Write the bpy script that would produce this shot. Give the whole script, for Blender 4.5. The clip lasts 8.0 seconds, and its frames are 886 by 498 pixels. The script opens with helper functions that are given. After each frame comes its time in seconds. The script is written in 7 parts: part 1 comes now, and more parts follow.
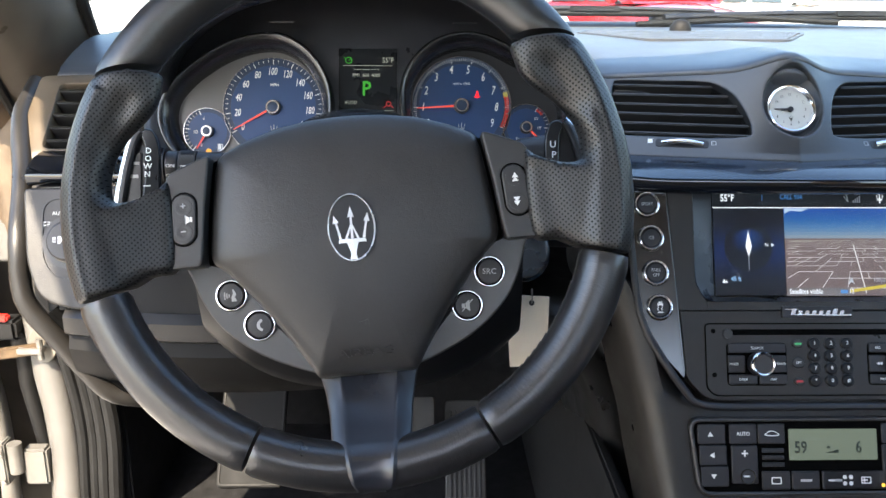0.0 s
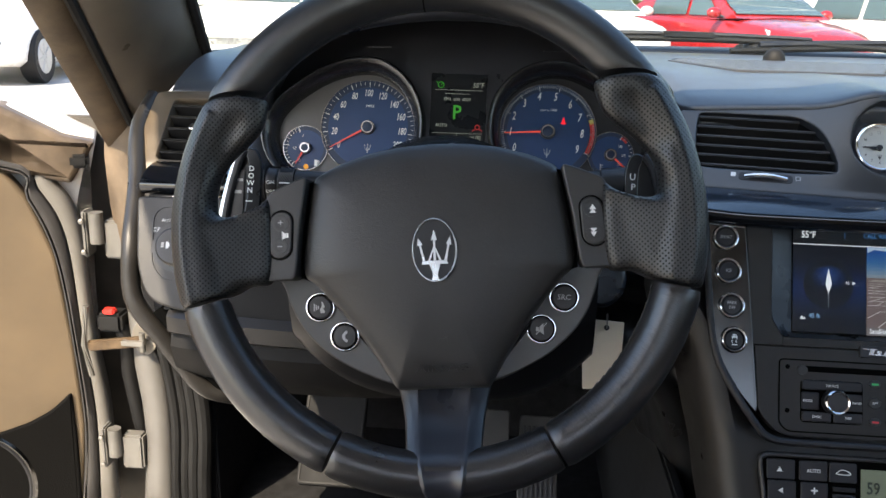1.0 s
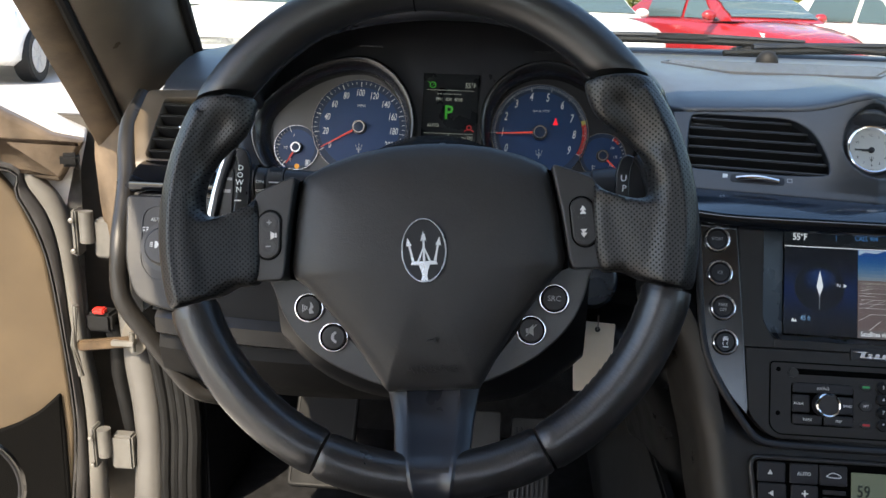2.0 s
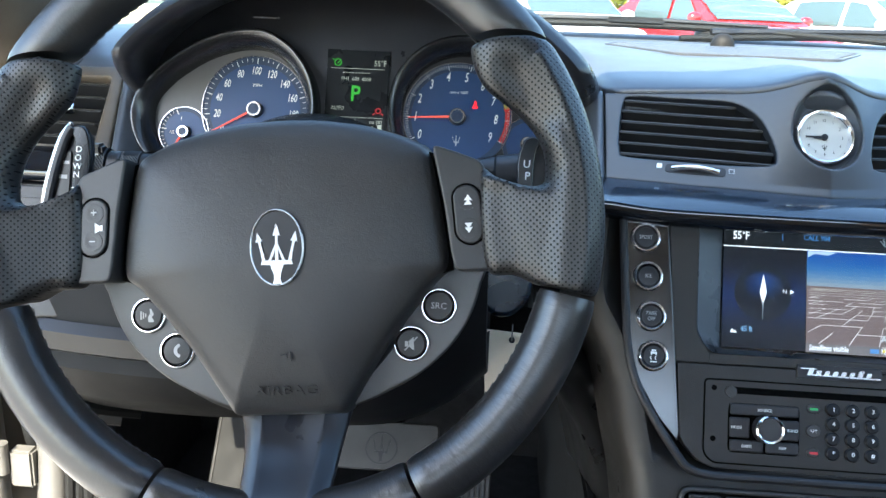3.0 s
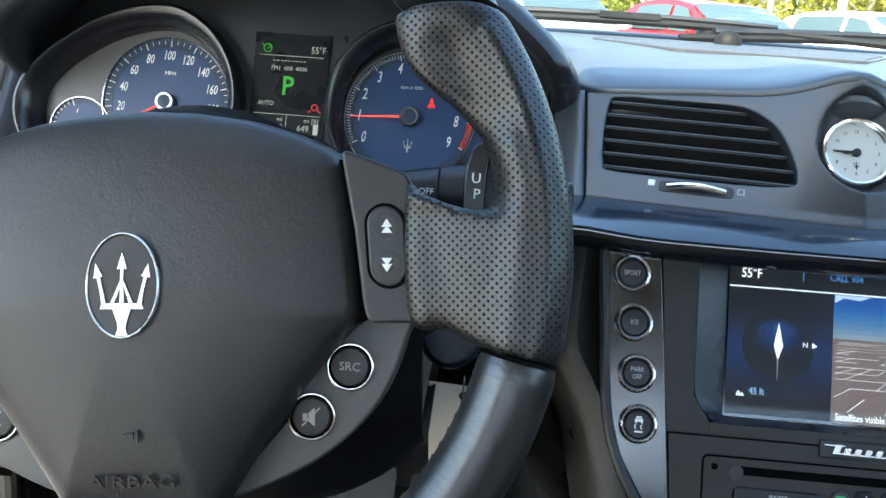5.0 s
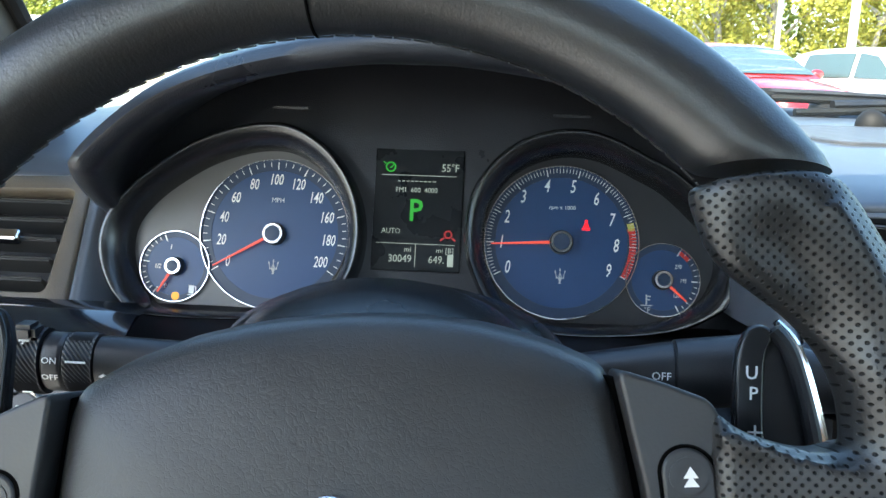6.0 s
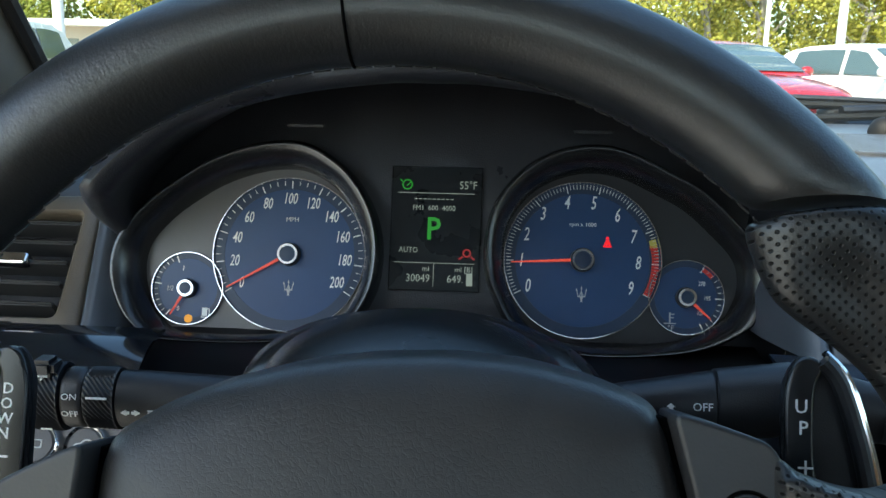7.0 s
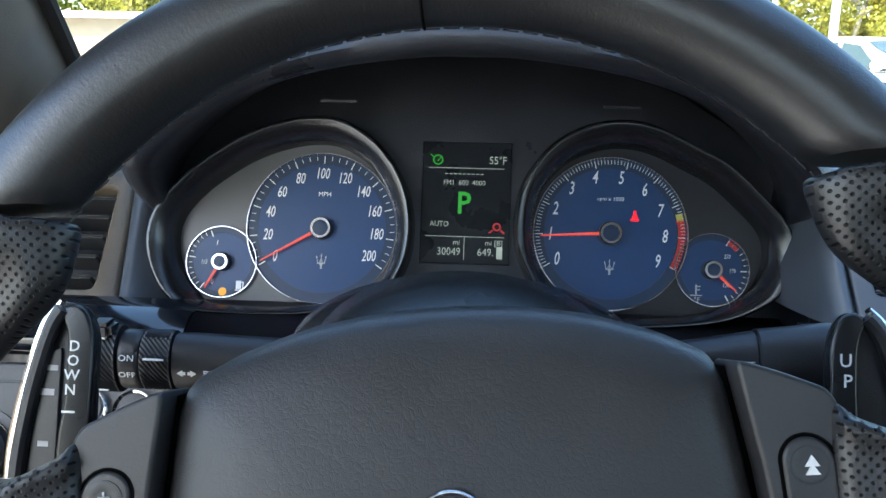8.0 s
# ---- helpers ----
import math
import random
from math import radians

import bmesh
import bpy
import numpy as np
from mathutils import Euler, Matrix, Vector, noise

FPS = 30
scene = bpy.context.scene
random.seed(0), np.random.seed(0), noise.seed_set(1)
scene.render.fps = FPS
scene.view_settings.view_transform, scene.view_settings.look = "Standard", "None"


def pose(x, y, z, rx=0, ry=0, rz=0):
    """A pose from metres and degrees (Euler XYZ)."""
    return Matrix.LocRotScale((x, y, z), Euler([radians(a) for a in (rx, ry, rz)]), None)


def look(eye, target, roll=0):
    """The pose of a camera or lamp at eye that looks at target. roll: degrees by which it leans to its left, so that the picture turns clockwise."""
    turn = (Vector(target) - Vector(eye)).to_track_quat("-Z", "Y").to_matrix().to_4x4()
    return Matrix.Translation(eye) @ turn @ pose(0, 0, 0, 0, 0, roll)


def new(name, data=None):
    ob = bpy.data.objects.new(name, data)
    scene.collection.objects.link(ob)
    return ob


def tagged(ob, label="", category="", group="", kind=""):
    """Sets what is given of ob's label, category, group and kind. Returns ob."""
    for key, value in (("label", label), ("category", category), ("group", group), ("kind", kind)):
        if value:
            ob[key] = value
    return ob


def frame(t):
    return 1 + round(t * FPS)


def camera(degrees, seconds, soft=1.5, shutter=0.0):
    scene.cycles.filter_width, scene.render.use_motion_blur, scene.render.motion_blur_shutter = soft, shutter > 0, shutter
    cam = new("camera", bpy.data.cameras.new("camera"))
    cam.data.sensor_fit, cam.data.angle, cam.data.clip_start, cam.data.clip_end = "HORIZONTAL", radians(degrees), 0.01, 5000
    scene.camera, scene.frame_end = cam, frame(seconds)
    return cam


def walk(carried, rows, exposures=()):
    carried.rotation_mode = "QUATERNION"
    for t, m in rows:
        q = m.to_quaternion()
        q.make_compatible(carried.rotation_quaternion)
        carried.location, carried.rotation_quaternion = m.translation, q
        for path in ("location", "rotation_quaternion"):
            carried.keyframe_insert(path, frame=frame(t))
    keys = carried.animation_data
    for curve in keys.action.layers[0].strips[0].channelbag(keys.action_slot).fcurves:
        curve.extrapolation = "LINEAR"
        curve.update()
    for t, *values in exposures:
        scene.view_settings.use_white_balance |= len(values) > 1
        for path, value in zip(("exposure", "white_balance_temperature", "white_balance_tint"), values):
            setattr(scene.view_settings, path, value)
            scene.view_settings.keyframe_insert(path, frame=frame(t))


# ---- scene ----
cam = camera(54.9, 8.0)
PATH = [
    (0, (0.044, -0.518, 0.967), (0.095, 1.402, 0.41), 0.4),
    (0.5, (0.046, -0.53, 0.977), (-0.055, 1.39, 0.427), 1.6),
    (1, (0.049, -0.543, 0.985), (-0.103, 1.376, 0.443), 1.5),
    (2.5, (0.058, -0.531, 0.981), (-0.072, 1.391, 0.443), 2.1),
    (3, (0.117, -0.445, 0.959), (0.004, 1.479, 0.424), 2.4),
    (3.5, (0.162, -0.373, 0.94), (0.079, 1.553, 0.407), 3.6),
    (4, (0.175, -0.35, 0.934), (0.114, 1.579, 0.408), 4.1),
    (4.2, (0.18, -0.347, 0.934), (0.113, 1.581, 0.409), 4.1),
    (5.3, (0.103, -0.286, 0.949), (-0.009, 1.643, 0.433), 3.6),
    (5.5, (0.072, -0.258, 0.955), (-0.052, 1.673, 0.45), 3.3),
    (6, (0.046, -0.222, 0.974), (-0.09, 1.729, 0.559), 1.6),
    (6.5, (0.034, -0.213, 0.982), (-0.094, 1.74, 0.573), 1.3),
    (7, (0.029, -0.211, 0.983), (-0.088, 1.741, 0.567), 1.1),
    (7.5, (0.023, -0.21, 0.982), (-0.081, 1.742, 0.562), 1.0),
    (8, (0.007, -0.224, 0.973), (-0.092, 1.726, 0.542), 1.2),
]
walk(cam, [(t, look(eye, target, roll)) for t, eye, target, roll in PATH], exposures=[(0.0, 2.50, 6450, 11), (0.5, 2.08, 6500, 11), (1.0, 1.71, 6550, 11), (2.4, 1.54, 6280, 9), (3.0, 2.74, 5950, 5), (3.5, 3.42, 6000, 4), (4.0, 2.62, 5990, 5), (4.2, 2.52, 5990, 5), (5.5, 2.54, 6150, 3), (6.0, 2.5, 5900, 3), (6.5, 1.66, 6020, 0), (7.5, 1.76, 5880, 1), (8.0, 2.25, 5800, 6)])

# ---- world and light ----
sun_dir = Vector((-0.31, -0.70, 0.78)).normalized()      # towards the sun
world = bpy.data.worlds.new("sky")
scene.world = world
world.use_nodes = True
wn = world.node_tree
sky = wn.nodes.new("ShaderNodeTexSky")
sky.sky_type = "NISHITA"
sky.sun_disc = False
sky.sun_elevation = math.asin(sun_dir.z)
sky.sun_rotation = math.atan2(sun_dir.x, sun_dir.y)
sky.air_density, sky.dust_density = 1.2, 1.5
wn.links.new(sky.outputs[0], wn.nodes["Background"].inputs[0])
wn.nodes["Background"].inputs[1].default_value = 0.15
sun_data = bpy.data.lights.new("sun", "SUN")
sun_data.energy, sun_data.angle, sun_data.color = 3.7, radians(0.6), (1.0, 0.86, 0.66)
sun = new("sun", sun_data)
sun.matrix_world = look(sun_dir * 30, (0, 0, 0))

# ---- mesh helpers (lengths in metres, outlines in millimetres) ----
MM = 0.001


def frame_at(o, lean=0, turn=0, roll=0):
    """A face that looks to the rear: x to its right, y up along it, z out of it."""
    a, b = radians(lean), radians(turn)
    u = Vector((math.cos(b), math.sin(b), 0))
    back = Vector((-math.sin(b), math.cos(b), 0))
    v = math.sin(a) * back + math.cos(a) * Vector((0, 0, 1))
    n = u.cross(v)
    m = Matrix((u, v, n)).transposed().to_4x4()
    return Matrix.Translation(o) @ m @ Matrix.Rotation(radians(roll), 4, "Z")


def thing(name, m, label, category, group="", kind=""):
    ob = new(name)
    ob.empty_display_size = 0.02
    ob.matrix_world = m if isinstance(m, Matrix) else Matrix.Translation(m)
    return tagged(ob, label, category, group, kind)


def part(name, bm, material, parent=None, label="", smooth=35):
    me = bpy.data.meshes.new(name)
    bmesh.ops.recalc_face_normals(bm, faces=bm.faces)
    bm.to_mesh(me)
    bm.free()
    me.materials.append(material)
    if smooth:
        me.polygons.foreach_set("use_smooth", [True] * len(me.polygons))
        me.set_sharp_from_angle(angle=radians(smooth))
    ob = new(name, me)
    if parent is not None:
        ob.parent = parent
    if label:
        ob["label"] = label
    return ob


def solid(name, bm, material, label, category, kind="", group="", smooth=35):
    return tagged(part(name, bm, material, None, "", smooth), label, category, group, kind)


def loft(rings, closed=True, caps=True, ring_loop=False, bm=None):
    bm = bm or bmesh.new()
    vs = [[bm.verts.new(p) for p in r] for r in rings]
    n = len(rings[0])
    pairs = list(zip(vs, vs[1:])) + ([(vs[-1], vs[0])] if ring_loop else [])
    for a, b in pairs:
        for i in range(n if closed else n - 1):
            j = (i + 1) % n
            bm.faces.new((a[i], a[j], b[j], b[i]))
    if caps and closed and not ring_loop:
        bm.faces.new(vs[0][::-1])
        bm.faces.new(vs[-1])
    return bm


def rounded(pts, r, seg=5):
    """The outline with its corners rounded; r one radius or one per corner."""
    out, n = [], len(pts)
    for i in range(n):
        p0, p, p1 = Vector(pts[i - 1]), Vector(pts[i]), Vector(pts[(i + 1) % n])
        rad = r[i] if isinstance(r, (list, tuple)) else r
        a, b = p0 - p, p1 - p
        k = min(rad, a.length * 0.45, b.length * 0.45)
        if k < 1e-6:
            out.append(tuple(p))
            continue
        s, e = p + a.normalized() * k, p + b.normalized() * k
        for j in range(seg + 1):
            t = j / seg
            out.append(tuple(s * (1 - t) ** 2 + p * (2 * t * (1 - t)) + e * t * t))
    return out


def spline(pts, seg=6, closed=True):
    """A smooth line through the points."""
    n, out = len(pts), []
    P = [Vector(p) for p in pts]
    for i in range(n if closed else n - 1):
        if closed:
            a, b, c, d = P[i - 1], P[i], P[(i + 1) % n], P[(i + 2) % n]
        else:
            a, b, c, d = P[max(i - 1, 0)], P[i], P[i + 1], P[min(i + 2, n - 1)]
        for j in range(seg):
            t = j / seg
            out.append(0.5 * (2 * b + (c - a) * t + (2 * a - 5 * b + 4 * c - d) * t * t + (3 * b - a - 3 * c + d) * t ** 3))
    if not closed:
        out.append(P[-1])
    return [tuple(q) for q in out]


def area2(pts):
    return sum(pts[i - 1][0] * pts[i][1] - pts[i][0] * pts[i - 1][1] for i in range(len(pts)))


def inset(pts, d):
    """The outline moved inwards by d."""
    if area2(pts) < 0:
        pts = pts[::-1]
    n, out = len(pts), []
    for i in range(n):
        a, p, b = Vector(pts[i - 1]), Vector(pts[i]), Vector(pts[(i + 1) % n])
        e0, e1 = (p - a), (b - p)
        n0, n1 = Vector((-e0.y, e0.x)), Vector((-e1.y, e1.x))
        n0 = n0.normalized() if n0.length > 1e-9 else n1.normalized()
        n1 = n1.normalized() if n1.length > 1e-9 else n0
        m = n0 + n1
        m = m.normalized() if m.length > 1e-6 else n0
        k = d / max(m.dot(n0), 0.5)
        out.append((p.x + m.x * k, p.y + m.y * k))
    return out


def slab(outline, z0, z1, bevel=0.0, seg=3, bm=None, warp=None):
    """An outline in mm stood up from z0 to z1 mm, its front edge rounded."""
    if area2(outline) < 0:
        outline = outline[::-1]
    rings = [(outline, z0)]
    if bevel > 0:
        for j in range(seg + 1):
            a = j / seg * math.pi / 2
            rings.append((inset(outline, bevel * (1 - math.cos(a))), z1 - bevel + bevel * math.sin(a)))
        rings.append((inset(outline, bevel + 0.06), z1))            # keeps the flat face flat in its shading
    else:
        rings.append((outline, z1))
    f = warp or (lambda x, y, z: (x, y, z))
    return loft([[tuple(c * MM for c in f(x, y, z)) for x, y in r] for r, z in rings], bm=bm)


def rect(w, h, x=0, y=0):
    return [(x - w / 2, y - h / 2), (x + w / 2, y - h / 2), (x + w / 2, y + h / 2), (x - w / 2, y + h / 2)]


def circle(r, x=0, y=0, n=40, r2=None):
    return [(x + r * math.cos(2 * math.pi * i / n), y + (r2 or r) * math.sin(2 * math.pi * i / n)) for i in range(n)]


def ring(outer, inner, z0, z1, bevel=0.3, bm=None):
    """A flat frame between two outlines with as many points."""
    if area2(outer) < 0:
        outer = outer[::-1]
    if area2(inner) < 0:
        inner = inner[::-1]
    o2, i2 = inset(outer, bevel), inset(inner, -bevel)
    rs = [(outer, z0), (outer, z1 - bevel), (o2, z1), (i2, z1), (inner, z1 - bevel), (inner, z0)]
    return loft([[(x * MM, y * MM, z * MM) for x, y in r] for r, z in rs], ring_loop=True, bm=bm)


def lathe(profile, x=0, y=0, n=40, bm=None, caps=True):
    """Turned about the face's normal: profile rows (radius, height) in mm."""
    return loft([[((x + r * math.cos(2 * math.pi * i / n)) * MM, (y + r * math.sin(2 * math.pi * i / n)) * MM, z * MM) for i in range(n)]
                 for r, z in profile], bm=bm, caps=caps)


def tube(path, radius, n=12, closed=False, flat=1.0, bm=None, up=(0, 0, 1)):
    """A round bar along points in metres; radius a number or a function of 0..1."""
    P = [Vector(p) for p in path]
    rings = []
    for i, p in enumerate(P):
        a = P[i - 1] if i or closed else P[0]
        b = P[(i + 1) % len(P)] if i < len(P) - 1 or closed else P[-1]
        t = (b - a).normalized()
        s = t.cross(Vector(up))
        s = s.normalized() if s.length > 1e-4 else t.orthogonal().normalized()
        w = s.cross(t)
        r = radius(i / (len(P) - 1)) if callable(radius) else radius
        rings.append([tuple(p + r * (math.cos(2 * math.pi * k / n) * s + flat * math.sin(2 * math.pi * k / n) * w)) for k in range(n)])
    return loft(rings, ring_loop=closed, bm=bm)


def box(size, at=(0, 0, 0), bevel=0.0, m=None):
    bm = bmesh.new()
    bmesh.ops.create_cube(bm, size=1, matrix=Matrix.Translation(at) @ Matrix.Diagonal((*size, 1)))
    if bevel:
        bmesh.ops.bevel(bm, geom=bm.edges[:], offset=bevel, segments=2, affect="EDGES")
    if m is not None:
        bm.transform(m)
    return bm


def sheet(rows, thick=0.003, direction=None):
    """A sheet through rows of points, given thickness along its normals (or one direction)."""
    n = len(rows[0])
    P = [[Vector(p) for p in r] for r in rows]
    def normal(i, j):
        a = P[min(i + 1, len(P) - 1)][j] - P[max(i - 1, 0)][j]
        b = P[i][min(j + 1, n - 1)] - P[i][max(j - 1, 0)]
        q = a.cross(b)
        return q.normalized() if q.length > 1e-12 else Vector((0, 0, 1))
    back = [[P[i][j] - (Vector(direction) if direction else normal(i, j)) * thick for j in range(n)] for i in range(len(P))]
    return loft([[tuple(q) for q in P[i]] + [tuple(q) for q in back[i][::-1]] for i in range(len(P))])


def text_mesh(body, size, m, align="CENTER", depth=0.15, shear=0.0, squeeze=1.0, bold=0.0):
    cu = bpy.data.curves.new("lettering", "FONT")
    cu.body, cu.size, cu.align_x, cu.align_y, cu.extrude, cu.shear = body, size * MM, align, "CENTER", depth * MM / 2, shear
    cu.offset = bold * MM
    cu.resolution_u = 2
    ob = bpy.data.objects.new("lettering", cu)
    scene.collection.objects.link(ob)
    me = bpy.data.meshes.new_from_object(ob.evaluated_get(bpy.context.evaluated_depsgraph_get()))
    bpy.data.objects.remove(ob)
    bpy.data.curves.remove(cu)
    bm = bmesh.new()
    bm.from_mesh(me)
    bpy.data.meshes.remove(me)
    bm.transform(m @ Matrix.Diagonal((squeeze, 1, 1, 1)))
    return bm


def letter(name, body, size, material, parent, x, y, z, label="", turn=0, **kw):
    m = Matrix.Translation((x * MM, y * MM, z * MM)) @ Matrix.Rotation(radians(turn), 4, "Z")
    return part(name, text_mesh(body, size, m, **kw), material, parent, label, smooth=0)


def shape(name, outlines, z0, z1, material, parent, label=""):
    """Flat signs made of one or more outlines in mm."""
    bm = bmesh.new()
    for o in outlines:
        slab(o, z0, z1, 0, bm=bm)
    return part(name, bm, material, parent, label, smooth=0)


def fork(x, y, h):
    """Outlines of a plain three-pronged figure of height h."""
    def q(pts):
        return [(x + a * h, y + b * h) for a, b in pts]
    side = [(-0.245, -0.11), (-0.19, -0.11), (-0.225, 0.02), (-0.268, 0.2), (-0.235, 0.205), (-0.32, 0.36), (-0.345, 0.185), (-0.305, 0.195), (-0.265, 0.02)]
    brace = [(-0.135, -0.11), (-0.09, -0.11), (-0.018, 0.1), (-0.024, 0.15)]
    return [q([(-0.075, -0.5), (0.075, -0.5), (0.05, -0.42), (0.06, -0.34), (0.11, -0.185), (-0.11, -0.185), (-0.055, -0.34), (-0.045, -0.42)]),
            q([(-0.265, -0.185), (0.265, -0.185), (0.24, -0.115), (-0.24, -0.115)]),
            q([(-0.024, -0.11), (0.024, -0.11), (0.018, 0.3), (0.06, 0.29), (0, 0.5), (-0.06, 0.29), (-0.018, 0.3)]),
            q(side), q([(-a, b) for a, b in side[::-1]]), q(brace), q([(-a, b) for a, b in brace[::-1]])]


def fused(bm, voxel, smooth, cutters=()):
    """Overlapping solids grown into one body with soft hollows and edges, less the cutters; voxel in mm."""
    obs = []
    for b in (bm, *cutters):
        bmesh.ops.recalc_face_normals(b, faces=b.faces)
        me = bpy.data.meshes.new("blank")
        b.to_mesh(me)
        b.free()
        ob = bpy.data.objects.new("blank", me)
        scene.collection.objects.link(ob)
        obs.append(ob)
    for c in obs[1:]:
        m = obs[0].modifiers.new("cut", "BOOLEAN")
        m.operation, m.object, m.solver = "DIFFERENCE", c, "EXACT"
    if voxel:
        m = obs[0].modifiers.new("grow", "REMESH")
        m.mode, m.voxel_size = "VOXEL", voxel * MM
        m = obs[0].modifiers.new("soften", "SMOOTH")
        m.factor, m.iterations = 0.5, smooth
    me = bpy.data.meshes.new_from_object(obs[0].evaluated_get(bpy.context.evaluated_depsgraph_get()))
    out = bmesh.new()
    out.from_mesh(me)
    bpy.data.meshes.remove(me)
    for ob in obs:
        bpy.data.meshes.remove(ob.data)
    return out


def resample(o, c, n=96):
    """The outline cut by n rays from c."""
    c, out = Vector(c), []
    for k in range(n):
        d = Vector((math.cos(2 * math.pi * k / n), math.sin(2 * math.pi * k / n)))
        best = 0
        for i in range(len(o)):
            p, q = Vector(o[i - 1]) - c, Vector(o[i]) - c
            e = q - p
            den = d.x * e.y - d.y * e.x
            if abs(den) < 1e-9:
                continue
            t, u = (p.x * e.y - p.y * e.x) / den, (p.x * d.y - p.y * d.x) / den
            if -1e-6 <= u <= 1 + 1e-6 and t > best:
                best = t
        out.append(tuple(c + d * best))
    return out


# ---- materials ----
def mat(name, color, rough=0.5, metal=0.0, vary=0.15, scale=30.0, grain=0.0, grain_scale=900.0, coat=0.0, spec=0.5, rough_vary=0.1, crease=0.0, crease_scale=120.0):
    """A surface with stains at one scale and fine relief at another."""
    m = bpy.data.materials.new(name)
    m.use_nodes = True
    nt = m.node_tree
    bs = nt.nodes["Principled BSDF"]
    tc = nt.nodes.new("ShaderNodeTexCoord")
    no = nt.nodes.new("ShaderNodeTexNoise")
    no.inputs["Scale"].default_value, no.inputs["Detail"].default_value = scale, 5.0
    nt.links.new(tc.outputs["Object"], no.inputs["Vector"])
    ramp = nt.nodes.new("ShaderNodeMapRange")
    ramp.inputs["From Min"].default_value, ramp.inputs["From Max"].default_value = 0.3, 0.7
    ramp.inputs["To Min"].default_value, ramp.inputs["To Max"].default_value = 1 - vary, 1 + vary
    nt.links.new(no.outputs["Fac"], ramp.inputs["Value"])
    mul = nt.nodes.new("ShaderNodeMix")
    mul.data_type, mul.blend_type = "RGBA", "MULTIPLY"
    mul.inputs["Factor"].default_value = 1.0
    mul.inputs["A"].default_value = (*color, 1)
    nt.links.new(ramp.outputs[0], mul.inputs["B"])
    nt.links.new(mul.outputs["Result"], bs.inputs["Base Color"])
    rr = nt.nodes.new("ShaderNodeMapRange")
    rr.inputs["From Min"].default_value, rr.inputs["From Max"].default_value = 0.3, 0.7
    rr.inputs["To Min"].default_value, rr.inputs["To Max"].default_value = max(rough - rough_vary, 0.02), min(rough + rough_vary, 1)
    nt.links.new(no.outputs["Fac"], rr.inputs["Value"])
    nt.links.new(rr.outputs[0], bs.inputs["Roughness"])
    bs.inputs["Metallic"].default_value = metal
    bs.inputs["Coat Weight"].default_value = coat
    bs.inputs["Coat Roughness"].default_value = 0.06
    bs.inputs["Specular IOR Level"].default_value = spec
    last = None
    if grain:
        vo = nt.nodes.new("ShaderNodeTexVoronoi")
        vo.inputs["Scale"].default_value = grain_scale
        nt.links.new(tc.outputs["Object"], vo.inputs["Vector"])
        last = nt.nodes.new("ShaderNodeBump")
        last.inputs["Strength"].default_value, last.inputs["Distance"].default_value = grain, 0.0006
        nt.links.new(vo.outputs["Distance"], last.inputs["Height"])
    if crease:
        n2 = nt.nodes.new("ShaderNodeTexNoise")
        n2.inputs["Scale"].default_value, n2.inputs["Detail"].default_value, n2.inputs["Distortion"].default_value = crease_scale, 4.0, 1.2
        nt.links.new(tc.outputs["Object"], n2.inputs["Vector"])
        b2 = nt.nodes.new("ShaderNodeBump")
        b2.inputs["Strength"].default_value, b2.inputs["Distance"].default_value = crease, 0.002
        nt.links.new(n2.outputs["Fac"], b2.inputs["Height"])
        if last:
            nt.links.new(last.outputs[0], b2.inputs["Normal"])
        last = b2
    if last:
        nt.links.new(last.outputs[0], bs.inputs["Normal"])
    return m


def glow(name, color, strength):
    m = mat(name, tuple(0.3 * c for c in color), 0.4, vary=0.0)
    bs = m.node_tree.nodes["Principled BSDF"]
    bs.inputs["Emission Color"].default_value = (*color, 1)
    bs.inputs["Emission Strength"].default_value = strength
    return m


def leather_cells(m, scale=420.0, strength=0.25, depth=0.0006):
    """Adds the fine net of creases that grained leather shows."""
    nt = m.node_tree
    bs = nt.nodes["Principled BSDF"]
    tc, no, vo, mr, bu = (nt.nodes.new(k) for k in ("ShaderNodeTexCoord", "ShaderNodeTexNoise", "ShaderNodeTexVoronoi", "ShaderNodeMapRange", "ShaderNodeBump"))
    no.inputs["Scale"].default_value = scale * 0.35
    mx = nt.nodes.new("ShaderNodeMix")
    mx.data_type, mx.blend_type = "RGBA", "LINEAR_LIGHT"
    mx.inputs["Factor"].default_value = 0.004
    nt.links.new(tc.outputs["Object"], no.inputs["Vector"])
    nt.links.new(tc.outputs["Object"], mx.inputs["A"])
    nt.links.new(no.outputs["Color"], mx.inputs["B"])
    vo.feature = "DISTANCE_TO_EDGE"
    vo.inputs["Scale"].default_value = scale
    nt.links.new(mx.outputs["Result"], vo.inputs["Vector"])
    for k, v in zip(("From Min", "From Max", "To Min", "To Max"), (0.0, 0.14, 0.0, 1.0)):
        mr.inputs[k].default_value = v
    nt.links.new(vo.outputs["Distance"], mr.inputs["Value"])
    bu.inputs["Strength"].default_value, bu.inputs["Distance"].default_value = strength, depth
    nt.links.new(mr.outputs[0], bu.inputs["Height"])
    if bs.inputs["Normal"].links:
        nt.links.new(bs.inputs["Normal"].links[0].from_socket, bu.inputs["Normal"])
    nt.links.new(bu.outputs[0], bs.inputs["Normal"])
    return m


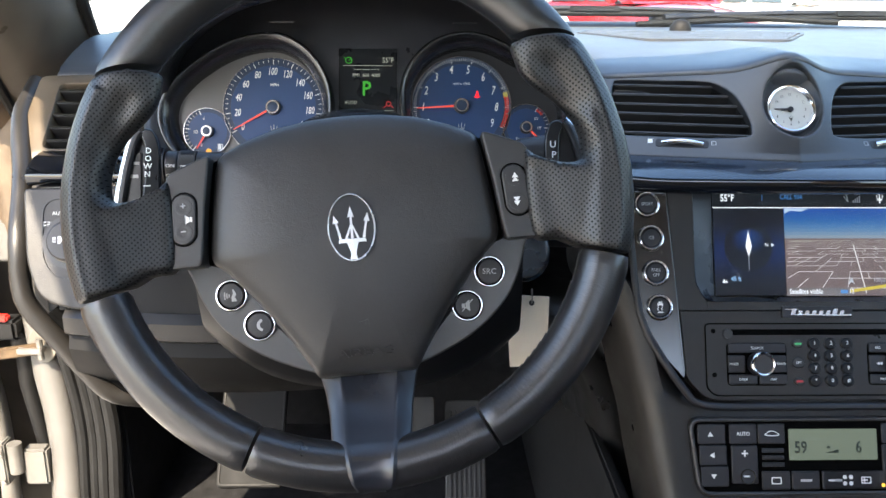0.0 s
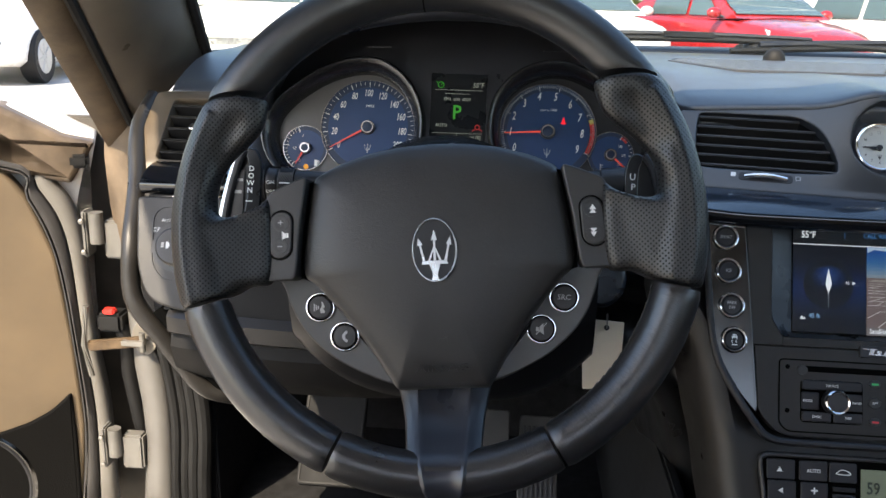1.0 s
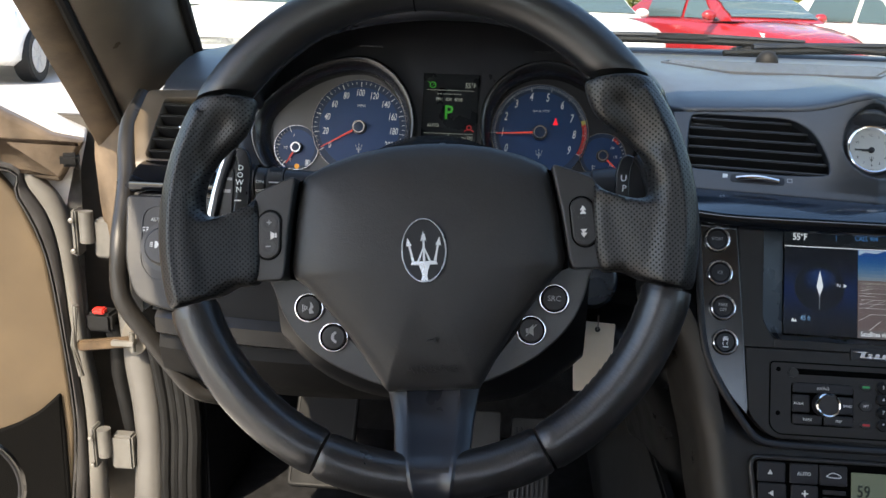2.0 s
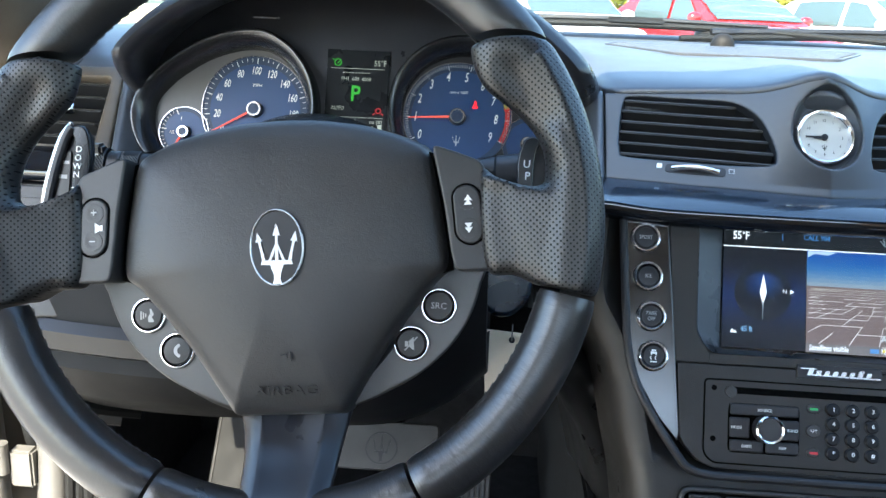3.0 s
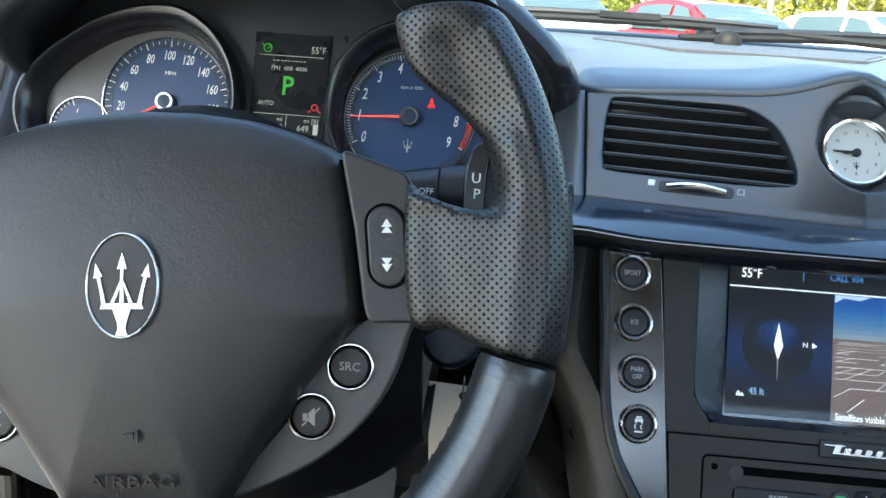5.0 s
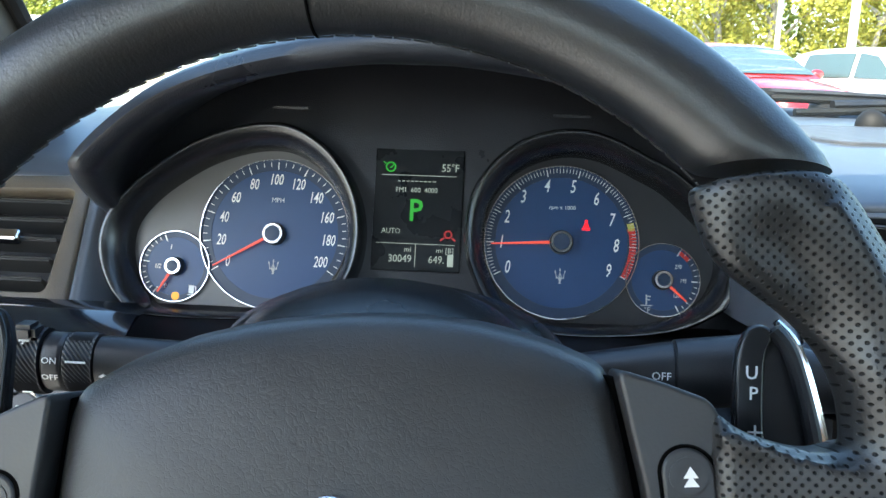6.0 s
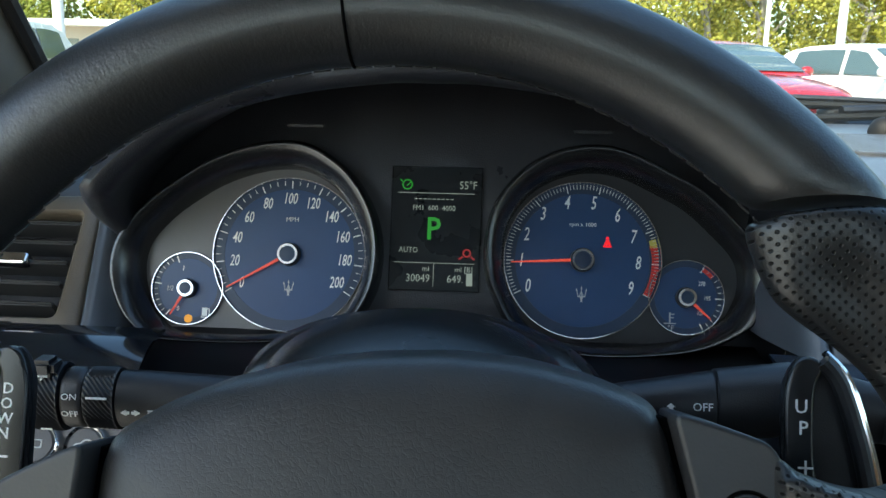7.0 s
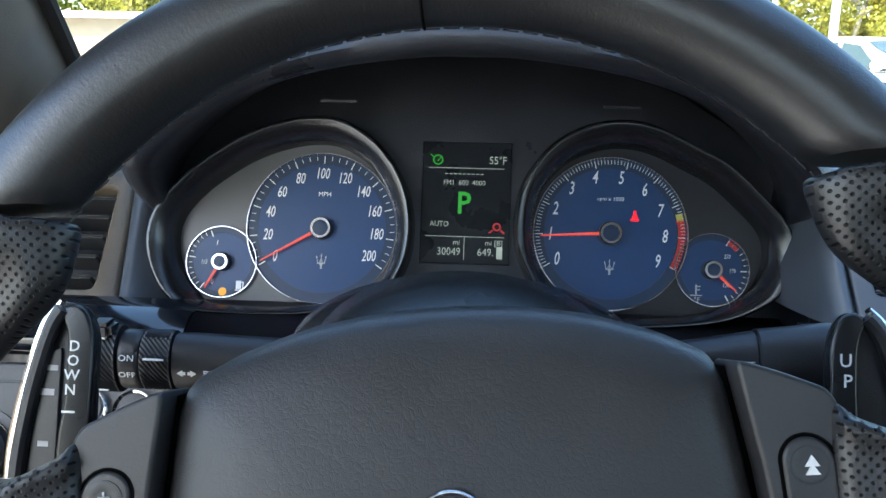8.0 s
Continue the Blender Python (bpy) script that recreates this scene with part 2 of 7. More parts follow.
def wrapped(m, strength=0.3, along=900.0, across=130.0):
    """Adds the wrinkles of leather stretched round a rim: short creases across it."""
    nt = m.node_tree
    bs = nt.nodes["Principled BSDF"]
    tc, sep, com, no, bu = (nt.nodes.new(k) for k in ("ShaderNodeTexCoord", "ShaderNodeSeparateXYZ", "ShaderNodeCombineXYZ", "ShaderNodeTexNoise", "ShaderNodeBump"))
    nt.links.new(tc.outputs["Object"], sep.inputs[0])
    def op(kind, a, b):
        q = nt.nodes.new("ShaderNodeMath")
        q.operation = kind
        for i, v in enumerate((a, b)):
            if isinstance(v, (int, float)):
                q.inputs[i].default_value = v
            else:
                nt.links.new(v, q.inputs[i])
        return q.outputs[0]
    ang = op("ARCTAN2", sep.outputs[1], sep.outputs[0])
    rad = op("SQRT", op("ADD", op("MULTIPLY", sep.outputs[0], sep.outputs[0]), op("MULTIPLY", sep.outputs[1], sep.outputs[1])), 0)
    nt.links.new(op("MULTIPLY", ang, 0.161 * along), com.inputs[0])
    nt.links.new(op("MULTIPLY", rad, across), com.inputs[1])
    nt.links.new(op("MULTIPLY", sep.outputs[2], across), com.inputs[2])
    no.inputs["Scale"].default_value, no.inputs["Detail"].default_value, no.inputs["Distortion"].default_value = 1.0, 4.0, 0.6
    nt.links.new(com.outputs[0], no.inputs["Vector"])
    bu.inputs["Strength"].default_value, bu.inputs["Distance"].default_value = strength, 0.0008
    nt.links.new(no.outputs["Fac"], bu.inputs["Height"])
    if bs.inputs["Normal"].links:
        nt.links.new(bs.inputs["Normal"].links[0].from_socket, bu.inputs["Normal"])
    nt.links.new(bu.outputs[0], bs.inputs["Normal"])
    return m


def perforated(name, color, rough):
    """Leather punched with staggered rows of small holes."""
    m = mat(name, color, rough, vary=0.07, rough_vary=0.03, grain=0.08, grain_scale=1500, crease=0.04, crease_scale=260)
    nt = m.node_tree
    bs = nt.nodes["Principled BSDF"]
    def op(kind, a, b=None, c=None):
        q = nt.nodes.new("ShaderNodeMath")
        q.operation = kind
        for i, v in enumerate((a, b, c)):
            if v is None:
                continue
            if isinstance(v, (int, float)):
                q.inputs[i].default_value = v
            else:
                nt.links.new(v, q.inputs[i])
        return q.outputs[0]
    tc = nt.nodes.new("ShaderNodeTexCoord")
    sep = nt.nodes.new("ShaderNodeSeparateXYZ")
    nt.links.new(tc.outputs["Object"], sep.inputs[0])
    x, y = op("MULTIPLY", sep.outputs[0], 1000 / 3.3), op("MULTIPLY", sep.outputs[1], 1000 / 3.3)
    best = None
    for s in (0.0, 0.5):
        fx = op("SUBTRACT", op("FRACT", op("ADD", x, s + 100)), 0.5)
        fy = op("SUBTRACT", op("FRACT", op("ADD", y, s + 100)), 0.5)
        d = op("SQRT", op("ADD", op("MULTIPLY", fx, fx), op("MULTIPLY", fy, fy)))
        best = d if best is None else op("MINIMUM", best, d)
    hole = nt.nodes.new("ShaderNodeMapRange")
    hole.interpolation_type = "SMOOTHSTEP"
    for k, v in zip(("From Min", "From Max", "To Min", "To Max"), (0.10, 0.195, 0.0, 1.0)):
        hole.inputs[k].default_value = v
    nt.links.new(best, hole.inputs["Value"])
    old = bs.inputs["Base Color"].links[0].from_socket
    mul = nt.nodes.new("ShaderNodeMix")
    mul.data_type = "RGBA"
    mul.inputs["A"].default_value = (0.005, 0.005, 0.005, 1)
    nt.links.new(old, mul.inputs["B"])
    nt.links.new(hole.outputs[0], mul.inputs["Factor"])
    nt.links.new(mul.outputs["Result"], bs.inputs["Base Color"])
    sp = nt.nodes.new("ShaderNodeMath")
    sp.operation, sp.inputs[1].default_value, sp.inputs[2].default_value = "MULTIPLY_ADD", 0.5, 0.12
    nt.links.new(hole.outputs[0], sp.inputs[0])
    nt.links.new(sp.outputs[0], bs.inputs["Specular IOR Level"])
    bump = nt.nodes.new("ShaderNodeBump")
    bump.inputs["Strength"].default_value, bump.inputs["Distance"].default_value = 0.5, 0.0006
    nt.links.new(hole.outputs[0], bump.inputs["Height"])
    nt.links.new(bs.inputs["Normal"].links[0].from_socket, bump.inputs["Normal"])
    nt.links.new(bump.outputs[0], bs.inputs["Normal"])
    return m


def clear_glass(name, tint, gloss=0.06):
    m = bpy.data.materials.new(name)
    m.use_nodes = True
    nt = m.node_tree
    nt.nodes.remove(nt.nodes["Principled BSDF"])
    tr, gl, mx, lw, po, fr = (nt.nodes.new(k) for k in ("ShaderNodeBsdfTransparent", "ShaderNodeBsdfGlossy", "ShaderNodeMixShader", "ShaderNodeLayerWeight", "ShaderNodeMath", "ShaderNodeMath"))
    tr.inputs["Color"].default_value = (*tint, 1)
    gl.inputs["Roughness"].default_value = 0.01
    lw.inputs["Blend"].default_value = 0.5
    po.operation, po.inputs[1].default_value = "POWER", 5.0
    fr.operation, fr.inputs[1].default_value, fr.inputs[2].default_value = "MULTIPLY_ADD", 0.35, gloss * 0.4
    nt.links.new(lw.outputs["Facing"], po.inputs[0])
    nt.links.new(po.outputs[0], fr.inputs[0])
    nt.links.new(fr.outputs[0], mx.inputs[0])
    nt.links.new(tr.outputs[0], mx.inputs[1])
    nt.links.new(gl.outputs[0], mx.inputs[2])
    nt.links.new(mx.outputs[0], nt.nodes["Material Output"].inputs["Surface"])
    return m


LEATHER = wrapped(mat("black leather", (0.0135, 0.0132, 0.0134), 0.36, spec=1.0, vary=0.12, scale=14, rough_vary=0.04, grain=0.08, grain_scale=1300), 0.13, 700, 220)
RIM_LOW = wrapped(mat("smooth worn leather", (0.015, 0.015, 0.0165), 0.30, spec=0.9, vary=0.12, scale=14, rough_vary=0.03, grain=0.05, grain_scale=1300), 0.26, 420, 170)
PERF = perforated("perforated leather", (0.0145, 0.0143, 0.0147), 0.36)
AIRBAG = leather_cells(mat("soft black vinyl", (0.031, 0.030, 0.030), 0.42, vary=0.14, scale=22, grain=0.08, grain_scale=1700, crease=0.10, crease_scale=85, rough_vary=0.05), 430, 0.125)
DASH = mat("dashboard leather", (0.050, 0.055, 0.064), 0.34, spec=0.9, vary=0.08, rough_vary=0.03, grain=0.08, grain_scale=1500)
PANEL = mat("satin dash panel", (0.026, 0.029, 0.034), 0.33, spec=0.9, vary=0.06, rough_vary=0.03, grain=0.05, grain_scale=1500)
DASH_LOW = mat("dark lower dash plastic", (0.019, 0.0175, 0.016), 0.37, spec=0.45, vary=0.12, grain=0.2, grain_scale=1300)
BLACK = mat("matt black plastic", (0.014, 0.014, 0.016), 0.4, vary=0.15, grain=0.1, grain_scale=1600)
HOODMAT = mat("binnacle leather", (0.020, 0.021, 0.026), 0.36, vary=0.15, grain=0.2, grain_scale=1200)
SATIN = mat("satin grey plastic", (0.092, 0.090, 0.089), 0.4, metal=0.3, vary=0.1, grain=0.05)
PODGREY = mat("dark satin plastic", (0.035, 0.034, 0.034), 0.38, metal=0.1, vary=0.12, grain=0.05)
SPOKE = mat("blue black satin plastic", (0.019, 0.021, 0.028), 0.31, spec=0.7, vary=0.1)
GLOSS = mat("piano black lacquer", (0.006, 0.008, 0.012), 0.08, vary=0.05, coat=0.8, rough_vary=0.02)
# Black lacquer with the sky's blue reflection put into its base colour.
SKYLAC = mat("lacquer toned sky blue", (0.016, 0.024, 0.038), 0.17, vary=0.06, coat=0.25, spec=0.85, rough_vary=0.02)
CHROME = mat("chrome", (0.85, 0.85, 0.86), 0.1, metal=1.0, vary=0.04, rough_vary=0.05)
DIALCHROME = mat("satin chrome", (0.66, 0.66, 0.67), 0.16, metal=1.0, vary=0.1, rough_vary=0.08)
RINGCHROME = mat("dimmer chrome", (0.78, 0.78, 0.79), 0.13, metal=1.0, vary=0.15, rough_vary=0.08)
BRUSHED = mat("dark chrome", (0.11, 0.107, 0.104), 0.2, metal=1.0, vary=0.12, rough_vary=0.04, crease=0.03, crease_scale=16)
GAUGE = mat("blue gauge face", (0.011, 0.044, 0.130), 0.4, rough_vary=0.02, vary=0.04, scale=60)
GAUGE_RIM = mat("dark gauge track", (0.013, 0.030, 0.068), 0.4, vary=0.05)
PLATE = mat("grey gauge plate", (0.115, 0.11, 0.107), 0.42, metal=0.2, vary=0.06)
INK = mat("white ink", (0.8, 0.8, 0.78), 0.5, vary=0.03)
DIMINK = mat("grey ink", (0.42, 0.42, 0.42), 0.5, vary=0.05)
REDINK = mat("red ink", (0.62, 0.03, 0.02), 0.45, vary=0.05)
YELLOWINK = mat("yellow ink", (0.6, 0.55, 0.12), 0.5, vary=0.05)
NEEDLE = glow("red needle", (0.85, 0.09, 0.05), 0.17)
LCD = mat("dark display plastic", (0.008, 0.010, 0.012), 0.3, vary=0.05, spec=0.25)
SILVER = mat("polished silver figure", (0.62, 0.62, 0.62), 0.25, metal=0.9, vary=0.05, crease=0.1, crease_scale=120)
WHITEPAINT = mat("white car paint", (0.78, 0.76, 0.72), 0.25, vary=0.04, scale=6, coat=0.6)
REDPAINT = mat("red car paint", (0.30, 0.011, 0.012), 0.2, vary=0.04, scale=6, coat=0.8)
TANPLASTIC = mat("dusty grey plastic", (0.13, 0.096, 0.064), 0.5, vary=0.45, scale=22, grain=0.25, crease=0.35, crease_scale=60)
DOORTRIM = mat("tan door trim", (0.125, 0.090, 0.052), 0.7, vary=0.2, scale=10, grain=0.3, grain_scale=1200)
RUBBER = mat("black rubber", (0.012, 0.012, 0.012), 0.6, vary=0.2, spec=0.25)
KNEE = mat("dark knee panel plastic", (0.0085, 0.0082, 0.0082), 0.6, spec=0.18, vary=0.12, grain=0.2, grain_scale=1300)
SLOPE = mat("blue grey satin bezel", (0.034, 0.040, 0.048), 0.32, vary=0.06)
SHROUD = mat("glossy column plastic", (0.014, 0.014, 0.0148), 0.26, rough_vary=0.02, vary=0.05)
CARPET = mat("charcoal carpet", (0.02, 0.02, 0.021), 0.95, vary=0.35, scale=60, grain=0.8, grain_scale=700, spec=0.1)
STEEL = mat("bare steel", (0.22, 0.21, 0.19), 0.45, metal=0.6, vary=0.2, scale=40)
HEADLINER = mat("grey headliner", (0.35, 0.33, 0.3), 0.9, vary=0.1, grain=0.3)
GLASS = clear_glass("windscreen glass", (0.93, 0.96, 0.95))
ALLOY = mat("silver alloy", (0.5, 0.5, 0.5), 0.4, metal=0.5, vary=0.08)
CARGLASS = mat("tinted car glass", (0.07, 0.10, 0.10), 0.06, vary=0.1, coat=0.5)
BEZEL = mat("black bezel plastic", (0.014, 0.0142, 0.0155), 0.22, spec=0.9, rough_vary=0.02, vary=0.05, grain=0.12, grain_scale=1500)
# Tan lightened in the base colour in place of sun on the vent.
VENTSUN = mat("sun-toned vent plastic", (0.092, 0.070, 0.046), 0.42, vary=0.25, scale=25, grain=0.2)
FLANK = mat("dark padded vinyl", (0.0115, 0.0115, 0.012), 0.36, spec=0.5, vary=0.12, grain=0.12, grain_scale=1400)
# Near-black colour that stands for the shadow on the lower door.
DOORSHADE = mat("lower door shade", (0.0035, 0.0033, 0.003), 0.9, vary=0.3, scale=40, grain=0.5, grain_scale=700, spec=0.1)
# Near-black base colour puts the shade of gaps and slots into the surface.
GROOVE = mat("black gap", (0.002, 0.002, 0.002), 0.9, vary=0.1, spec=0.05)
FLATBLACK = mat("flat black plastic", (0.006, 0.0065, 0.008), 0.4, vary=0.15, spec=0.3)
EDGEGREY = mat("grey door edge trim", (0.05, 0.047, 0.045), 0.45, vary=0.12, grain=0.1)
THREAD = mat("worn dark thread", (0.07, 0.07, 0.07), 0.7, vary=0.1, spec=0.2)


# ---- cabin shell ----
XC = 0.357                                  # the car's middle line


def mirror_x(p):
    return (2 * XC - p[0], p[1], p[2])


VENT_M = frame_at((0.242, 0.206, 0.853), 43, -13)
KNOB_TOP = 0.306                            # the centre leans towards the driver round the clock


def panel_point(x, v, out=0.0):
    """A spot on the face that holds vents and clock: v mm up along it, out mm proud of it."""
    d = abs(x - XC)
    u, w, n = (VENT_M.col[k].to_3d() for k in range(3))
    off = out + KNOB_TOP * max(v + 10, 0) * math.exp(-(d / 0.042) ** 2)
    xl = XC - d
    k = (xl - 0.242 - w.x * v * MM - n.x * off * MM) / u.x
    p = Vector((0.242, 0.206, 0.853)) + u * k + w * (v * MM) + n * (off * MM)
    return Vector((x, p.y, p.z))


def panel_top(x):
    d = min(abs(x - XC), 0.16)
    want = 0.9115 - 0.0095 * d / 0.145 + 0.0125 * math.exp(-(d / 0.03) ** 2)
    b = KNOB_TOP * math.exp(-(d / 0.042) ** 2) * 0.682
    return ((want - 0.853) * 1000 - 10 * b) / (0.7314 + b)


def dash_top():
    rows = []
    for i in range(132):
        x = -0.300 + (1.015 + 0.300) * i / 131
        d = abs(x - XC)
        if d < 0.16:
            q = panel_point(x, panel_top(x))
            ey, ez = q.y, q.z
        else:
            q = panel_point(XC - 0.16, panel_top(XC - 0.16))
            ey, ez = q.y + 0.10 * (d - 0.16), q.z - 0.012 * max(d - 0.3, 0)
        k = 1 / (1 + math.exp(-(0.196 - abs(x)) / 0.003))          # set back behind the instruments
        ey = ey * (1 - k) + 0.37 * k
        prof = [(ey + 0.03, ez - 0.03), (ey + 0.006, ez - 0.010), (ey - 0.001, ez - 0.001), (ey, ez + 0.0025), (ey + 0.005, ez + 0.0042)] + [(ey + (0.415 - ey) * t, ez + 0.0045 + (0.9300 - ez - 0.0045) * (1 - (1 - t) ** 1.5)) for t in (0.08, 0.2, 0.4, 0.7, 1.0)] + [(0.47, 0.9322), (0.55, 0.9345), (0.66, 0.936), (0.74, 0.925)]
        rows.append([(x, y, min(z, 0.9365)) for y, z in prof])
    return solid("dashboard_top", sheet(rows, 0.012, (0, 0, 1)), DASH, "padded blue-black leather dashboard top", "dashboard", "structure", smooth=60)


dash_top()


def dash_grille():
    g = thing("defrost_grille", Matrix.Translation((XC, 0.46, 0.9322)) @ Matrix.Rotation(radians(1.9), 4, "X"), "slotted demister and speaker grille on the dash top", "vent")
    o = rounded([(-134, 36), (-76, -64), (76, -64), (134, 36), (120, 64), (-120, 64)], [6, 14, 14, 6, 10, 10], 4)
    part("frame", ring(o, inset(o, 3), -2, 1.3, 0.6), DASH, g, "moulded grille frame")
    part("floor", slab(inset(o, 4), -3, -0.6), GROOVE, g)
    n = 19
    for i in range(n):
        y = -56 + 112 * i / (n - 1)
        w = 72 + (y + 64) * 0.56 if y < 36 else 128 - (y - 36) * 0.5
        part("slat", slab(rect(2 * w - 4, 3.7, 0, y), 0.2, 1.25, 0.4), DASH, g)
    s = thing("light_sensor", (0.359, 0.545, 0.9362), "small black dome sensor on the dash top", "sensor")
    part("dome", lathe([(13, -2), (13, 1), (11.5, 6), (8, 10.5), (3, 12.6), (0.1, 13)], n=24), RUBBER, s)


dash_grille()


def windscreen():
    rows = []
    for j in range(9):
        t = j / 8
        y, z = 0.70 - 0.86 * t, 0.915 + 0.40 * t - 0.03 * (1 - (2 * t - 1) ** 2) * -1
        row = []
        for i in range(17):
            s = -1 + 2 * i / 16
            row.append((XC + s * (0.735 - 0.16 * t), y - 0.10 * s * s * (1 - 0.4 * t), z - 0.02 * s * s))
        rows.append(row)
    ob = solid("windscreen", sheet(rows, 0.005), GLASS, "clear curved laminated windscreen", "windscreen", "structure", smooth=60)
    ob.visible_shadow = False
    return ob


windscreen()
# roof and plain closing walls behind the camera
# Unseen headliner; its left edge is set to keep sun off the wheel.
solid("headliner", box((1.514, 1.25, 0.02), (XC, -0.77, 1.315), 0.005), HEADLINER, "plain grey cloth headliner", "ceiling", "structure")
solid("header_trim", box((1.2, 0.07, 0.045), (XC, -0.155, 1.305), 0.01), HEADLINER, "grey windscreen header trim", "trim", "structure")
# Unseen roof, widened to the left to shade the switch panel.
solid("roof_panel", box((1.69, 1.4, 0.012), (XC, -0.78, 1.345), 0.005), WHITEPAINT, "unseen white roof panel, widened to block sun", "roof", "structure")
# Tan on these unseen walls is chosen to bounce warm light forward.
TANBOUNCE = mat("tan bounce lining", (0.40, 0.28, 0.18), 0.6, vary=0.12, scale=8)
# Added wall; its height limits the rear light on the wheel.
solid("wall_rear", box((1.7, 0.03, 0.88), (XC, -1.42, 0.695), 0.005), TANBOUNCE, "unseen plain tan rear wall that bounces warm light", "wall", "structure")
solid("wall_side_lower", box((0.03, 1.95, 0.62), (1.10, -0.45, 0.62), 0.005), DOORTRIM, "passenger door trim panel", "wall", "structure")
solid("wall_side_rear", box((0.03, 0.5, 0.5), (1.06, -1.15, 1.10), 0.005), TANBOUNCE, "unseen tan side wall for warm bounce", "wall", "structure")
solid("wall_quarter", box((0.03, 0.55, 1.05), (-0.42, -1.125, 0.80), 0.005), TANBOUNCE, "unseen tan wall behind the door opening for warm bounce", "wall", "structure")
solid("floor", box((1.5, 2.25, 0.02), (XC - 0.02, -0.29, 0.27), 0.004), CARPET, "charcoal carpeted car floor", "floor", "structure")
solid("firewall", box((1.45, 0.02, 0.62), (XC, 0.80, 0.56), 0.004), CARPET, "dark carpeted firewall", "wall", "structure")


def a_pillar(s, name):
    """Inner pillar trim with its glass seal, and the weathered outer frame; s = 1 driver's side, -1 mirrored."""
    f = (lambda p: p) if s > 0 else mirror_x
    go = Vector((0.12, -0.66, 0.45))
    rows, outer, line, gap = [], [], [], []
    for j in range(15):
        t = j / 14
        bow = Vector((0, 0, 0.02 * math.sin(math.pi * t)))
        a = Vector((-0.402, 0.44, 0.848)) + go * t + bow            # door side edge
        b = Vector((-0.335, 0.50, 0.918)) + go * t + bow            # glass side edge
        mid = (a + b) / 2 + Vector((0.012, -0.035, 0.0))
        sec = [a + Vector((0.0, 0.012, -0.004)), a, a * 0.75 + mid * 0.25 + Vector((0.002, -0.012, 0.004)), mid, b * 0.7 + mid * 0.3 + Vector((0.002, -0.006, 0.003)), b, b + Vector((-0.004, 0.014, 0.006)), (a + b) / 2 + Vector((-0.01, 0.03, 0))]
        rows.append([f(tuple(q)) for q in sec])
        c = Vector((-0.408, 0.447, 0.842)) + go * t + bow
        d = Vector((-0.446, 0.465, 0.805)) + go * t + bow
        outer.append([f(tuple(q)) for q in (c, c * 0.6 + d * 0.4 + Vector((0.004, -0.012, 0.004)), c * 0.2 + d * 0.8 + Vector((0, -0.008, 0.002)), d, d + Vector((-0.004, 0.02, 0.0)), c + Vector((-0.002, 0.02, 0.0)))])
        line.append(f(tuple(b + Vector((0.004, 0.004, 0.004)))))
        gap.append(f(tuple((a + c) / 2 + Vector((0.0, -0.004, 0.0)))))
    solid(name, loft(rows), PILLAR, "black windscreen pillar trim with bounced sun in its tone", "pillar", "structure", smooth=70)
    solid("pillar_frame", loft(outer), TANPLASTIC, "dust-covered rubber seal along the pillar", "pillar", "structure", smooth=50)
    solid("pillar_seal", tube(gap, 0.0055, 8), RUBBER, "black rubber seal beside the pillar trim", "seal", "structure")
    solid("windscreen_seal", tube(line, 0.0065, 8), RUBBER, "black rubber windscreen seal", "seal", "structure")


# Tone raised in the base colour for sun bounced onto the trim.
PILLAR = mat("bounce-toned pillar plastic", (0.10, 0.084, 0.064), 0.36, vary=0.25, scale=20, grain=0.2)
a_pillar(1, "pillar_trim")
a_pillar(-1, "pillar_trim")
# pillar foot between dash end and door seal
rows = []
for z, x0, x1, y in ((0.84, -0.446, -0.39, 0.455), (0.80, -0.452, -0.395, 0.46), (0.74, -0.452, -0.40, 0.465), (0.66, -0.447, -0.41, 0.47)):
    rows.append([(x0, y, z), (x0 * 0.5 + x1 * 0.5, y - 0.014, z), (x1, y - 0.006, z), (x1, y + 0.05, z), (x0, y + 0.05, z)])
solid("pillar_foot", loft(rows), TANPLASTIC, "dusty tan lower end of the pillar seal", "pillar", "structure", smooth=50)


# ---- steering wheel ----
WHEEL_M = frame_at((0, -0.004, 0.835), 18) @ Matrix.Translation((0, 0.011, 0)) @ Matrix.Rotation(radians(5.3), 4, "Z")


def both(pts):
    """An outline given on its right half, from top to bottom, completed on the left."""
    return pts + [(-x, y) for x, y in pts[::-1] if abs(x) > 1e-6]


def mirror(pts):
    return [(-x, y) for x, y in pts][::-1]


def rim_piece(a0, a1, bulge=None, slant0=0.0, slant1=0.0, n=30):
    """A stretch of the rim from angle a0 to a1, with a stitched-in groove at both ends."""
    rings = []
    for i in range(n + 1):
        t = i / n
        base = a0 + (a1 - a0) * t
        end = min(i, n - i)
        r = 15.6 - (0.9 if end == 0 else 0.0)
        if end == 0:
            base += 0.15 if i == 0 else -0.15
        row = []
        for k in range(28):
            f = 2 * math.pi * k / 28
            inward = -math.cos(f)                    # 1 on the inner side
            ang = radians(base + (slant0 * (1 - t) + slant1 * t) * inward)
            rad = 161.4 + r * math.cos(f)
            z = r * 1.0 * math.sin(f)
            if bulge and inward > 0:
                rad -= bulge(base) * inward ** 1.5
                z = z * (1 - 0.12 * min(bulge(base), 9) / 9 * inward) + 0.28 * bulge(base) * inward * (1 if z > 0 else 0.2)
            row.append((rad * math.cos(ang) * MM, rad * math.sin(ang) * MM, z * MM))
        rings.append(row)
    return loft(rings)


def bump_at(c, w, h):
    return lambda a: h * math.exp(-((a - c) / w) ** 2)


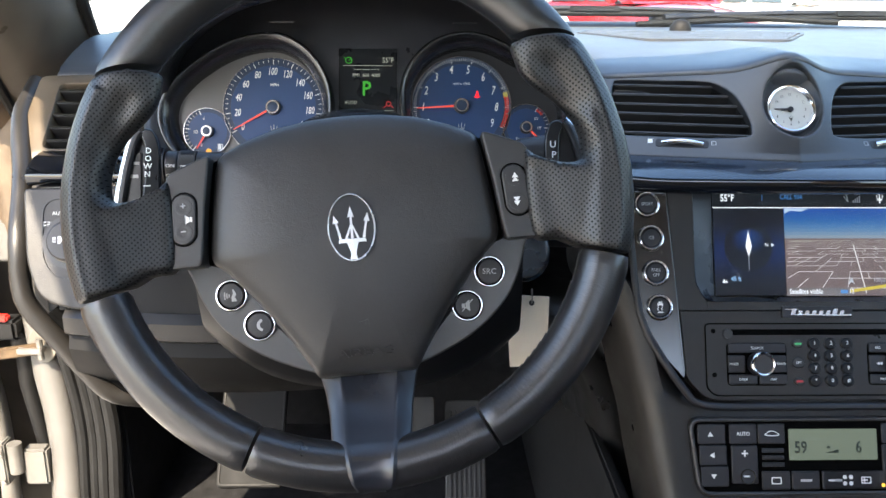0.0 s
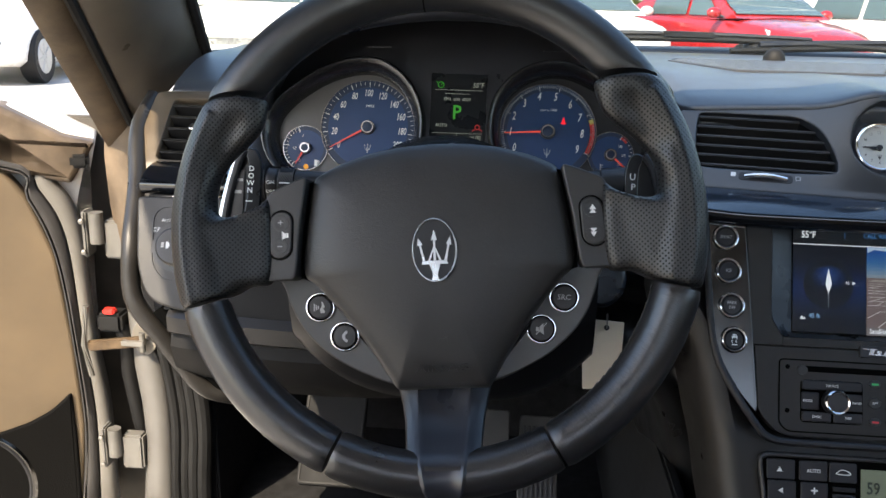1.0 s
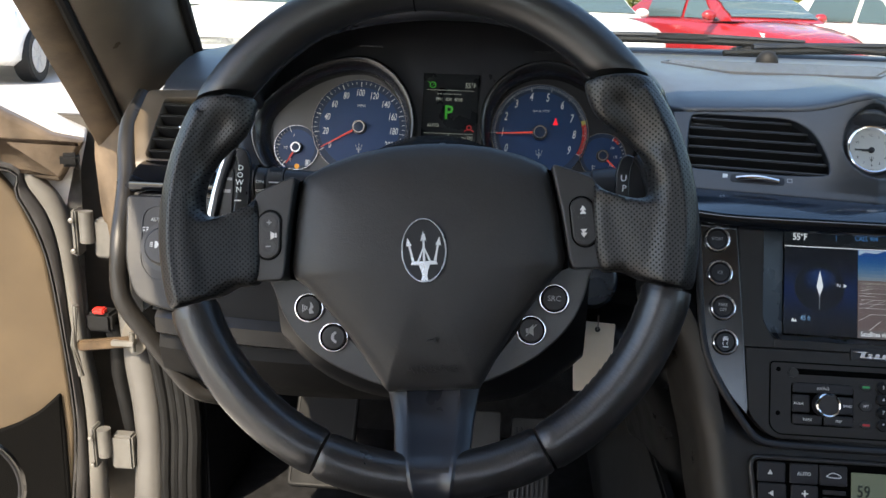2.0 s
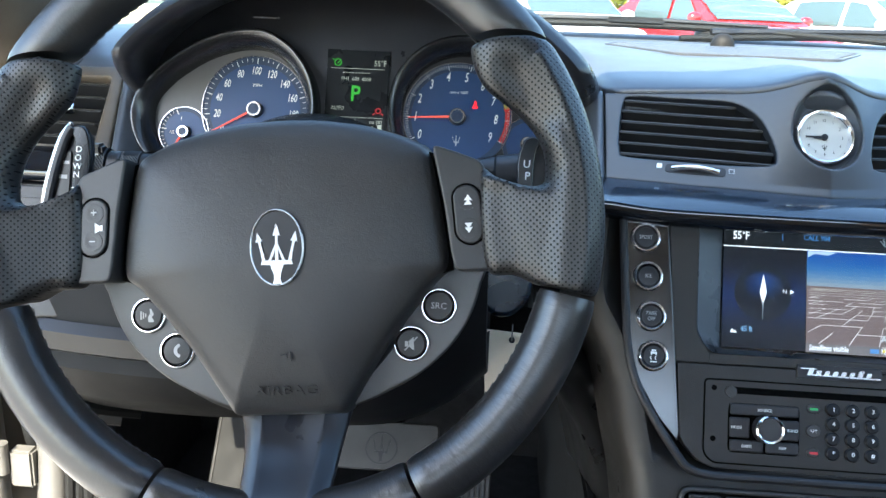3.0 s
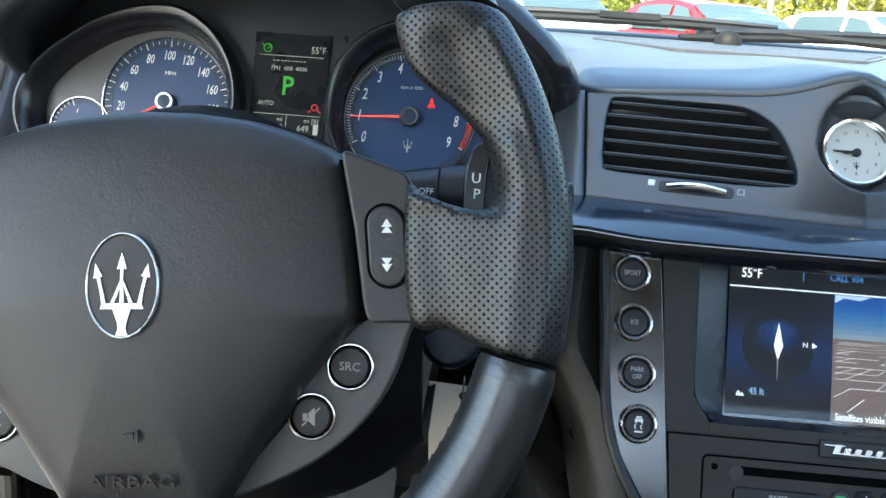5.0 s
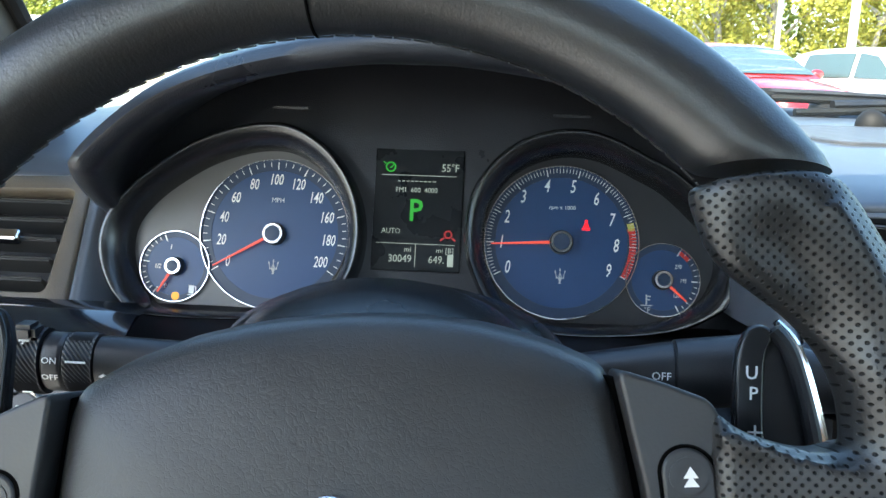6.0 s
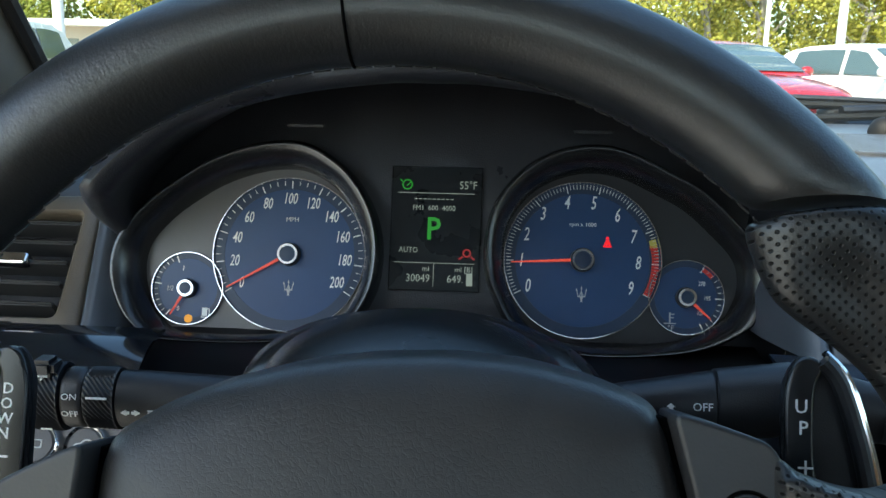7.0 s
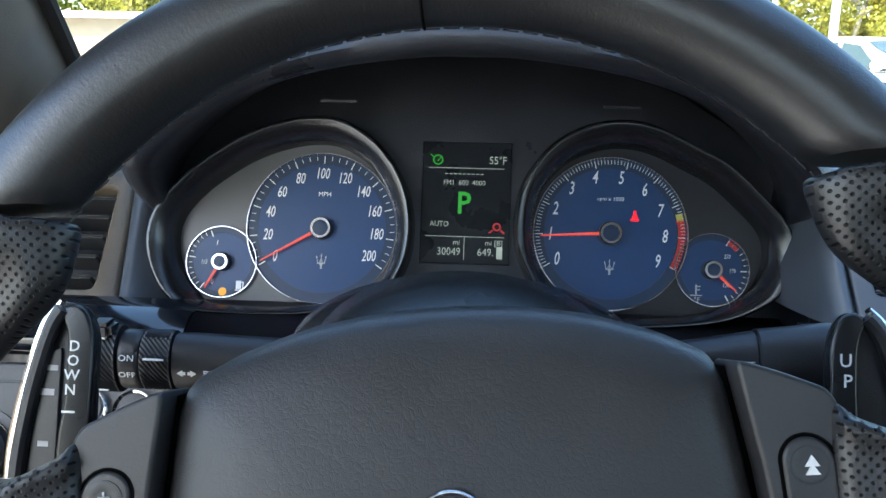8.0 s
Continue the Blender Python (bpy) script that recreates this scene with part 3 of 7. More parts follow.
def thumb_r(a):
    return bump_at(28, 8.5, 12.5)(a) + bump_at(-7, 9, 4)(a) - bump_at(10.5, 6.5, 3.4)(a)


def thumb_l(a):
    return thumb_r(180 - a)


def steering_wheel():
    w = thing("steering_wheel", WHEEL_M, "black leather steering wheel with perforated grips and satin spokes", "steering wheel")
    part("rim_top", rim_piece(36.3, 143.7, None, 4.5, -4.5, 70), LEATHER, w, "grained black leather upper rim")
    part("rim_side", rim_piece(-63, -16, None, 0, 0, 30), RIM_LOW, w, "smooth worn leather lower rim")
    part("rim_side", rim_piece(196, 243, None, 0, 0, 30), RIM_LOW, w, "smooth worn leather lower rim")
    part("rim_bottom", rim_piece(243.5, 296.5, None, 0, 0, 40), RIM_LOW, w, "smooth leather bottom rim")
    # the seam across the top of the rim
    part("seam", tube([(math.cos(radians(90.2)) * (161.4 + 15.9 * math.cos(f)) * MM, math.sin(radians(90.2)) * (161.4 + 15.9 * math.cos(f)) * MM, 15.9 * math.sin(f) * MM)
                       for f in [2 * math.pi * k / 30 for k in range(30)]], 0.0005, 6, closed=True, up=(1, 0, 0)), GROOVE, w)
    # stitches along the inner side
    bm = bmesh.new()
    for a0, a1 in ((38, 142), (-62, -17), (197, 242)):
        a = a0
        while a < a1:
            p = []
            for b, z in ((a, -6.5), (a + 0.8, -5.0), (a + 1.5, -3.8), (a + 1.9, -2.6)):
                q = 161.4 - math.sqrt(15.95 ** 2 - z * z)
                p.append(Vector((q * math.cos(radians(b)), q * math.sin(radians(b)), z)) * MM)
            tube(p, 0.00032, 5, bm=bm)
            a += 2.4
    tagged(part("stitching", bm, THREAD, w, "row of worn dark thread stitches"), kind="stuff")
    # side spokes
    web = [(111, 23.5), (119, 21), (130, 16.5), (141, 14), (151, 16), (156, 12), (157, 0), (155, -22), (150, -38), (141, -39.5), (128, -33), (112, -28)]
    for s in (1, -1):
        o = spline(web if s > 0 else mirror(web), 4)
        bm = rim_piece(-15.5, 35.8, thumb_r, 0, 4.5, 36) if s > 0 else rim_piece(144.2, 195.5, thumb_l, -4.5, 0, 36)
        slab(o, -20, 1.0, 7, 6, bm=bm, warp=lambda x, y, z: (x, y, z + (12.5 * min(max((abs(x) - 115) / 38, 0), 1) ** 1.4 if z > -10 else 0)))
        bm = fused(bm, 1.4, 16)
        # the thumb's hollow on the front, and the spoke's upper edge rolled away towards the notch
        for v in bm.verts:
            x, y = abs(v.co.x) / MM, v.co.y / MM
            if v.co.z < -0.004:
                continue
            rad, ang = math.hypot(x, y), math.degrees(math.atan2(y, x))
            tilt = rad - (150.5 - 0.28 * (ang - 24))
            dish = 5.0 * math.exp(-((ang - 24) / 8.5) ** 4 - (tilt / 8.5) ** 2)
            roll = 5.0 * math.exp(-((y - 21) / 7) ** 2 - ((x - 139) / 10) ** 2)
            edge = 1.6 * math.exp(-((rad - 166) / 3.0) ** 2) * (1 if ang < 30 else 0)
            v.co.z -= (dish + roll - edge) * MM * min(1.0, (v.co.z + 0.004) / 0.006)
        part("grip", bm, PERF, w, "perforated leather grip with thumb rest and spoke", smooth=80)
    # airbag cover
    half = [(0, 59), (22, 58), (45, 54.3), (66, 47.5), (81.5, 39.8), (84.5, 32), (88, 8), (90.5, -12), (91.5, -23), (90, -29), (84, -33), (70, -49), (55, -68), (42, -88), (33.5, -102), (31, -106.5)]
    cover = rounded(both(half), 5, 3)
    rings = []
    cx, cy = 0, -20
    for k, z in ((1.03, -42), (1.022, -24), (1.006, -16.5), (0.994, -13.5), (0.975, -11), (0.94, -8.6), (0.86, -5.6), (0.7, -2.8), (0.45, -1.0), (0.2, -0.3), (0.04, -0.2)):
        rings.append([((cx + (x - cx) * k) * MM, (cy + (y - cy) * k) * MM, (z - (2.5 * (max(y, 0) / 55) ** 1.5 + 4.1 * (max(-y - 10, 0) / 95) ** 1.5) * k) * MM) for x, y in cover])
    part("airbag_cover", loft(rings), AIRBAG, w, "soft black airbag cover with light scuffs", smooth=50)
    tilt = Matrix.Rotation(radians(13), 4, "X")
    part("lettering", text_mesh("AIRBAG", 7.4, Matrix.Translation((0.001, -0.0925, -0.0070)) @ tilt, squeeze=1.4, depth=0.9), AIRBAG, w, "embossed lettering", smooth=0)
    bm = bmesh.new()
    for o in ([(-4, -1), (1, -2), (1, 2), (-4, 1)], [(1.6, -3), (3.5, -4.5), (3.5, 4), (1.6, 2.6)]):
        slab([(a * 0.8, b * 0.6) for a, b in o], -0.8, 0.3, 0, bm=bm)
    bm.transform(Matrix.Translation((0.002, -0.0735, -0.0033)) @ Matrix.Rotation(radians(9), 4, "X"))
    part("horn_sign", bm, AIRBAG, w, "embossed horn sign", smooth=0)
    # badge
    badge = part("badge", slab(circle(14.2, -0.5, -14, 48, 20.3), -2, 0.9, 0.8), BLACK, w, "oval badge with silver three-pronged figure")
    part("frame", ring(circle(14.9, -0.5, -14, 48, 21.1), circle(13.9, -0.5, -14, 48, 20.0), -2, 1.6, 0.4), SILVER, badge)
    shape("figure", fork(-0.5, -17.3, 33), 0.5, 1.5, SILVER, badge)
    # dark slabs for the gap shade behind the cover, switch pods and round-button panels
    pod = [(85.2, 40), (98, 35.5), (111, 30), (113.8, 26), (116, 0), (118.3, -27), (117, -30), (96, -30), (94.2, -22), (91, 6)]
    lobe = [(84, -27), (111, -27), (109.5, -36), (104, -52), (96, -66), (86, -77), (72, -88), (55, -97), (36, -104.5), (22, -106), (22, -94), (40, -62), (62, -36)]
    for s in (1, -1):
        f = (lambda o: o) if s > 0 else mirror
        part("gap_shade", slab(f([(80, 38.5), (86, 37), (93, 6), (94, -29), (84, -32), (76, -30)]), -30, -17, 1), GROOVE, w, "black slab standing for shade in the gap")
        p = part("switch_pod", slab(f(rounded(pod, 4, 4)), -30, -4.2, 1.5, 4), PODGREY, w, "dark satin switch pod")
        cap = [(104 + 8.6 * math.cos(a), 0.6 + (8.4 if math.sin(a) > 0 else -8.4) + 8.6 * math.sin(a)) for a in [2 * math.pi * (k + 0.5) / 32 for k in range(32)]]
        cap = [(x - 0.12 * y * 0.5, y) for x, y in cap]
        # Flat near-black rim stands for the shade of the rocker's groove.
        part("groove", slab(f(cap), -8, -3.95, 0), GROOVE, p, "dark groove")
        rk = part("rocker", slab(f(inset(cap, 1.1)), -8, -3.0, 1.0), PODGREY, p, "rocker switch")
        for dy in (8, -7.5):
            x0 = s * (104 - 0.06 * dy)
            part("dimple", lathe([(5.6, -3.4), (5.6, -2.75), (4.6, -2.6), (2.5, -3.0), (0.1, -3.1)], x0, dy + 0.5, 20), PODGREY, rk)
        if s > 0:
            for dy, d in ((8.5, 1), (-7, -1)):
                tri = [[(-2.1, -0.4 * d), (2.1, -0.4 * d), (0, 2.8 * d)], [(-2.1, -2.8 * d), (2.1, -2.8 * d), (0, 0.3 * d)]]
                shape("arrow_sign", [[(104 + x, dy + y) for x, y in o] for o in tri], -2.9, -2.2, INK, rk)
        else:
            shape("plus_sign", [rect(3.4, 0.6, -103.5, 9), rect(0.6, 3.4, -103.5, 9)], -2.9, -2.3, DIMINK, rk)
            shape("minus_sign", [rect(3.4, 0.6, -104.5, -7)], -2.9, -2.3, DIMINK, rk)
            shape("speaker_sign", [[(-99.8, 1.8), (-98.6, 1.8), (-98.6, -1.4), (-99.8, -1.4)], [(-102.4, -2.4), (-100.1, -1.0), (-100.1, 1.4), (-102.4, 2.8)], [(-102.9, -2.8), (-102.6, -2.8), (-102.6, 3.0), (-102.9, 3.0)]], -2.9, -2.3, INK, rk)
        lift = -34 if s > 0 else -32
        q = part("button_panel", slab(f(spline(lobe, 3)), -46, lift, 1.6), SATIN, w, "satin grey button panel")
        for (x, y), sign in (((84.7, -49.2), "a"), ((68.1, -70.2), "b")):
            x *= s
            b = part("button", lathe([(8.2, lift - 2), (8.2, lift + 1.6), (7.6, lift + 2.4), (4, lift + 2.7), (0.1, lift + 2.75)], x, y, 36), PODGREY, q, "round button in chrome ring")
            part("chrome_ring", lathe([(10.5, lift - 1), (10.5, lift + 1.4), (10.2, lift + 2.0), (9.9, lift + 2.15), (9.3, lift + 2.1), (9.1, lift + 1.2), (9.1, lift - 1)], x, y, 44, caps=False), RINGCHROME, b)
            part("groove", lathe([(9.2, lift - 1), (9.2, lift + 0.6), (8, lift + 0.6), (0.1, lift + 0.5)], x, y, 36), GROOVE, b, "dark groove")
            zs = lift + 2.6
            if s > 0 and sign == "a":
                letter("lettering", "SRC", 5.2, DIMINK, b, x, y, zs + 0.1, depth=0.3, turn=-5)
            elif s > 0:
                shape("mute_sign", [[(x - 3.6, y - 1.5), (x - 1.6, y - 1.5), (x - 1.6, y + 1.5), (x - 3.6, y + 1.5)],
                                    [(x - 1.2, y - 1.6), (x + 1.6, y - 4), (x + 1.6, y + 4), (x - 1.2, y + 1.6)],
                                    [(x - 4, y - 3.4), (x - 3.6, y - 3.9), (x + 4, y + 3.6), (x + 3.6, y + 4.1)]], zs - 0.4, zs + 0.3, DIMINK, b)
            elif sign == "a":
                shape("talk_sign", [[(x + 0.3, y - 4), (x + 3.4, y - 4), (x + 3.4, y - 3), (x + 2.2, y - 1), (x + 3.6, y + 0.4), (x + 2, y + 3.6), (x + 1.2, y + 4), (x + 1.4, y + 1), (x + 0.2, y - 1)],
                                    rect(0.7, 2.2, x - 1.2, y), rect(0.7, 3.6, x - 2.6, y), rect(0.7, 5, x - 4, y)], zs - 0.4, zs + 0.3, DIMINK, b)
            else:
                shape("phone_sign", [spline([(x + 1.4, y + 4), (x - 1.0, y + 2.2), (x - 1.6, y), (x - 1.0, y - 2.2), (x + 1.4, y - 4), (x + 2.2, y - 2.6), (x + 0.8, y - 1.5), (x + 0.4, y), (x + 0.8, y + 1.5), (x + 2.2, y + 2.6)], 3)], zs - 0.4, zs + 0.3, DIMINK, b)
    # lower spoke: a middle facet between two ridges, running down on to the rim
    rows = []
    for v, wide, mid, z in ((-96, 35, 19, -30), (-107, 32.5, 17.5, -27), (-118, 29.5, 16.5, -22), (-130, 27, 15.5, -12), (-138, 26, 14.4, -3), (-145, 25, 13.6, 7), (-151, 23.5, 13, 13.5), (-157, 21.5, 12.2, 16.8), (-163, 19, 11.2, 17.6), (-169, 16, 10, 16), (-174.5, 12.5, 8, 10.5), (-177.5, 9, 6, 4)):
        sec = [(-wide, z - 14), (-wide, z - 9), (-wide + 1.5, z - 6.5), (-mid - 2.2, z - 0.6), (-mid - 0.8, z), (-mid + 1.2, z - 1.4), (0, z - (4.6 if v > -142 else 1.6)), (mid - 1.2, z - 1.4), (mid + 0.8, z), (mid + 2.2, z - 0.6), (wide - 1.5, z - 6.5), (wide, z - 9), (wide, z - 14)]
        rows.append([(x * MM, v * MM, q * MM) for x, q in sec])
    part("lower_spoke", loft(rows), SPOKE, w, "blue-black satin lower spoke", smooth=50)
    part("hub_back", slab(both([(0, 40), (70, 30), (80, -20), (60, -70), (30, -104)]), -75, -30, 4), BLACK, w)
    return w


steering_wheel()


# ---- instrument cluster ----
CLUS_M = frame_at((-0.006, 0.285, 0.873), 17)


def dial(parent, name, x, y, r, label):
    d = part(name, lathe([(r, -1), (r, 0.5), (0.1, 0.5)], x, y, 64), GAUGE, parent, label)
    part("track", ring(circle(r - 0.4, x, y, 64), circle(r - (6.5 if r > 30 else 3.6), x, y, 64), 0, 0.75, 0.1), GAUGE_RIM, d)
    part("chrome_rim", lathe([(r + 0.5, -1), (r + 0.5, 2.2), (r + 0.3, 2.6), (r - 0.1, 2.6), (r - 0.35, 2.0), (r - 0.35, 0)], x, y, 72, caps=False), DIALCHROME, d)
    return d


def ticks(parent, x, y, r, a0, a1, n, major, long, short, material=None, name="tick_scale", wide=0.35):
    bm = bmesh.new()
    for i in range(n + 1):
        a = radians(a0 + (a1 - a0) * i / n)
        big = i % major == 0
        l, wd = (long, wide * 1.7) if big else (short, wide)
        d, s = Vector((math.cos(a), math.sin(a))), Vector((-math.sin(a), math.cos(a)))
        c = Vector((x, y))
        q = [c + d * (r - l) - s * wd / 2, c + d * r - s * wd / 2, c + d * r + s * wd / 2, c + d * (r - l) + s * wd / 2]
        slab([tuple(p) for p in q], 0.6, 0.95, 0, bm=bm)
    return part(name, bm, material or INK, parent, smooth=0)


def needle(parent, x, y, length, a, tail=4, w=1.9):
    d = Vector((math.cos(radians(a)), math.sin(radians(a))))
    s = Vector((-d.y, d.x))
    c = Vector((x, y))
    q = [c + d * tail - s * w / 2, c + d * length - s * 0.35, c + d * length + s * 0.35, c + d * tail + s * w / 2]
    return part("needle", slab([tuple(p) for p in q], 3.2, 4.2, 0.3, 2), NEEDLE, parent, "red pointer needle")


def hub(parent, x, y, r):
    h = part("hub", lathe([(r + 1.6, 0.5), (r + 1.4, 4.5), (r, 5.6), (0.1, 5.8)], x, y, 32), BLACK, parent, "black pointer hub")
    part("chrome_ring", lathe([(r + 0.9, 4.9), (r + 0.7, 6.3), (r - 0.6, 6.3), (r - 0.8, 5.4)], x, y, 36, caps=False), DIALCHROME, h)
    part("cap", lathe([(r - 0.5, 5.4), (r - 0.9, 6.2), (0.1, 6.5)], x, y, 28), GAUGE_RIM, h)


def numbers(parent, x, y, r, items, size):
    for a, s in items:
        letter("numeral", s, size, INK, parent, x + r * math.cos(radians(a)), y + r * math.sin(radians(a)), 0.85, shear=0.2, squeeze=0.6, bold=0.08)


def egg(pts, grow=0.0):
    o = spline(pts, 8)
    return inset(o, -grow) if grow else o


def cluster():
    c = thing("instrument_cluster", CLUS_M, "instrument cluster with blue speedometer and rev counter dials", "instrument cluster")
    part("backing", slab(rounded([(-205, -64), (205, -60), (215, 20), (190, 43), (160, 67), (126, 89), (80, 103), (30, 109), (-34, 109), (-84, 103), (-130, 89), (-164, 67), (-194, 43), (-215, 20)], 6, 3), -20, -1.2, 1), HOODMAT, c)
    left = [(-187, -13), (-183, 5), (-169, 23), (-153, 36.5), (-135, 48.5), (-115, 57), (-94, 61.5), (-75, 60), (-56.5, 49.5), (-44.5, 36), (-35.7, 18), (-32.6, -3), (-37, -26), (-52, -44), (-92, -54), (-157, -54.5), (-173, -46), (-183, -31)]
    right = [(31.8, 0), (35, 25), (47, 44), (62, 56), (80, 62.5), (97, 63.5), (114, 59.5), (136, 48.5), (154, 38), (172, 21), (185, 6), (189.5, -8), (187, -23), (176, -38), (145, -51), (90, -55), (54, -46), (37, -22)]
    for o, nm in ((left, "left"), (right, "right")):
        e = egg(o)
        cx, cy = (-96, -5) if nm == "left" else (101, -1)
        base = [(cx + (x - cx) * 0.865, cy + (y - cy) * (0.82 if y > cy else 0.9)) for x, y in e]
        part("gauge_plate", slab([(cx + (x - cx) * 0.9, cy + (y - cy) * 0.9) for x, y in e], -2, -0.3, 0.4), PLATE if nm == "left" else BLACK, c, "gauge surround, grey on the left and black on the right")
        rows = []
        for k, z in ((0.0, -1.5), (0.03, 4), (0.14, 10), (0.36, 16), (0.66, 20.0), (0.9, 21.8), (1.0, 22), (1.1, 21.2), (1.2, 18), (1.26, 6), (1.28, -4)):
            rows.append([((p[0] + (q[0] - p[0]) * k) * MM, (p[1] + (q[1] - p[1]) * k) * MM, z * MM) for p, q in zip(base, e)])
        part("bezel", loft(rows, caps=False), BEZEL, c, "deep black gauge bezel", smooth=50)
    # speedometer
    x, y = -87.3, -2.0
    s = dial(c, "speedometer", x, y, 46, "blue speedometer dial")
    ticks(s, x, y, 44.6, 212, -32, 40, 4, 4.6, 2.6)
    numbers(s, x, y, 33.6, [(212.5 - 24.15 * k, str(20 * k)) for k in range(11)], 9.6)
    letter("lettering", "MPH", 4.0, INK, s, x + 1, y + 21, 0.8)
    shape("figure", fork(x + 0.5, y - 20, 9.5), 0.6, 0.9, DIMINK, s)
    needle(s, x, y, 42, 210)
    hub(s, x, y, 5.4)
    # rev counter
    x, y = 87.7, 0.2
    t = dial(c, "rev_counter", x, y, 46, "blue rev counter dial")
    ticks(t, x, y, 44.8, 208, -28, 90, 10, 4.4, 2.6, wide=0.3)
    numbers(t, x - 1.8, y + 0.3, 34.3, [(209 - 26.4 * k, str(k)) for k in range(10)], 11.2)
    letter("lettering", "rpm x 1000", 3.4, INK, t, x, y + 21, 0.8)
    shape("figure", fork(x, y - 20, 9.5), 0.6, 0.9, DIMINK, t)
    ticks(t, x, y, 44.6, 12, -27, 17, 50, 4.4, 4.0, REDINK, "red_zone", 1.35)
    ticks(t, x, y, 44.6, 15.5, 13, 1, 9, 4.0, 4.0, YELLOWINK, "yellow_mark", 2.0)
    needle(t, x, y, 42, 183.5)
    hub(t, x, y, 5.6)
    belt = [circle(0.95, x + 14.6, y + 13.4, 12), [(x + 13.7, y + 12.3), (x + 15.5, y + 12.3), (x + 16.6, y + 9.2), (x + 12.6, y + 9.2)], [(x + 11.8, y + 9.0), (x + 17.4, y + 9.0), (x + 16.8, y + 7.9), (x + 12.4, y + 7.9)]]
    shape("belt_lamp", belt, 0.6, 1.0, glow("red tell-tale", (0.85, 0.01, 0.02), 0.3), t, "lit red seat belt warning lamp")
    # fuel
    x, y = -148, -24.5
    f = dial(c, "fuel_gauge", x, y, 21.6, "small blue fuel gauge")
    ticks(f, x, y, 20.6, 112, 232, 12, 6, 4.0, 2.0, wide=0.4)
    letter("numeral", "1", 4.2, INK, f, x - 3.6, y + 11.8, 0.85, shear=0.15)
    letter("numeral", "1/2", 4.2, INK, f, x - 11.2, y - 0.4, 0.85, shear=0.15, squeeze=0.8)
    letter("numeral", "0", 4.2, INK, f, x - 5.6, y - 12.4, 0.85, shear=0.15, squeeze=0.8)
    shape("pump_sign", [rect(3.2, 5, x + 11, y - 13.8), rect(4.2, 0.7, x + 11, y - 17), rect(0.6, 4, x + 13.8, y - 14), rect(1.4, 0.6, x + 13.2, y - 12)], 0.6, 0.9, INK, f)
    part("low_fuel_lamp", lathe([(2.5, 0.5), (2.5, 0.9), (0.1, 1.0)], x + 1.2, y - 18.2, 20), glow("amber tell-tale", (1.0, 0.42, 0.02), 0.2), f, "lit amber low fuel lamp")
    needle(f, x, y, 18.5, 240, 3, 1.8)
    hub(f, x, y, 4.2)
    # coolant temperature
    x, y = 148.2, -19.8
    k = dial(c, "temperature_gauge", x, y, 21.6, "small blue coolant temperature gauge")
    ticks(k, x, y, 20.6, 60, -62, 12, 6, 3.6, 1.8, wide=0.4)
    for a, tx in ((42, "270"), (-1, "195"), (-47, "120")):
        letter("numeral", tx, 3.6, INK, k, x + 12.2 * math.cos(radians(a)), y + 12.2 * math.sin(radians(a)), 0.85, shear=0.12, squeeze=0.75)
    ticks(k, x, y, 20.4, 58, 40, 7, 50, 2.4, 2.4, REDINK, "red_zone", 0.8)
    shape("thermometer_sign", [rect(0.9, 6, x - 9, y - 12), rect(2.4, 0.7, x - 7.6, y - 10), rect(2.0, 0.7, x - 7.8, y - 12), rect(7, 0.6, x - 9, y - 15.4)], 0.6, 0.9, DIMINK, k)
    letter("lettering", "°F", 4.4, DIMINK, k, x - 8.5, y - 18.2, 0.85)
    needle(k, x, y, 18.5, -42, 3, 1.8)
    hub(k, x, y, 4.4)
    # the display between the dials
    d = part("display", slab(rect(54.5, 75, 0.3, 16.3), -1, 0.8, 0.6), LCD, c, "lit black trip computer display")
    gr, wh, rd = glow("green segments", (0.05, 0.42, 0.03), 0.15), glow("pale segments", (0.42, 0.46, 0.38), 0.15), glow("dim red segments", (0.5, 0.03, 0.03), 0.14)
    letter("lettering", "P", 19, gr, d, -1, 15.5, 1.0, squeeze=0.9, bold=0.25)
    letter("lettering", "55°F", 6.8, wh, d, 24.5, 42.5, 1.0, align="RIGHT", squeeze=0.85)
    letter("lettering", "FM1  600  4000", 4.4, wh, d, -1, 28.5, 1.0, squeeze=0.92)
    letter("lettering", "AUTO", 4.6, wh, d, -15.5, 3, 1.0, squeeze=0.9)
    letter("lettering", "mi", 4.4, wh, d, -2.5, -8, 1.0, align="RIGHT")
    letter("lettering", "mi [B]", 4.4, wh, d, 23.5, -8, 1.0, align="RIGHT")
    letter("lettering", "30049", 6.6, wh, d, -2, -13.8, 1.0, align="RIGHT", squeeze=0.88)
    letter("lettering", "649.", 6.6, wh, d, 18, -13.8, 1.0, align="RIGHT", squeeze=0.88)
    shape("segment_block", [rect(3.6, 7.5, 21.5, -13.8)], 0.7, 1.0, wh, d)
    for r in (rect(46, 0.35, 0, 37.6), rect(48, 0.35, 0, -4.4), rect(0.35, 14, 0, -11.6)):
        shape("rule", [r], 0.7, 1.0, wh, d)
    shape("dashes", [rect(1.8, 0.5, -12 + 2.7 * i, 34) for i in range(9)], 0.7, 1.0, wh, d)
    bm = ring(circle(3.2, -17.5, 42.5, 20), circle(2.4, -17.5, 42.5, 20), 0.7, 1.0, 0.1)
    slab([(-18, 42), (-15.6, 44.4), (-15.2, 44), (-17.6, 41.6)], 0.7, 1.0, bm=bm)
    slab([(-22, 46), (-20.2, 44.6), (-20.6, 44), (-22.4, 45.5)], 0.7, 1.0, bm=bm)
    part("cruise_sign", bm, gr, d, smooth=0)
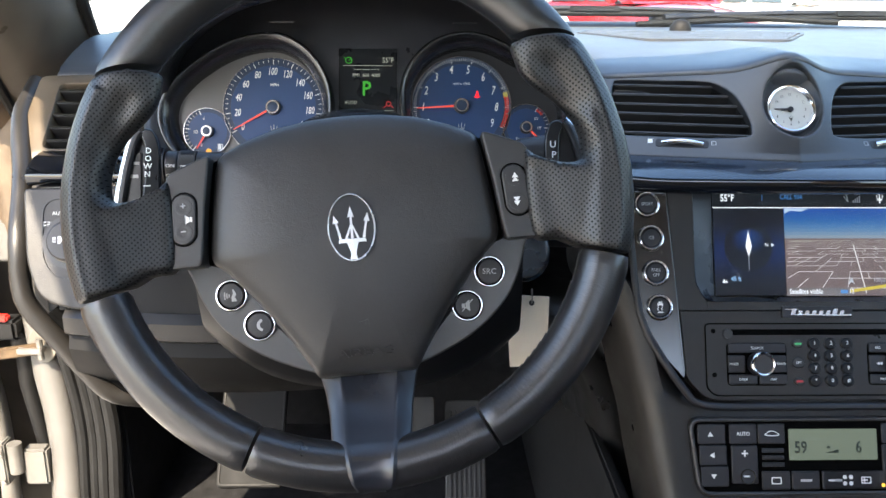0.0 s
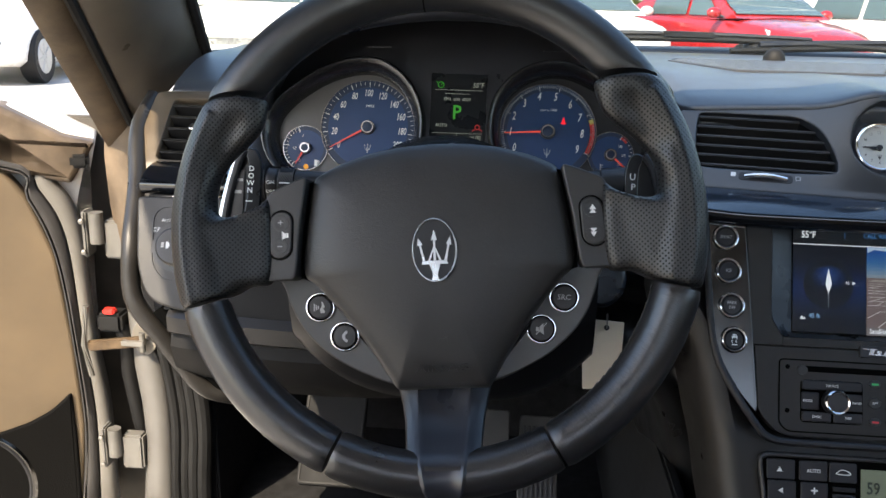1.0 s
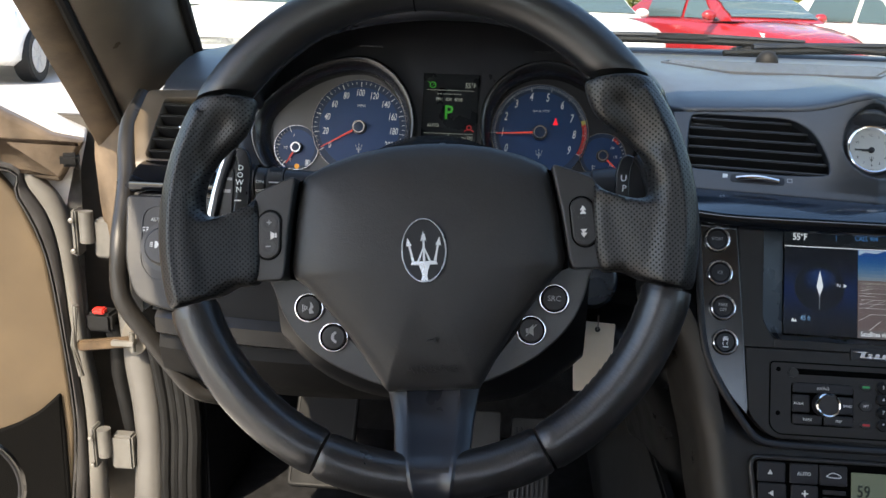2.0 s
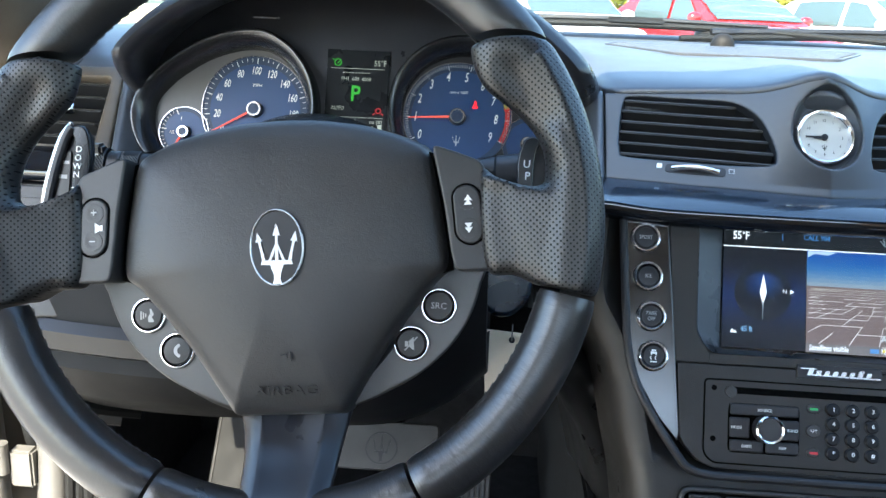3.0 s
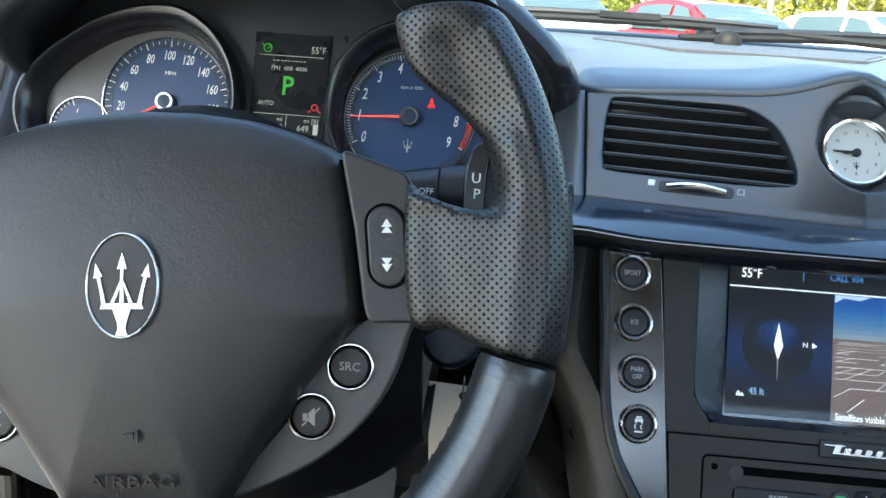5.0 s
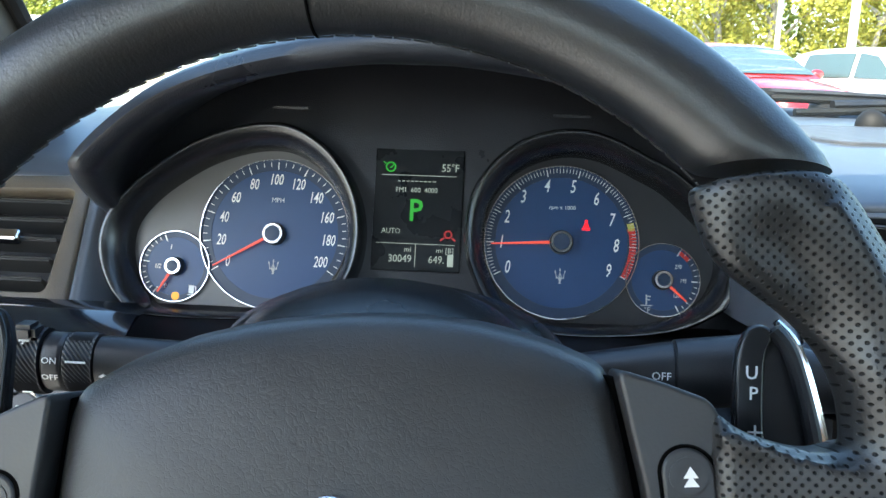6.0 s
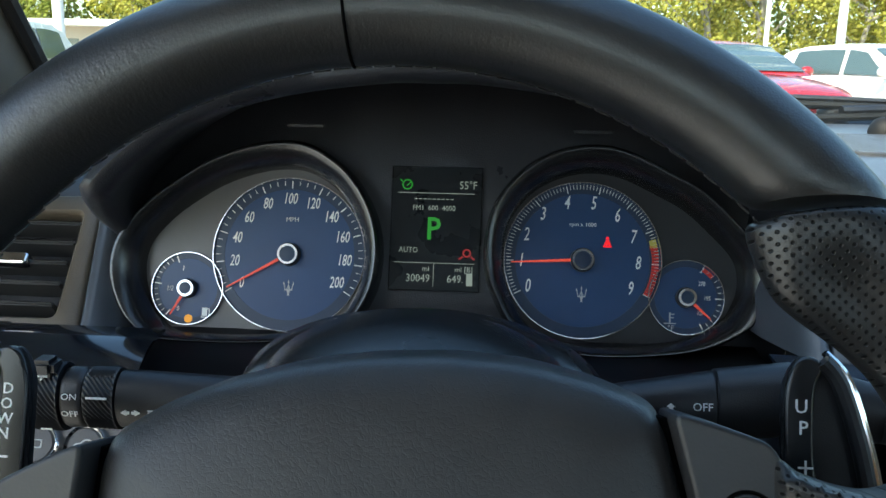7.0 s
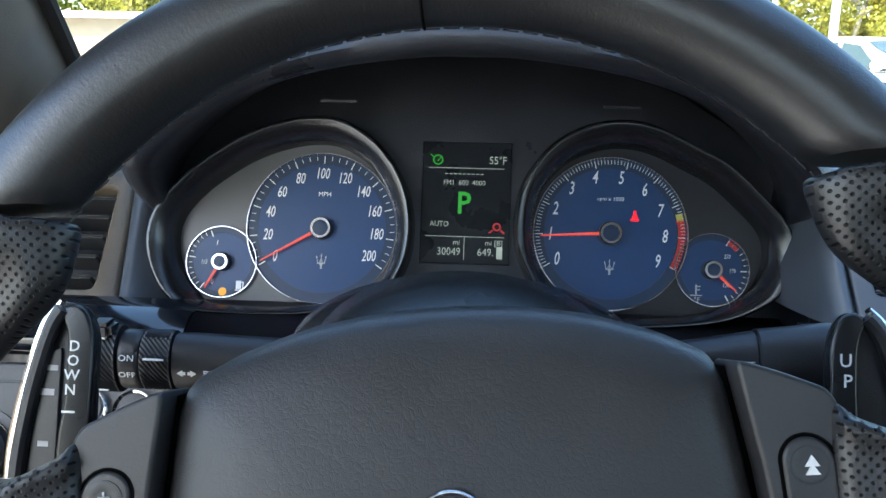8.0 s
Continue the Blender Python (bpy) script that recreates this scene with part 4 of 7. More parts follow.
    bm = ring(circle(2.6, 19.5, 2, 16), circle(1.6, 19.5, 2, 16), 0.7, 1.0, 0.1)
    slab([(14.5, -1.5), (16.8, 0.4), (17.4, -0.4), (15.2, -2.2)], 0.7, 1.0, bm=bm)
    slab([(24.5, -1.5), (22.2, 0.4), (21.6, -0.4), (23.8, -2.2)], 0.7, 1.0, bm=bm)
    part("warning_sign", bm, rd, d, smooth=0)
    return c


cluster()


def binnacle():
    """The hooded cowl: inner tunnel, thick lip and outer skin."""
    def arch(grow, y, drop=0.0):
        pts = [(-0.176, 0.835), (-0.183, 0.865), (-0.187, 0.890), (-0.181, 0.911), (-0.160, 0.934), (-0.126, 0.957), (-0.08, 0.972), (-0.03, 0.980), (0.0, 0.981), (0.03, 0.980), (0.08, 0.972), (0.126, 0.957), (0.160, 0.934), (0.181, 0.911), (0.187, 0.890), (0.183, 0.865), (0.176, 0.835)]
        o = []
        for x, z in spline(pts, 4, False):
            d = Vector((x, z - 0.87))
            d = d * (1 + grow / max(d.length, 0.01))
            o.append((d.x - 0.002, y + max(0.918 - z, 0) * 1.7, 0.87 + d.y - drop))
        return o
    rows = [arch(0.004, 0.335), arch(-0.002, 0.295), arch(-0.005, 0.25), arch(-0.006, 0.222), arch(-0.003, 0.213), arch(0.003, 0.211), arch(0.009, 0.216), arch(0.013, 0.232), arch(0.014, 0.28, 0.004), arch(0.010, 0.36, 0.018), arch(0.004, 0.46, 0.045), arch(-0.01, 0.53, 0.075)]
    h = thing("binnacle_hood", (0, 0.27, 0.95), "black leather hood over the instruments", "instrument hood")
    bm = loft(rows, closed=False)
    bm.transform(Matrix.Translation((0, -0.27, -0.95)))
    part("cowl", bm, HOODMAT, h, smooth=60)
    for x in (-0.082, 0.084):
        part("clip", box((0.022, 0.003, 0.0016), (x, 0.014, -0.0015), 0.0005), HOODMAT, h)
    return h


binnacle()


def knurled_ring(rows, x, y, n=44, tooth=0.28):
    """A milled ring: rows of (radius, height) in mm, every second rib standing proud."""
    rings = []
    for r, z, k in rows:
        rings.append([((x + (r + (tooth if i % 2 else -tooth) * k) * math.cos(2 * math.pi * i / n)) * MM, (y + (r + (tooth if i % 2 else -tooth) * k) * math.sin(2 * math.pi * i / n)) * MM, z * MM) for i in range(n)])
    return loft(rings, caps=False)


# ---- vents and clock ----
def vent_slats(v, o, n, y0, y1, tilt=0.0):
    ys = [y0 + (y1 - y0) * (i + 0.5) / n for i in range(n)]
    if area2(o) < 0:
        o = o[::-1]
    for y in ys:
        xs = []
        for i in range(len(o)):
            a, b = o[i - 1], o[i]
            if (a[1] - y) * (b[1] - y) < 0:
                xs.append(a[0] + (b[0] - a[0]) * (y - a[1]) / (b[1] - a[1]))
        if len(xs) < 2:
            continue
        l, r = min(xs), max(xs)
        part("slat", box(((r - l) * MM, 0.0025, 0.016), ((l + r) / 2 * MM, y * MM, -0.009), 0.0008), PODGREY, v, "black vent slat")


vent_open = spline([(-36, 60), (-36, 35), (-33, 12), (-26, 6.5), (20, 6), (74, 7), (81, 13), (76, 30), (66, 48), (52, 60), (36, 64.5), (0, 65), (-30, 64.5)], 4)
MIR = Matrix.Translation((2 * XC, 0, 0)) @ Matrix.Diagonal((-1, 1, 1, 1))
CLOCK_M = frame_at((XC, 0.1969, 0.8717), 26)
tear = spline([(3, 46.5), (15, 42.3), (24.2, 33), (28.3, 18), (26.5, 4), (17, -8.5), (3, -13.5), (-11, -8.5), (-20.5, 4), (-22.3, 18), (-18.2, 33), (-9, 42.3)], 6)


def prism(o, rings, m):
    """A cutter with the outline o, rings of (growth, height) in mm."""
    bm = loft([[(x * MM, y * MM, z * MM) for x, y in inset(o, -g)] for g, z in rings])
    bm.transform(m)
    return bm


def centre_panel():
    """One face for both vents and the clock, folded along the car's middle."""
    rows = []
    for i in range(65):
        x = XC - 0.156 + 0.312 * i / 64
        top = panel_top(x)
        rows.append([tuple(panel_point(x, -15 + (top + 15) * k / 12)) for k in range(13)])
    bm = sheet(rows, 0.013, (0, -0.73, 0.68))
    cut = [prism(vent_open, ((0, -40), (0, 40)), VENT_M), prism(vent_open, ((0, -40), (0, 40)), MIR @ VENT_M), prism(tear, ((-3.5, -30), (-0.5, -4), (0.5, 0), (4, 14)), CLOCK_M)]
    p = thing("centre_panel", (XC, 0.2, 0.88), "smooth blue-grey dash panel round the centre vents and clock", "dashboard", "", "structure")
    bm = fused(bm, 0.9, 5, cut)
    bm.transform(Matrix.Translation((-XC, -0.2, -0.88)))
    part("face", bm, PANEL, p, smooth=60)
    edge = [tuple(panel_point(XC - 0.156, v, -2) - Vector((XC + 0.0015, 0.2, 0.88))) for v in range(-14, 66, 6)]
    part("gap", tube(edge, 0.0012, 6), BLACK, p, "dark shut line")


centre_panel()


def vent_unit(m, name, flip=False):
    f = mirror if flip else (lambda o: o)
    v = thing(name, m, "black slatted centre air vent with chrome thumbwheel", "air vent", "centre vents")
    vo = f(vent_open)
    o2 = vo[::-1] if area2(vo) < 0 else vo
    part("sleeve", loft([[(x * MM, y * MM, z * MM) for x, y in inset(o2, g)] for g, z in ((-1.5, -12), (0.2, -5), (0.6, -3.5), (1.2, -5), (1.2, -26))], caps=False), BLACK, v, "black vent sleeve")
    part("duct", slab(vo, -44, -25, 0), BLACK, v)
    vent_slats(v, vo, 6, 5, 66)
    s = -1 if flip else 1
    part("slot", slab(rounded(rect(44, 8, 25 * s, -1), 3, 3), -1, 0.5, 0.3), BLACK, v, "thumbwheel slot")
    wheel = tube([((25 * s - 17 + 34 * k / 12) * MM, (-1.2 + 0.8 * math.sin(math.pi * k / 12)) * MM, (0.2 + 2.6 * math.sin(math.pi * k / 12)) * MM) for k in range(13)], 0.0024, 10)
    part("thumbwheel", wheel, RINGCHROME, v, "chrome vent thumbwheel")
    part("open_mark", slab(rect(4, 4, -1.5 * s, 0.4), 0, 0.4), INK, v)
    part("shut_mark", ring(rounded(rect(4, 4, 51 * s, 0.4), .01, 1), rounded(rect(3, 3, 51 * s, 0.4), .01, 1), 0, 0.4, 0.05), DIMINK, v)
    return v


vent_unit(VENT_M, "centre_vent")
vent_unit(frame_at((2 * XC - 0.242, 0.206, 0.853), 43, 13), "centre_vent", True)


def clock():
    c = thing("dash_clock", CLOCK_M, "analogue dashboard clock with silvered face in a pointed recess", "clock")
    cx, cy = 3, 13.2
    n = 72
    a, b = resample(tear, (cx, cy), n), circle(21.6, cx, cy, n)
    rows = [(inset(a, -1.5), -11), (inset(a, 0.4), -4), (inset(a, 1.4), -5.5), ([(p[0] * 0.5 + q[0] * 0.5, p[1] * 0.5 + q[1] * 0.5) for p, q in zip(inset(a, 1.8), b)], -9), (b, -10.5), (circle(15, cx, cy, n), -10.5)]
    part("recess", loft([[(x * MM, y * MM, z * MM) for x, y in r] for r, z in rows], caps=False), DASH, c, "pointed recess", smooth=60)
    part("chrome_ring", lathe([(21.6, -10.5), (21.5, -4.6), (21.0, -3.4), (20.2, -3.0), (19.2, -3.4), (18.0, -5.4), (16.9, -7.6), (16.5, -8.6)], cx, cy, 64, caps=False), CHROME, c, "deep polished chrome ring")
    face = part("face", lathe([(17, -9), (17, -7.4), (0.1, -7.4)], cx, cy, 48), mat("silvered clock face", (0.50, 0.50, 0.47), 0.4, vary=0.05), c, "silvered clock face")
    for k in range(12):
        t = radians(30 * k)
        letter("numeral", str(12 if k == 0 else k), 3.2, BLACK, face, cx + 13.2 * math.sin(t), cy + 13.2 * math.cos(t), -7.2, squeeze=0.9)
    part("hour_hand", slab([(cx - 13, cy + 0.6), (cx - 13, cy - 0.2), (cx, cy - 0.9), (cx, cy + 0.9)], -7.0, -6.5), BLACK, face)
    part("minute_hand", slab([(cx, cy - 1.0), (cx - 8, cy - 1.5), (cx - 8.2, cy - 0.8), (cx, cy + 0.8)], -6.4, -6.0), BLACK, face)
    part("hub", lathe([(2.6, -7.4), (2.4, -5.8), (0.1, -5.4)], cx, cy, 20), BLACK, face)
    shape("figure", fork(cx, cy - 8.0, 5), -7.3, -7.0, BLACK, face)
    return c


clock()

LV_M = frame_at((-0.217, 0.239, 0.843), 45)


def side_vent():
    v = thing("side_vent", LV_M, "slatted side air vent with sunlight painted into its tan surround", "air vent")
    hole = rounded([(-72, -2), (-1, -2), (-5, 70), (-70, 68)], 5, 5)
    pan = rounded([(-100, -17), (16, -17), (4, 84), (-92, 80)], 8, 5)
    rows = [(pan, -14), (pan, -2), (inset(pan, 2), 0), (inset(hole, -2), 0), (hole, -2.5), (hole, -24)]
    part("surround", loft([[(x * MM, y * MM, z * MM) for x, y in r] for r, z in rows], caps=False), VENTSUN, v, "vent surround with sunlight in its tan colour", smooth=50)
    part("duct", slab(hole, -40, -23), BLACK, v)
    for i in range(5):
        y = 6 + 14 * i
        s = part("slat", box((0.068, 0.003, 0.016), (-0.0375, y * MM, -0.008), 0.001), PODGREY, v, "dark vent slat")
        part("bright_edge", box((0.067, 0.0012, 0.0012), (-0.0375, y * MM, 0.0001), 0.0004), BRUSHED, s, "thin bright edge")
    part("tab", slab(rounded(rect(22, 8, -37, 34), 3, 3), -2, 4, 1.5), CHROME, v, "chrome vent tab")
    part("thumbwheel", slab(rounded(rect(30, 5, -37, -9.5), 2, 3), -1, 2, 1), BRUSHED, v)
    return v


side_vent()


# ---- glossy strip right across ----
def trim_strip(x0, x1, n):
    rows = []
    for i in range(n + 1):
        x = x0 + (x1 - x0) * i / n
        d = abs(x - XC)
        bow = math.exp(-(d / 0.13) ** 2)
        if x < 0:
            yb, zb, yf, zf = 0.229, 0.8375, 0.192, 0.826
        else:
            q = panel_point(max(min(x, XC + 0.156), XC - 0.156), -14.5, -3)
            yb, zb = q.y + 0.006 + 0.1 * max(d - 0.16, 0), q.z
            yf = 0.150 - 0.012 * bow + 0.1 * max(d - 0.2, 0)
            zf = 0.8305 + 0.0015 * bow + 0.004 * math.exp(-((d - 0.17) / 0.03) ** 2)
        w, h = yb - yf, zb - zf
        prof = [(yf + w * s, zf + h * (1 - (1 - s) ** 2.6)) for s in (1, 0.8, 0.62, 0.46, 0.32, 0.2, 0.1, 0)]
        prof += [(yf - 0.001, zf - 0.003), (yf + 0.001, zf - 0.0075), (yf + 0.007, zf - 0.0102), (yf + 0.03, zf - 0.011)]
        rows.append([(x, y, z) for y, z in prof])
    return rows


for x0, x1, n in ((-0.286, -0.150, 12), (0.172, 1.03, 64)):
    rows = trim_strip(x0, x1, n)
    # Right strip carries the painted sky tint; the left one stays black.
    solid("lacquer_trim", sheet([r[:8] for r in rows], 0.002), SKYLAC if x0 > 0 else GLOSS, "lacquered trim strip across the dash, sky tint painted in on the right", "trim", "structure", smooth=60)
    solid("lacquer_trim_edge", sheet([r[7:] for r in rows], 0.002), GLOSS, "piano black lower edge of the dash trim", "trim", "structure", smooth=60)
solid("cluster_shelf", sheet([[(x, y, z) for y, z in ((0.30, 0.822), (0.24, 0.815), (0.185, 0.806), (0.17, 0.797), (0.172, 0.77))] for x in [-0.176 + 0.352 * i / 12 for i in range(13)]], 0.004), FLATBLACK, "black shelf under the instruments", "panel", "structure", smooth=50)
for k in (-1, 1):
    rows = []
    for i in range(15):
        t = i / 14
        p = Vector((-0.2005 - 0.0128 * t, 0.226 + 0.073 * t, 0.829 + 0.074 * t)) if k < 0 else panel_point(0.2005, -15 + 82 * t)
        rows.append([(p.x - k * dx, p.y + dy, p.z) for dx, dy in ((0.0, 0.010), (0.0006, 0.001), (0.003, -0.001), (0.007, 0.0005), (0.012, 0.007), (0.018, 0.021), (0.024, 0.04), (0.028, 0.062))])
    solid("cluster_cheek", sheet(rows, 0.003, (0, -1, 0)), DASH, "blue-grey dash panel rolling in beside the instruments", "dashboard", "structure", smooth=60)
solid("cluster_skirt", sheet([[(x, y + 0.1 * x * x, z) for y, z in ((0.270, 0.8245), (0.245, 0.8225), (0.222, 0.8190), (0.212, 0.8150), (0.211, 0.811), (0.22, 0.807))] for x in [-0.182 + 0.364 * i / 16 for i in range(17)]], 0.003), FLATBLACK, "black skirt under the instruments", "panel", "structure", smooth=50)


# ---- centre stack ----
STACK_M = frame_at((0.25, 0.116, 0.731), 22)
SC = 107.0                                    # the stack's middle in its own mm


def mirror_s(pts):
    return [(2 * SC - x, y) for x, y in pts][::-1]


def stack():
    c = thing("centre_stack", STACK_M, "dark centre console face holding screen, radio and climate controls", "centre console")
    hole = rounded([(13, 104), (13, 22), (22, 8), (2 * SC - 22, 8), (2 * SC - 13, 22), (2 * SC - 13, 104)], [2, 8, 12, 12, 8, 2], 5)
    o = rounded([(-9, 110), (0, 0), (3.5, -52), (16, -66), (26, -70), (2 * SC - 26, -70), (2 * SC - 16, -66), (2 * SC - 3.5, -52), (2 * SC, 0), (2 * SC + 9, 110)], [1, 2, 6, 6, 6, 6, 6, 6, 2, 1], 5)
    # upper frame round the screen: four sides
    part("screen_frame", slab([(-9, 112), (-1, 1), (22, 1), (22, 8), (13, 22), (13, 112)], -12, 0.5, 0.5), DASH_LOW, c, "dark screen surround")
    part("screen_frame", slab(mirror_s([(-9, 112), (-1, 1), (22, 1), (22, 8), (13, 22), (13, 112)]), -12, 0.5, 0.5), DASH_LOW, c, "dark screen surround")
    part("screen_frame", slab([(22, 1), (2 * SC - 22, 1), (2 * SC - 22, 8), (22, 8)], -12, 0.5, 0.5), DASH_LOW, c, "dark screen surround")
    sc_o = rounded(rect(150, 92, SC, 57), 1.5, 3)
    slope = [(rounded([(13, 104), (13, 22), (22, 8), (2 * SC - 22, 8), (2 * SC - 13, 22), (2 * SC - 13, 104)], [0.5, 8, 12, 12, 8, 0.5], 3)), (rounded([(32, 103.5), (32, 13), (33, 12), (2 * SC - 33, 12), (2 * SC - 32, 13), (2 * SC - 32, 103.5)], [0.5, 0.5, 0.5, 0.5, 0.5, 0.5], 3))]
    part("screen_bezel", loft([[(x * MM, y * MM, z * MM) for x, y in r] for r, z in ((slope[0], 0.6), (slope[0], -1), (slope[1], -11), (slope[1], -16))], caps=False), SLOPE, c, "sloping blue-grey screen bezel", smooth=40)
    radio_face = part("radio_face", slab(rounded([(0.5, 0.3), (3.6, -52), (16, -66), (26, -70), (2 * SC - 26, -70), (2 * SC - 16, -66), (2 * SC - 3.6, -52), (2 * SC - 0.5, 0.3)], [1, 6, 8, 8, 8, 8, 6, 1], 4), -12, 0, 0.6), DASH_LOW, c, "dark radio fascia")
    # piano black outline that runs round the lower corners
    line = [(-41, 101), (-38, 55), (-34.5, 12), (-28, -14), (-14, -40), (3, -64), (10, -71), (24, -74.5), (60, -75), (2 * SC - 60, -75), (2 * SC - 24, -74.5), (2 * SC - 10, -71), (2 * SC - 3, -64), (2 * SC + 14, -40), (2 * SC + 28, -14), (2 * SC + 34.5, 12), (2 * SC + 38, 55), (2 * SC + 41, 101)]
    part("edge_bead", tube([(x * MM, y * MM, 0.0012) for x, y in spline(line, 5, False)], 0.003, 10, up=(0, 0, 1)), BLACK, c, "black edge bead")
    wing = rounded([(-39.5, 102), (-9, 99), (-4, 40), (3, -48), (2, -54), (-12, -38), (-26, -14), (-32.5, 10), (-36, 50)], [2, 2, 2, 3, 2, 6, 6, 6, 4], 4)
    for k, o in enumerate((wing, mirror_s(wing))):
        p = part("button_wing", slab(o, -12, 1.0, 0.8), BRUSHED, c, "dark chrome button panel")
        if k == 0:
            for (x, y), tx in (((-24.8, 86.1), "SPORT"), ((-22.1, 58.9), "ICE"), ((-19, 31), "PARK\nOFF"), ((-16.7, 3.5), "")):
                b = part("button", lathe([(7.6, 0), (7.5, 2.4), (6.9, 3.2), (0.1, 3.5)], x, y, 32), BLACK, p, "round black button in chrome ring")
                part("chrome_ring", knurled_ring([(10.9, 0, 0), (10.7, 2.2, 0), (10.3, 3.6, 0.5), (9.7, 4.5, 1), (9.0, 4.7, 1), (8.2, 3.8, 0.6), (7.6, 2.6, 0), (7.5, 1.5, 0)], x, y), RINGCHROME, b, "milled chrome ring")
                if tx:
                    for i, row in enumerate(tx.split("\n")):
                        n = len(tx.split("\n"))
                        letter("lettering", row, 3.9, DIMINK, b, x, y + (n - 1) * 2.0 - 4.0 * i, 3.6, squeeze=0.8)
                else:
                    shape("skid_sign", [rect(4.4, 1.6, x, y + 2.2), rect(3.0, 1.2, x, y + 3.8), rect(0.9, 0.8, x - 1.6, y + 1), rect(0.9, 0.8, x + 1.6, y + 1)] + [[(x + a, y), (x + a + 0.6, y), (x + a - 0.2, y - 1.2), (x + a + 0.6, y - 2.6), (x + a, y - 2.6), (x + a - 0.8, y - 1.2)] for a in (-1.8, 1.4)] + [rect(4.4, 0.9, x, y - 4)], 3.9, 4.3, INK, b)
        else:
            for i in range(4):
                b = part("button", lathe([(8.6, 0), (8.6, 3.0), (7.8, 3.8), (0.1, 4.0)], 2 * SC + 24.8 - 2.7 * i, 86.1 - 27.5 * i, 32), BLACK, p, "round black button in chrome ring")
    return c


stack()


def nav_screen():
    n = thing("navigation_screen", STACK_M @ Matrix.Translation((0, 0, -0.0105)), "lit navigation screen with compass pane and grey street map", "screen")
    part("panel", slab(rect(150, 96, SC, 56), -6, 0), GLOSS, n)
    bar = glow("screen bar", (0.005, 0.007, 0.010), 0.15)
    part("top_bar", slab(rect(148.5, 16, SC, 93), 0, 0.3), bar, n, "black status bar")
    for k in range(18):                                             # dark above and below, a blue band behind the dial
        f = math.exp(-((k - 8.5) / 3.6) ** 2)
        part("compass_pane", slab(rect(58, 71.5 / 18, 62, 13.55 + 71.5 / 18 * (k + 0.5)), 0, 0.3), glow("screen navy", (0.0015 + 0.003 * f, 0.003 + 0.018 * f, 0.009 + 0.085 * f), 0.13), n, "dark blue compass pane")
    wht, blu = glow("screen white", (0.8, 0.84, 0.86), 0.272), glow("screen blue text", (0.07, 0.24, 0.55), 0.2)
    part("rule", slab(rect(148.5, 0.7, SC, 85.3), 0.3, 0.5), wht, n)
    letter("lettering", "55°F", 8, wht, n, 45, 93, 0.5, squeeze=0.78, bold=0.1)
    letter("lettering", "CALL 904", 6, blu, n, 98, 94, 0.5, squeeze=0.75)
    shape("divider", [rect(0.5, 5, 74, 93.5)], 0.3, 0.5, blu, n)
    shape("signal_sign", [rect(1, 2 + 1.2 * i, 150 + 1.7 * i, 90.5 + 0.6 * i) for i in range(4)] + [[(143.5, 96), (145.5, 94), (143.5, 92), (145.5, 90), (144.2, 96.5)], [(142, 95), (146, 91), (145.8, 90.5), (141.8, 94.5)]], 0.3, 0.5, DIMINK, n)
    shape("figure", fork(172, 93, 8), 0.3, 0.5, wht, n)
    # compass
    part("compass_disc", lathe([(20, 0.2), (20, 0.7), (0.1, 0.7)], 61, 53, 40), glow("compass dark", (0.002, 0.004, 0.010), 0.15), n)
    for k in range(7):
        part("compass_glow", slab(circle(15.5 - 1.9 * k, 61, 57.5 + 0.9 * k, 36, 11.5 - 1.45 * k), 0.5, 0.75 + 0.03 * k), glow("compass blue", (0.002 + 0.001 * k, 0.005 + 0.007 * k, 0.014 + 0.030 * k), 0.12), n)
    part("compass_needle", slab([(61, 66), (63.6, 53), (61, 45), (58.6, 53)], 0.9, 1.3), wht, n, "white compass needle")
    part("needle_tail", slab([(60.6, 45), (61.4, 45), (61.1, 34), (60.9, 34)], 0.6, 1.2), DIMINK, n)
    letter("lettering", "N", 4, wht, n, 76.0, 54.5, 1.0)
    shape("pointer_sign", [[(80, 56), (82.6, 54.5), (80, 53)]], 0.3, 1.0, wht, n)
    shape("peak_sign", [[(38.6, 23.6), (41.8, 23.6), (40.2, 26.6)], [(41.4, 23.6), (43.4, 23.6), (42, 25.8)]], 0.3, 0.5, wht, n)
    letter("lettering", "45 ft", 5.6, glow("pale blue text", (0.3, 0.55, 0.85), 0.224), n, 46, 26.6, 0.5, align="LEFT", squeeze=0.8)
    # map: sky, horizon haze, ground with streets
    for k in range(9):
        f = k / 8
        col = (0.30 * f ** 3 + 0.012, 0.10 + 0.30 * f ** 1.6, 0.42 + 0.12 * f - 0.06 * f ** 4)
        part("map_sky", slab(rect(89.5, 2.8, 136.2, 83.6 - 2.8 * k), 0, 0.3), glow("map sky", col, 0.12), n, "blue map sky")
    part("map_ground", slab(rect(89.5, 47, 136.2, 36.5), 0, 0.3), glow("map ground", (0.21, 0.155, 0.145), 0.135), n, "grey-mauve map ground")
    shape("map_cloud", [[(92, 80), (97, 83), (106, 82), (112, 84.5), (92, 84.5)]], 0.3, 0.4, glow("map cloud", (0.5, 0.65, 0.8), 0.179), n)
    lines, far = [], []
    rnd = random.Random(4)

    def plan(u, v):
        """A spot of the map's plan, u across and v away, seen in perspective."""
        k = 1 / (1 + v)
        return 141 + (u * 46 + 9 * v) * k, 61 - 46 * k

    def street(u0, v0, u1, v1, wide):
        for i in range(6):
            p = plan(u0 + (u1 - u0) * i / 6, v0 + (v1 - v0) * i / 6)
            q = plan(u0 + (u1 - u0) * (i + 1) / 6, v0 + (v1 - v0) * (i + 1) / 6)
            if not all(92 < x < 180.5 and 14 < y < 60.5 for x, y in (p, q)):
                continue
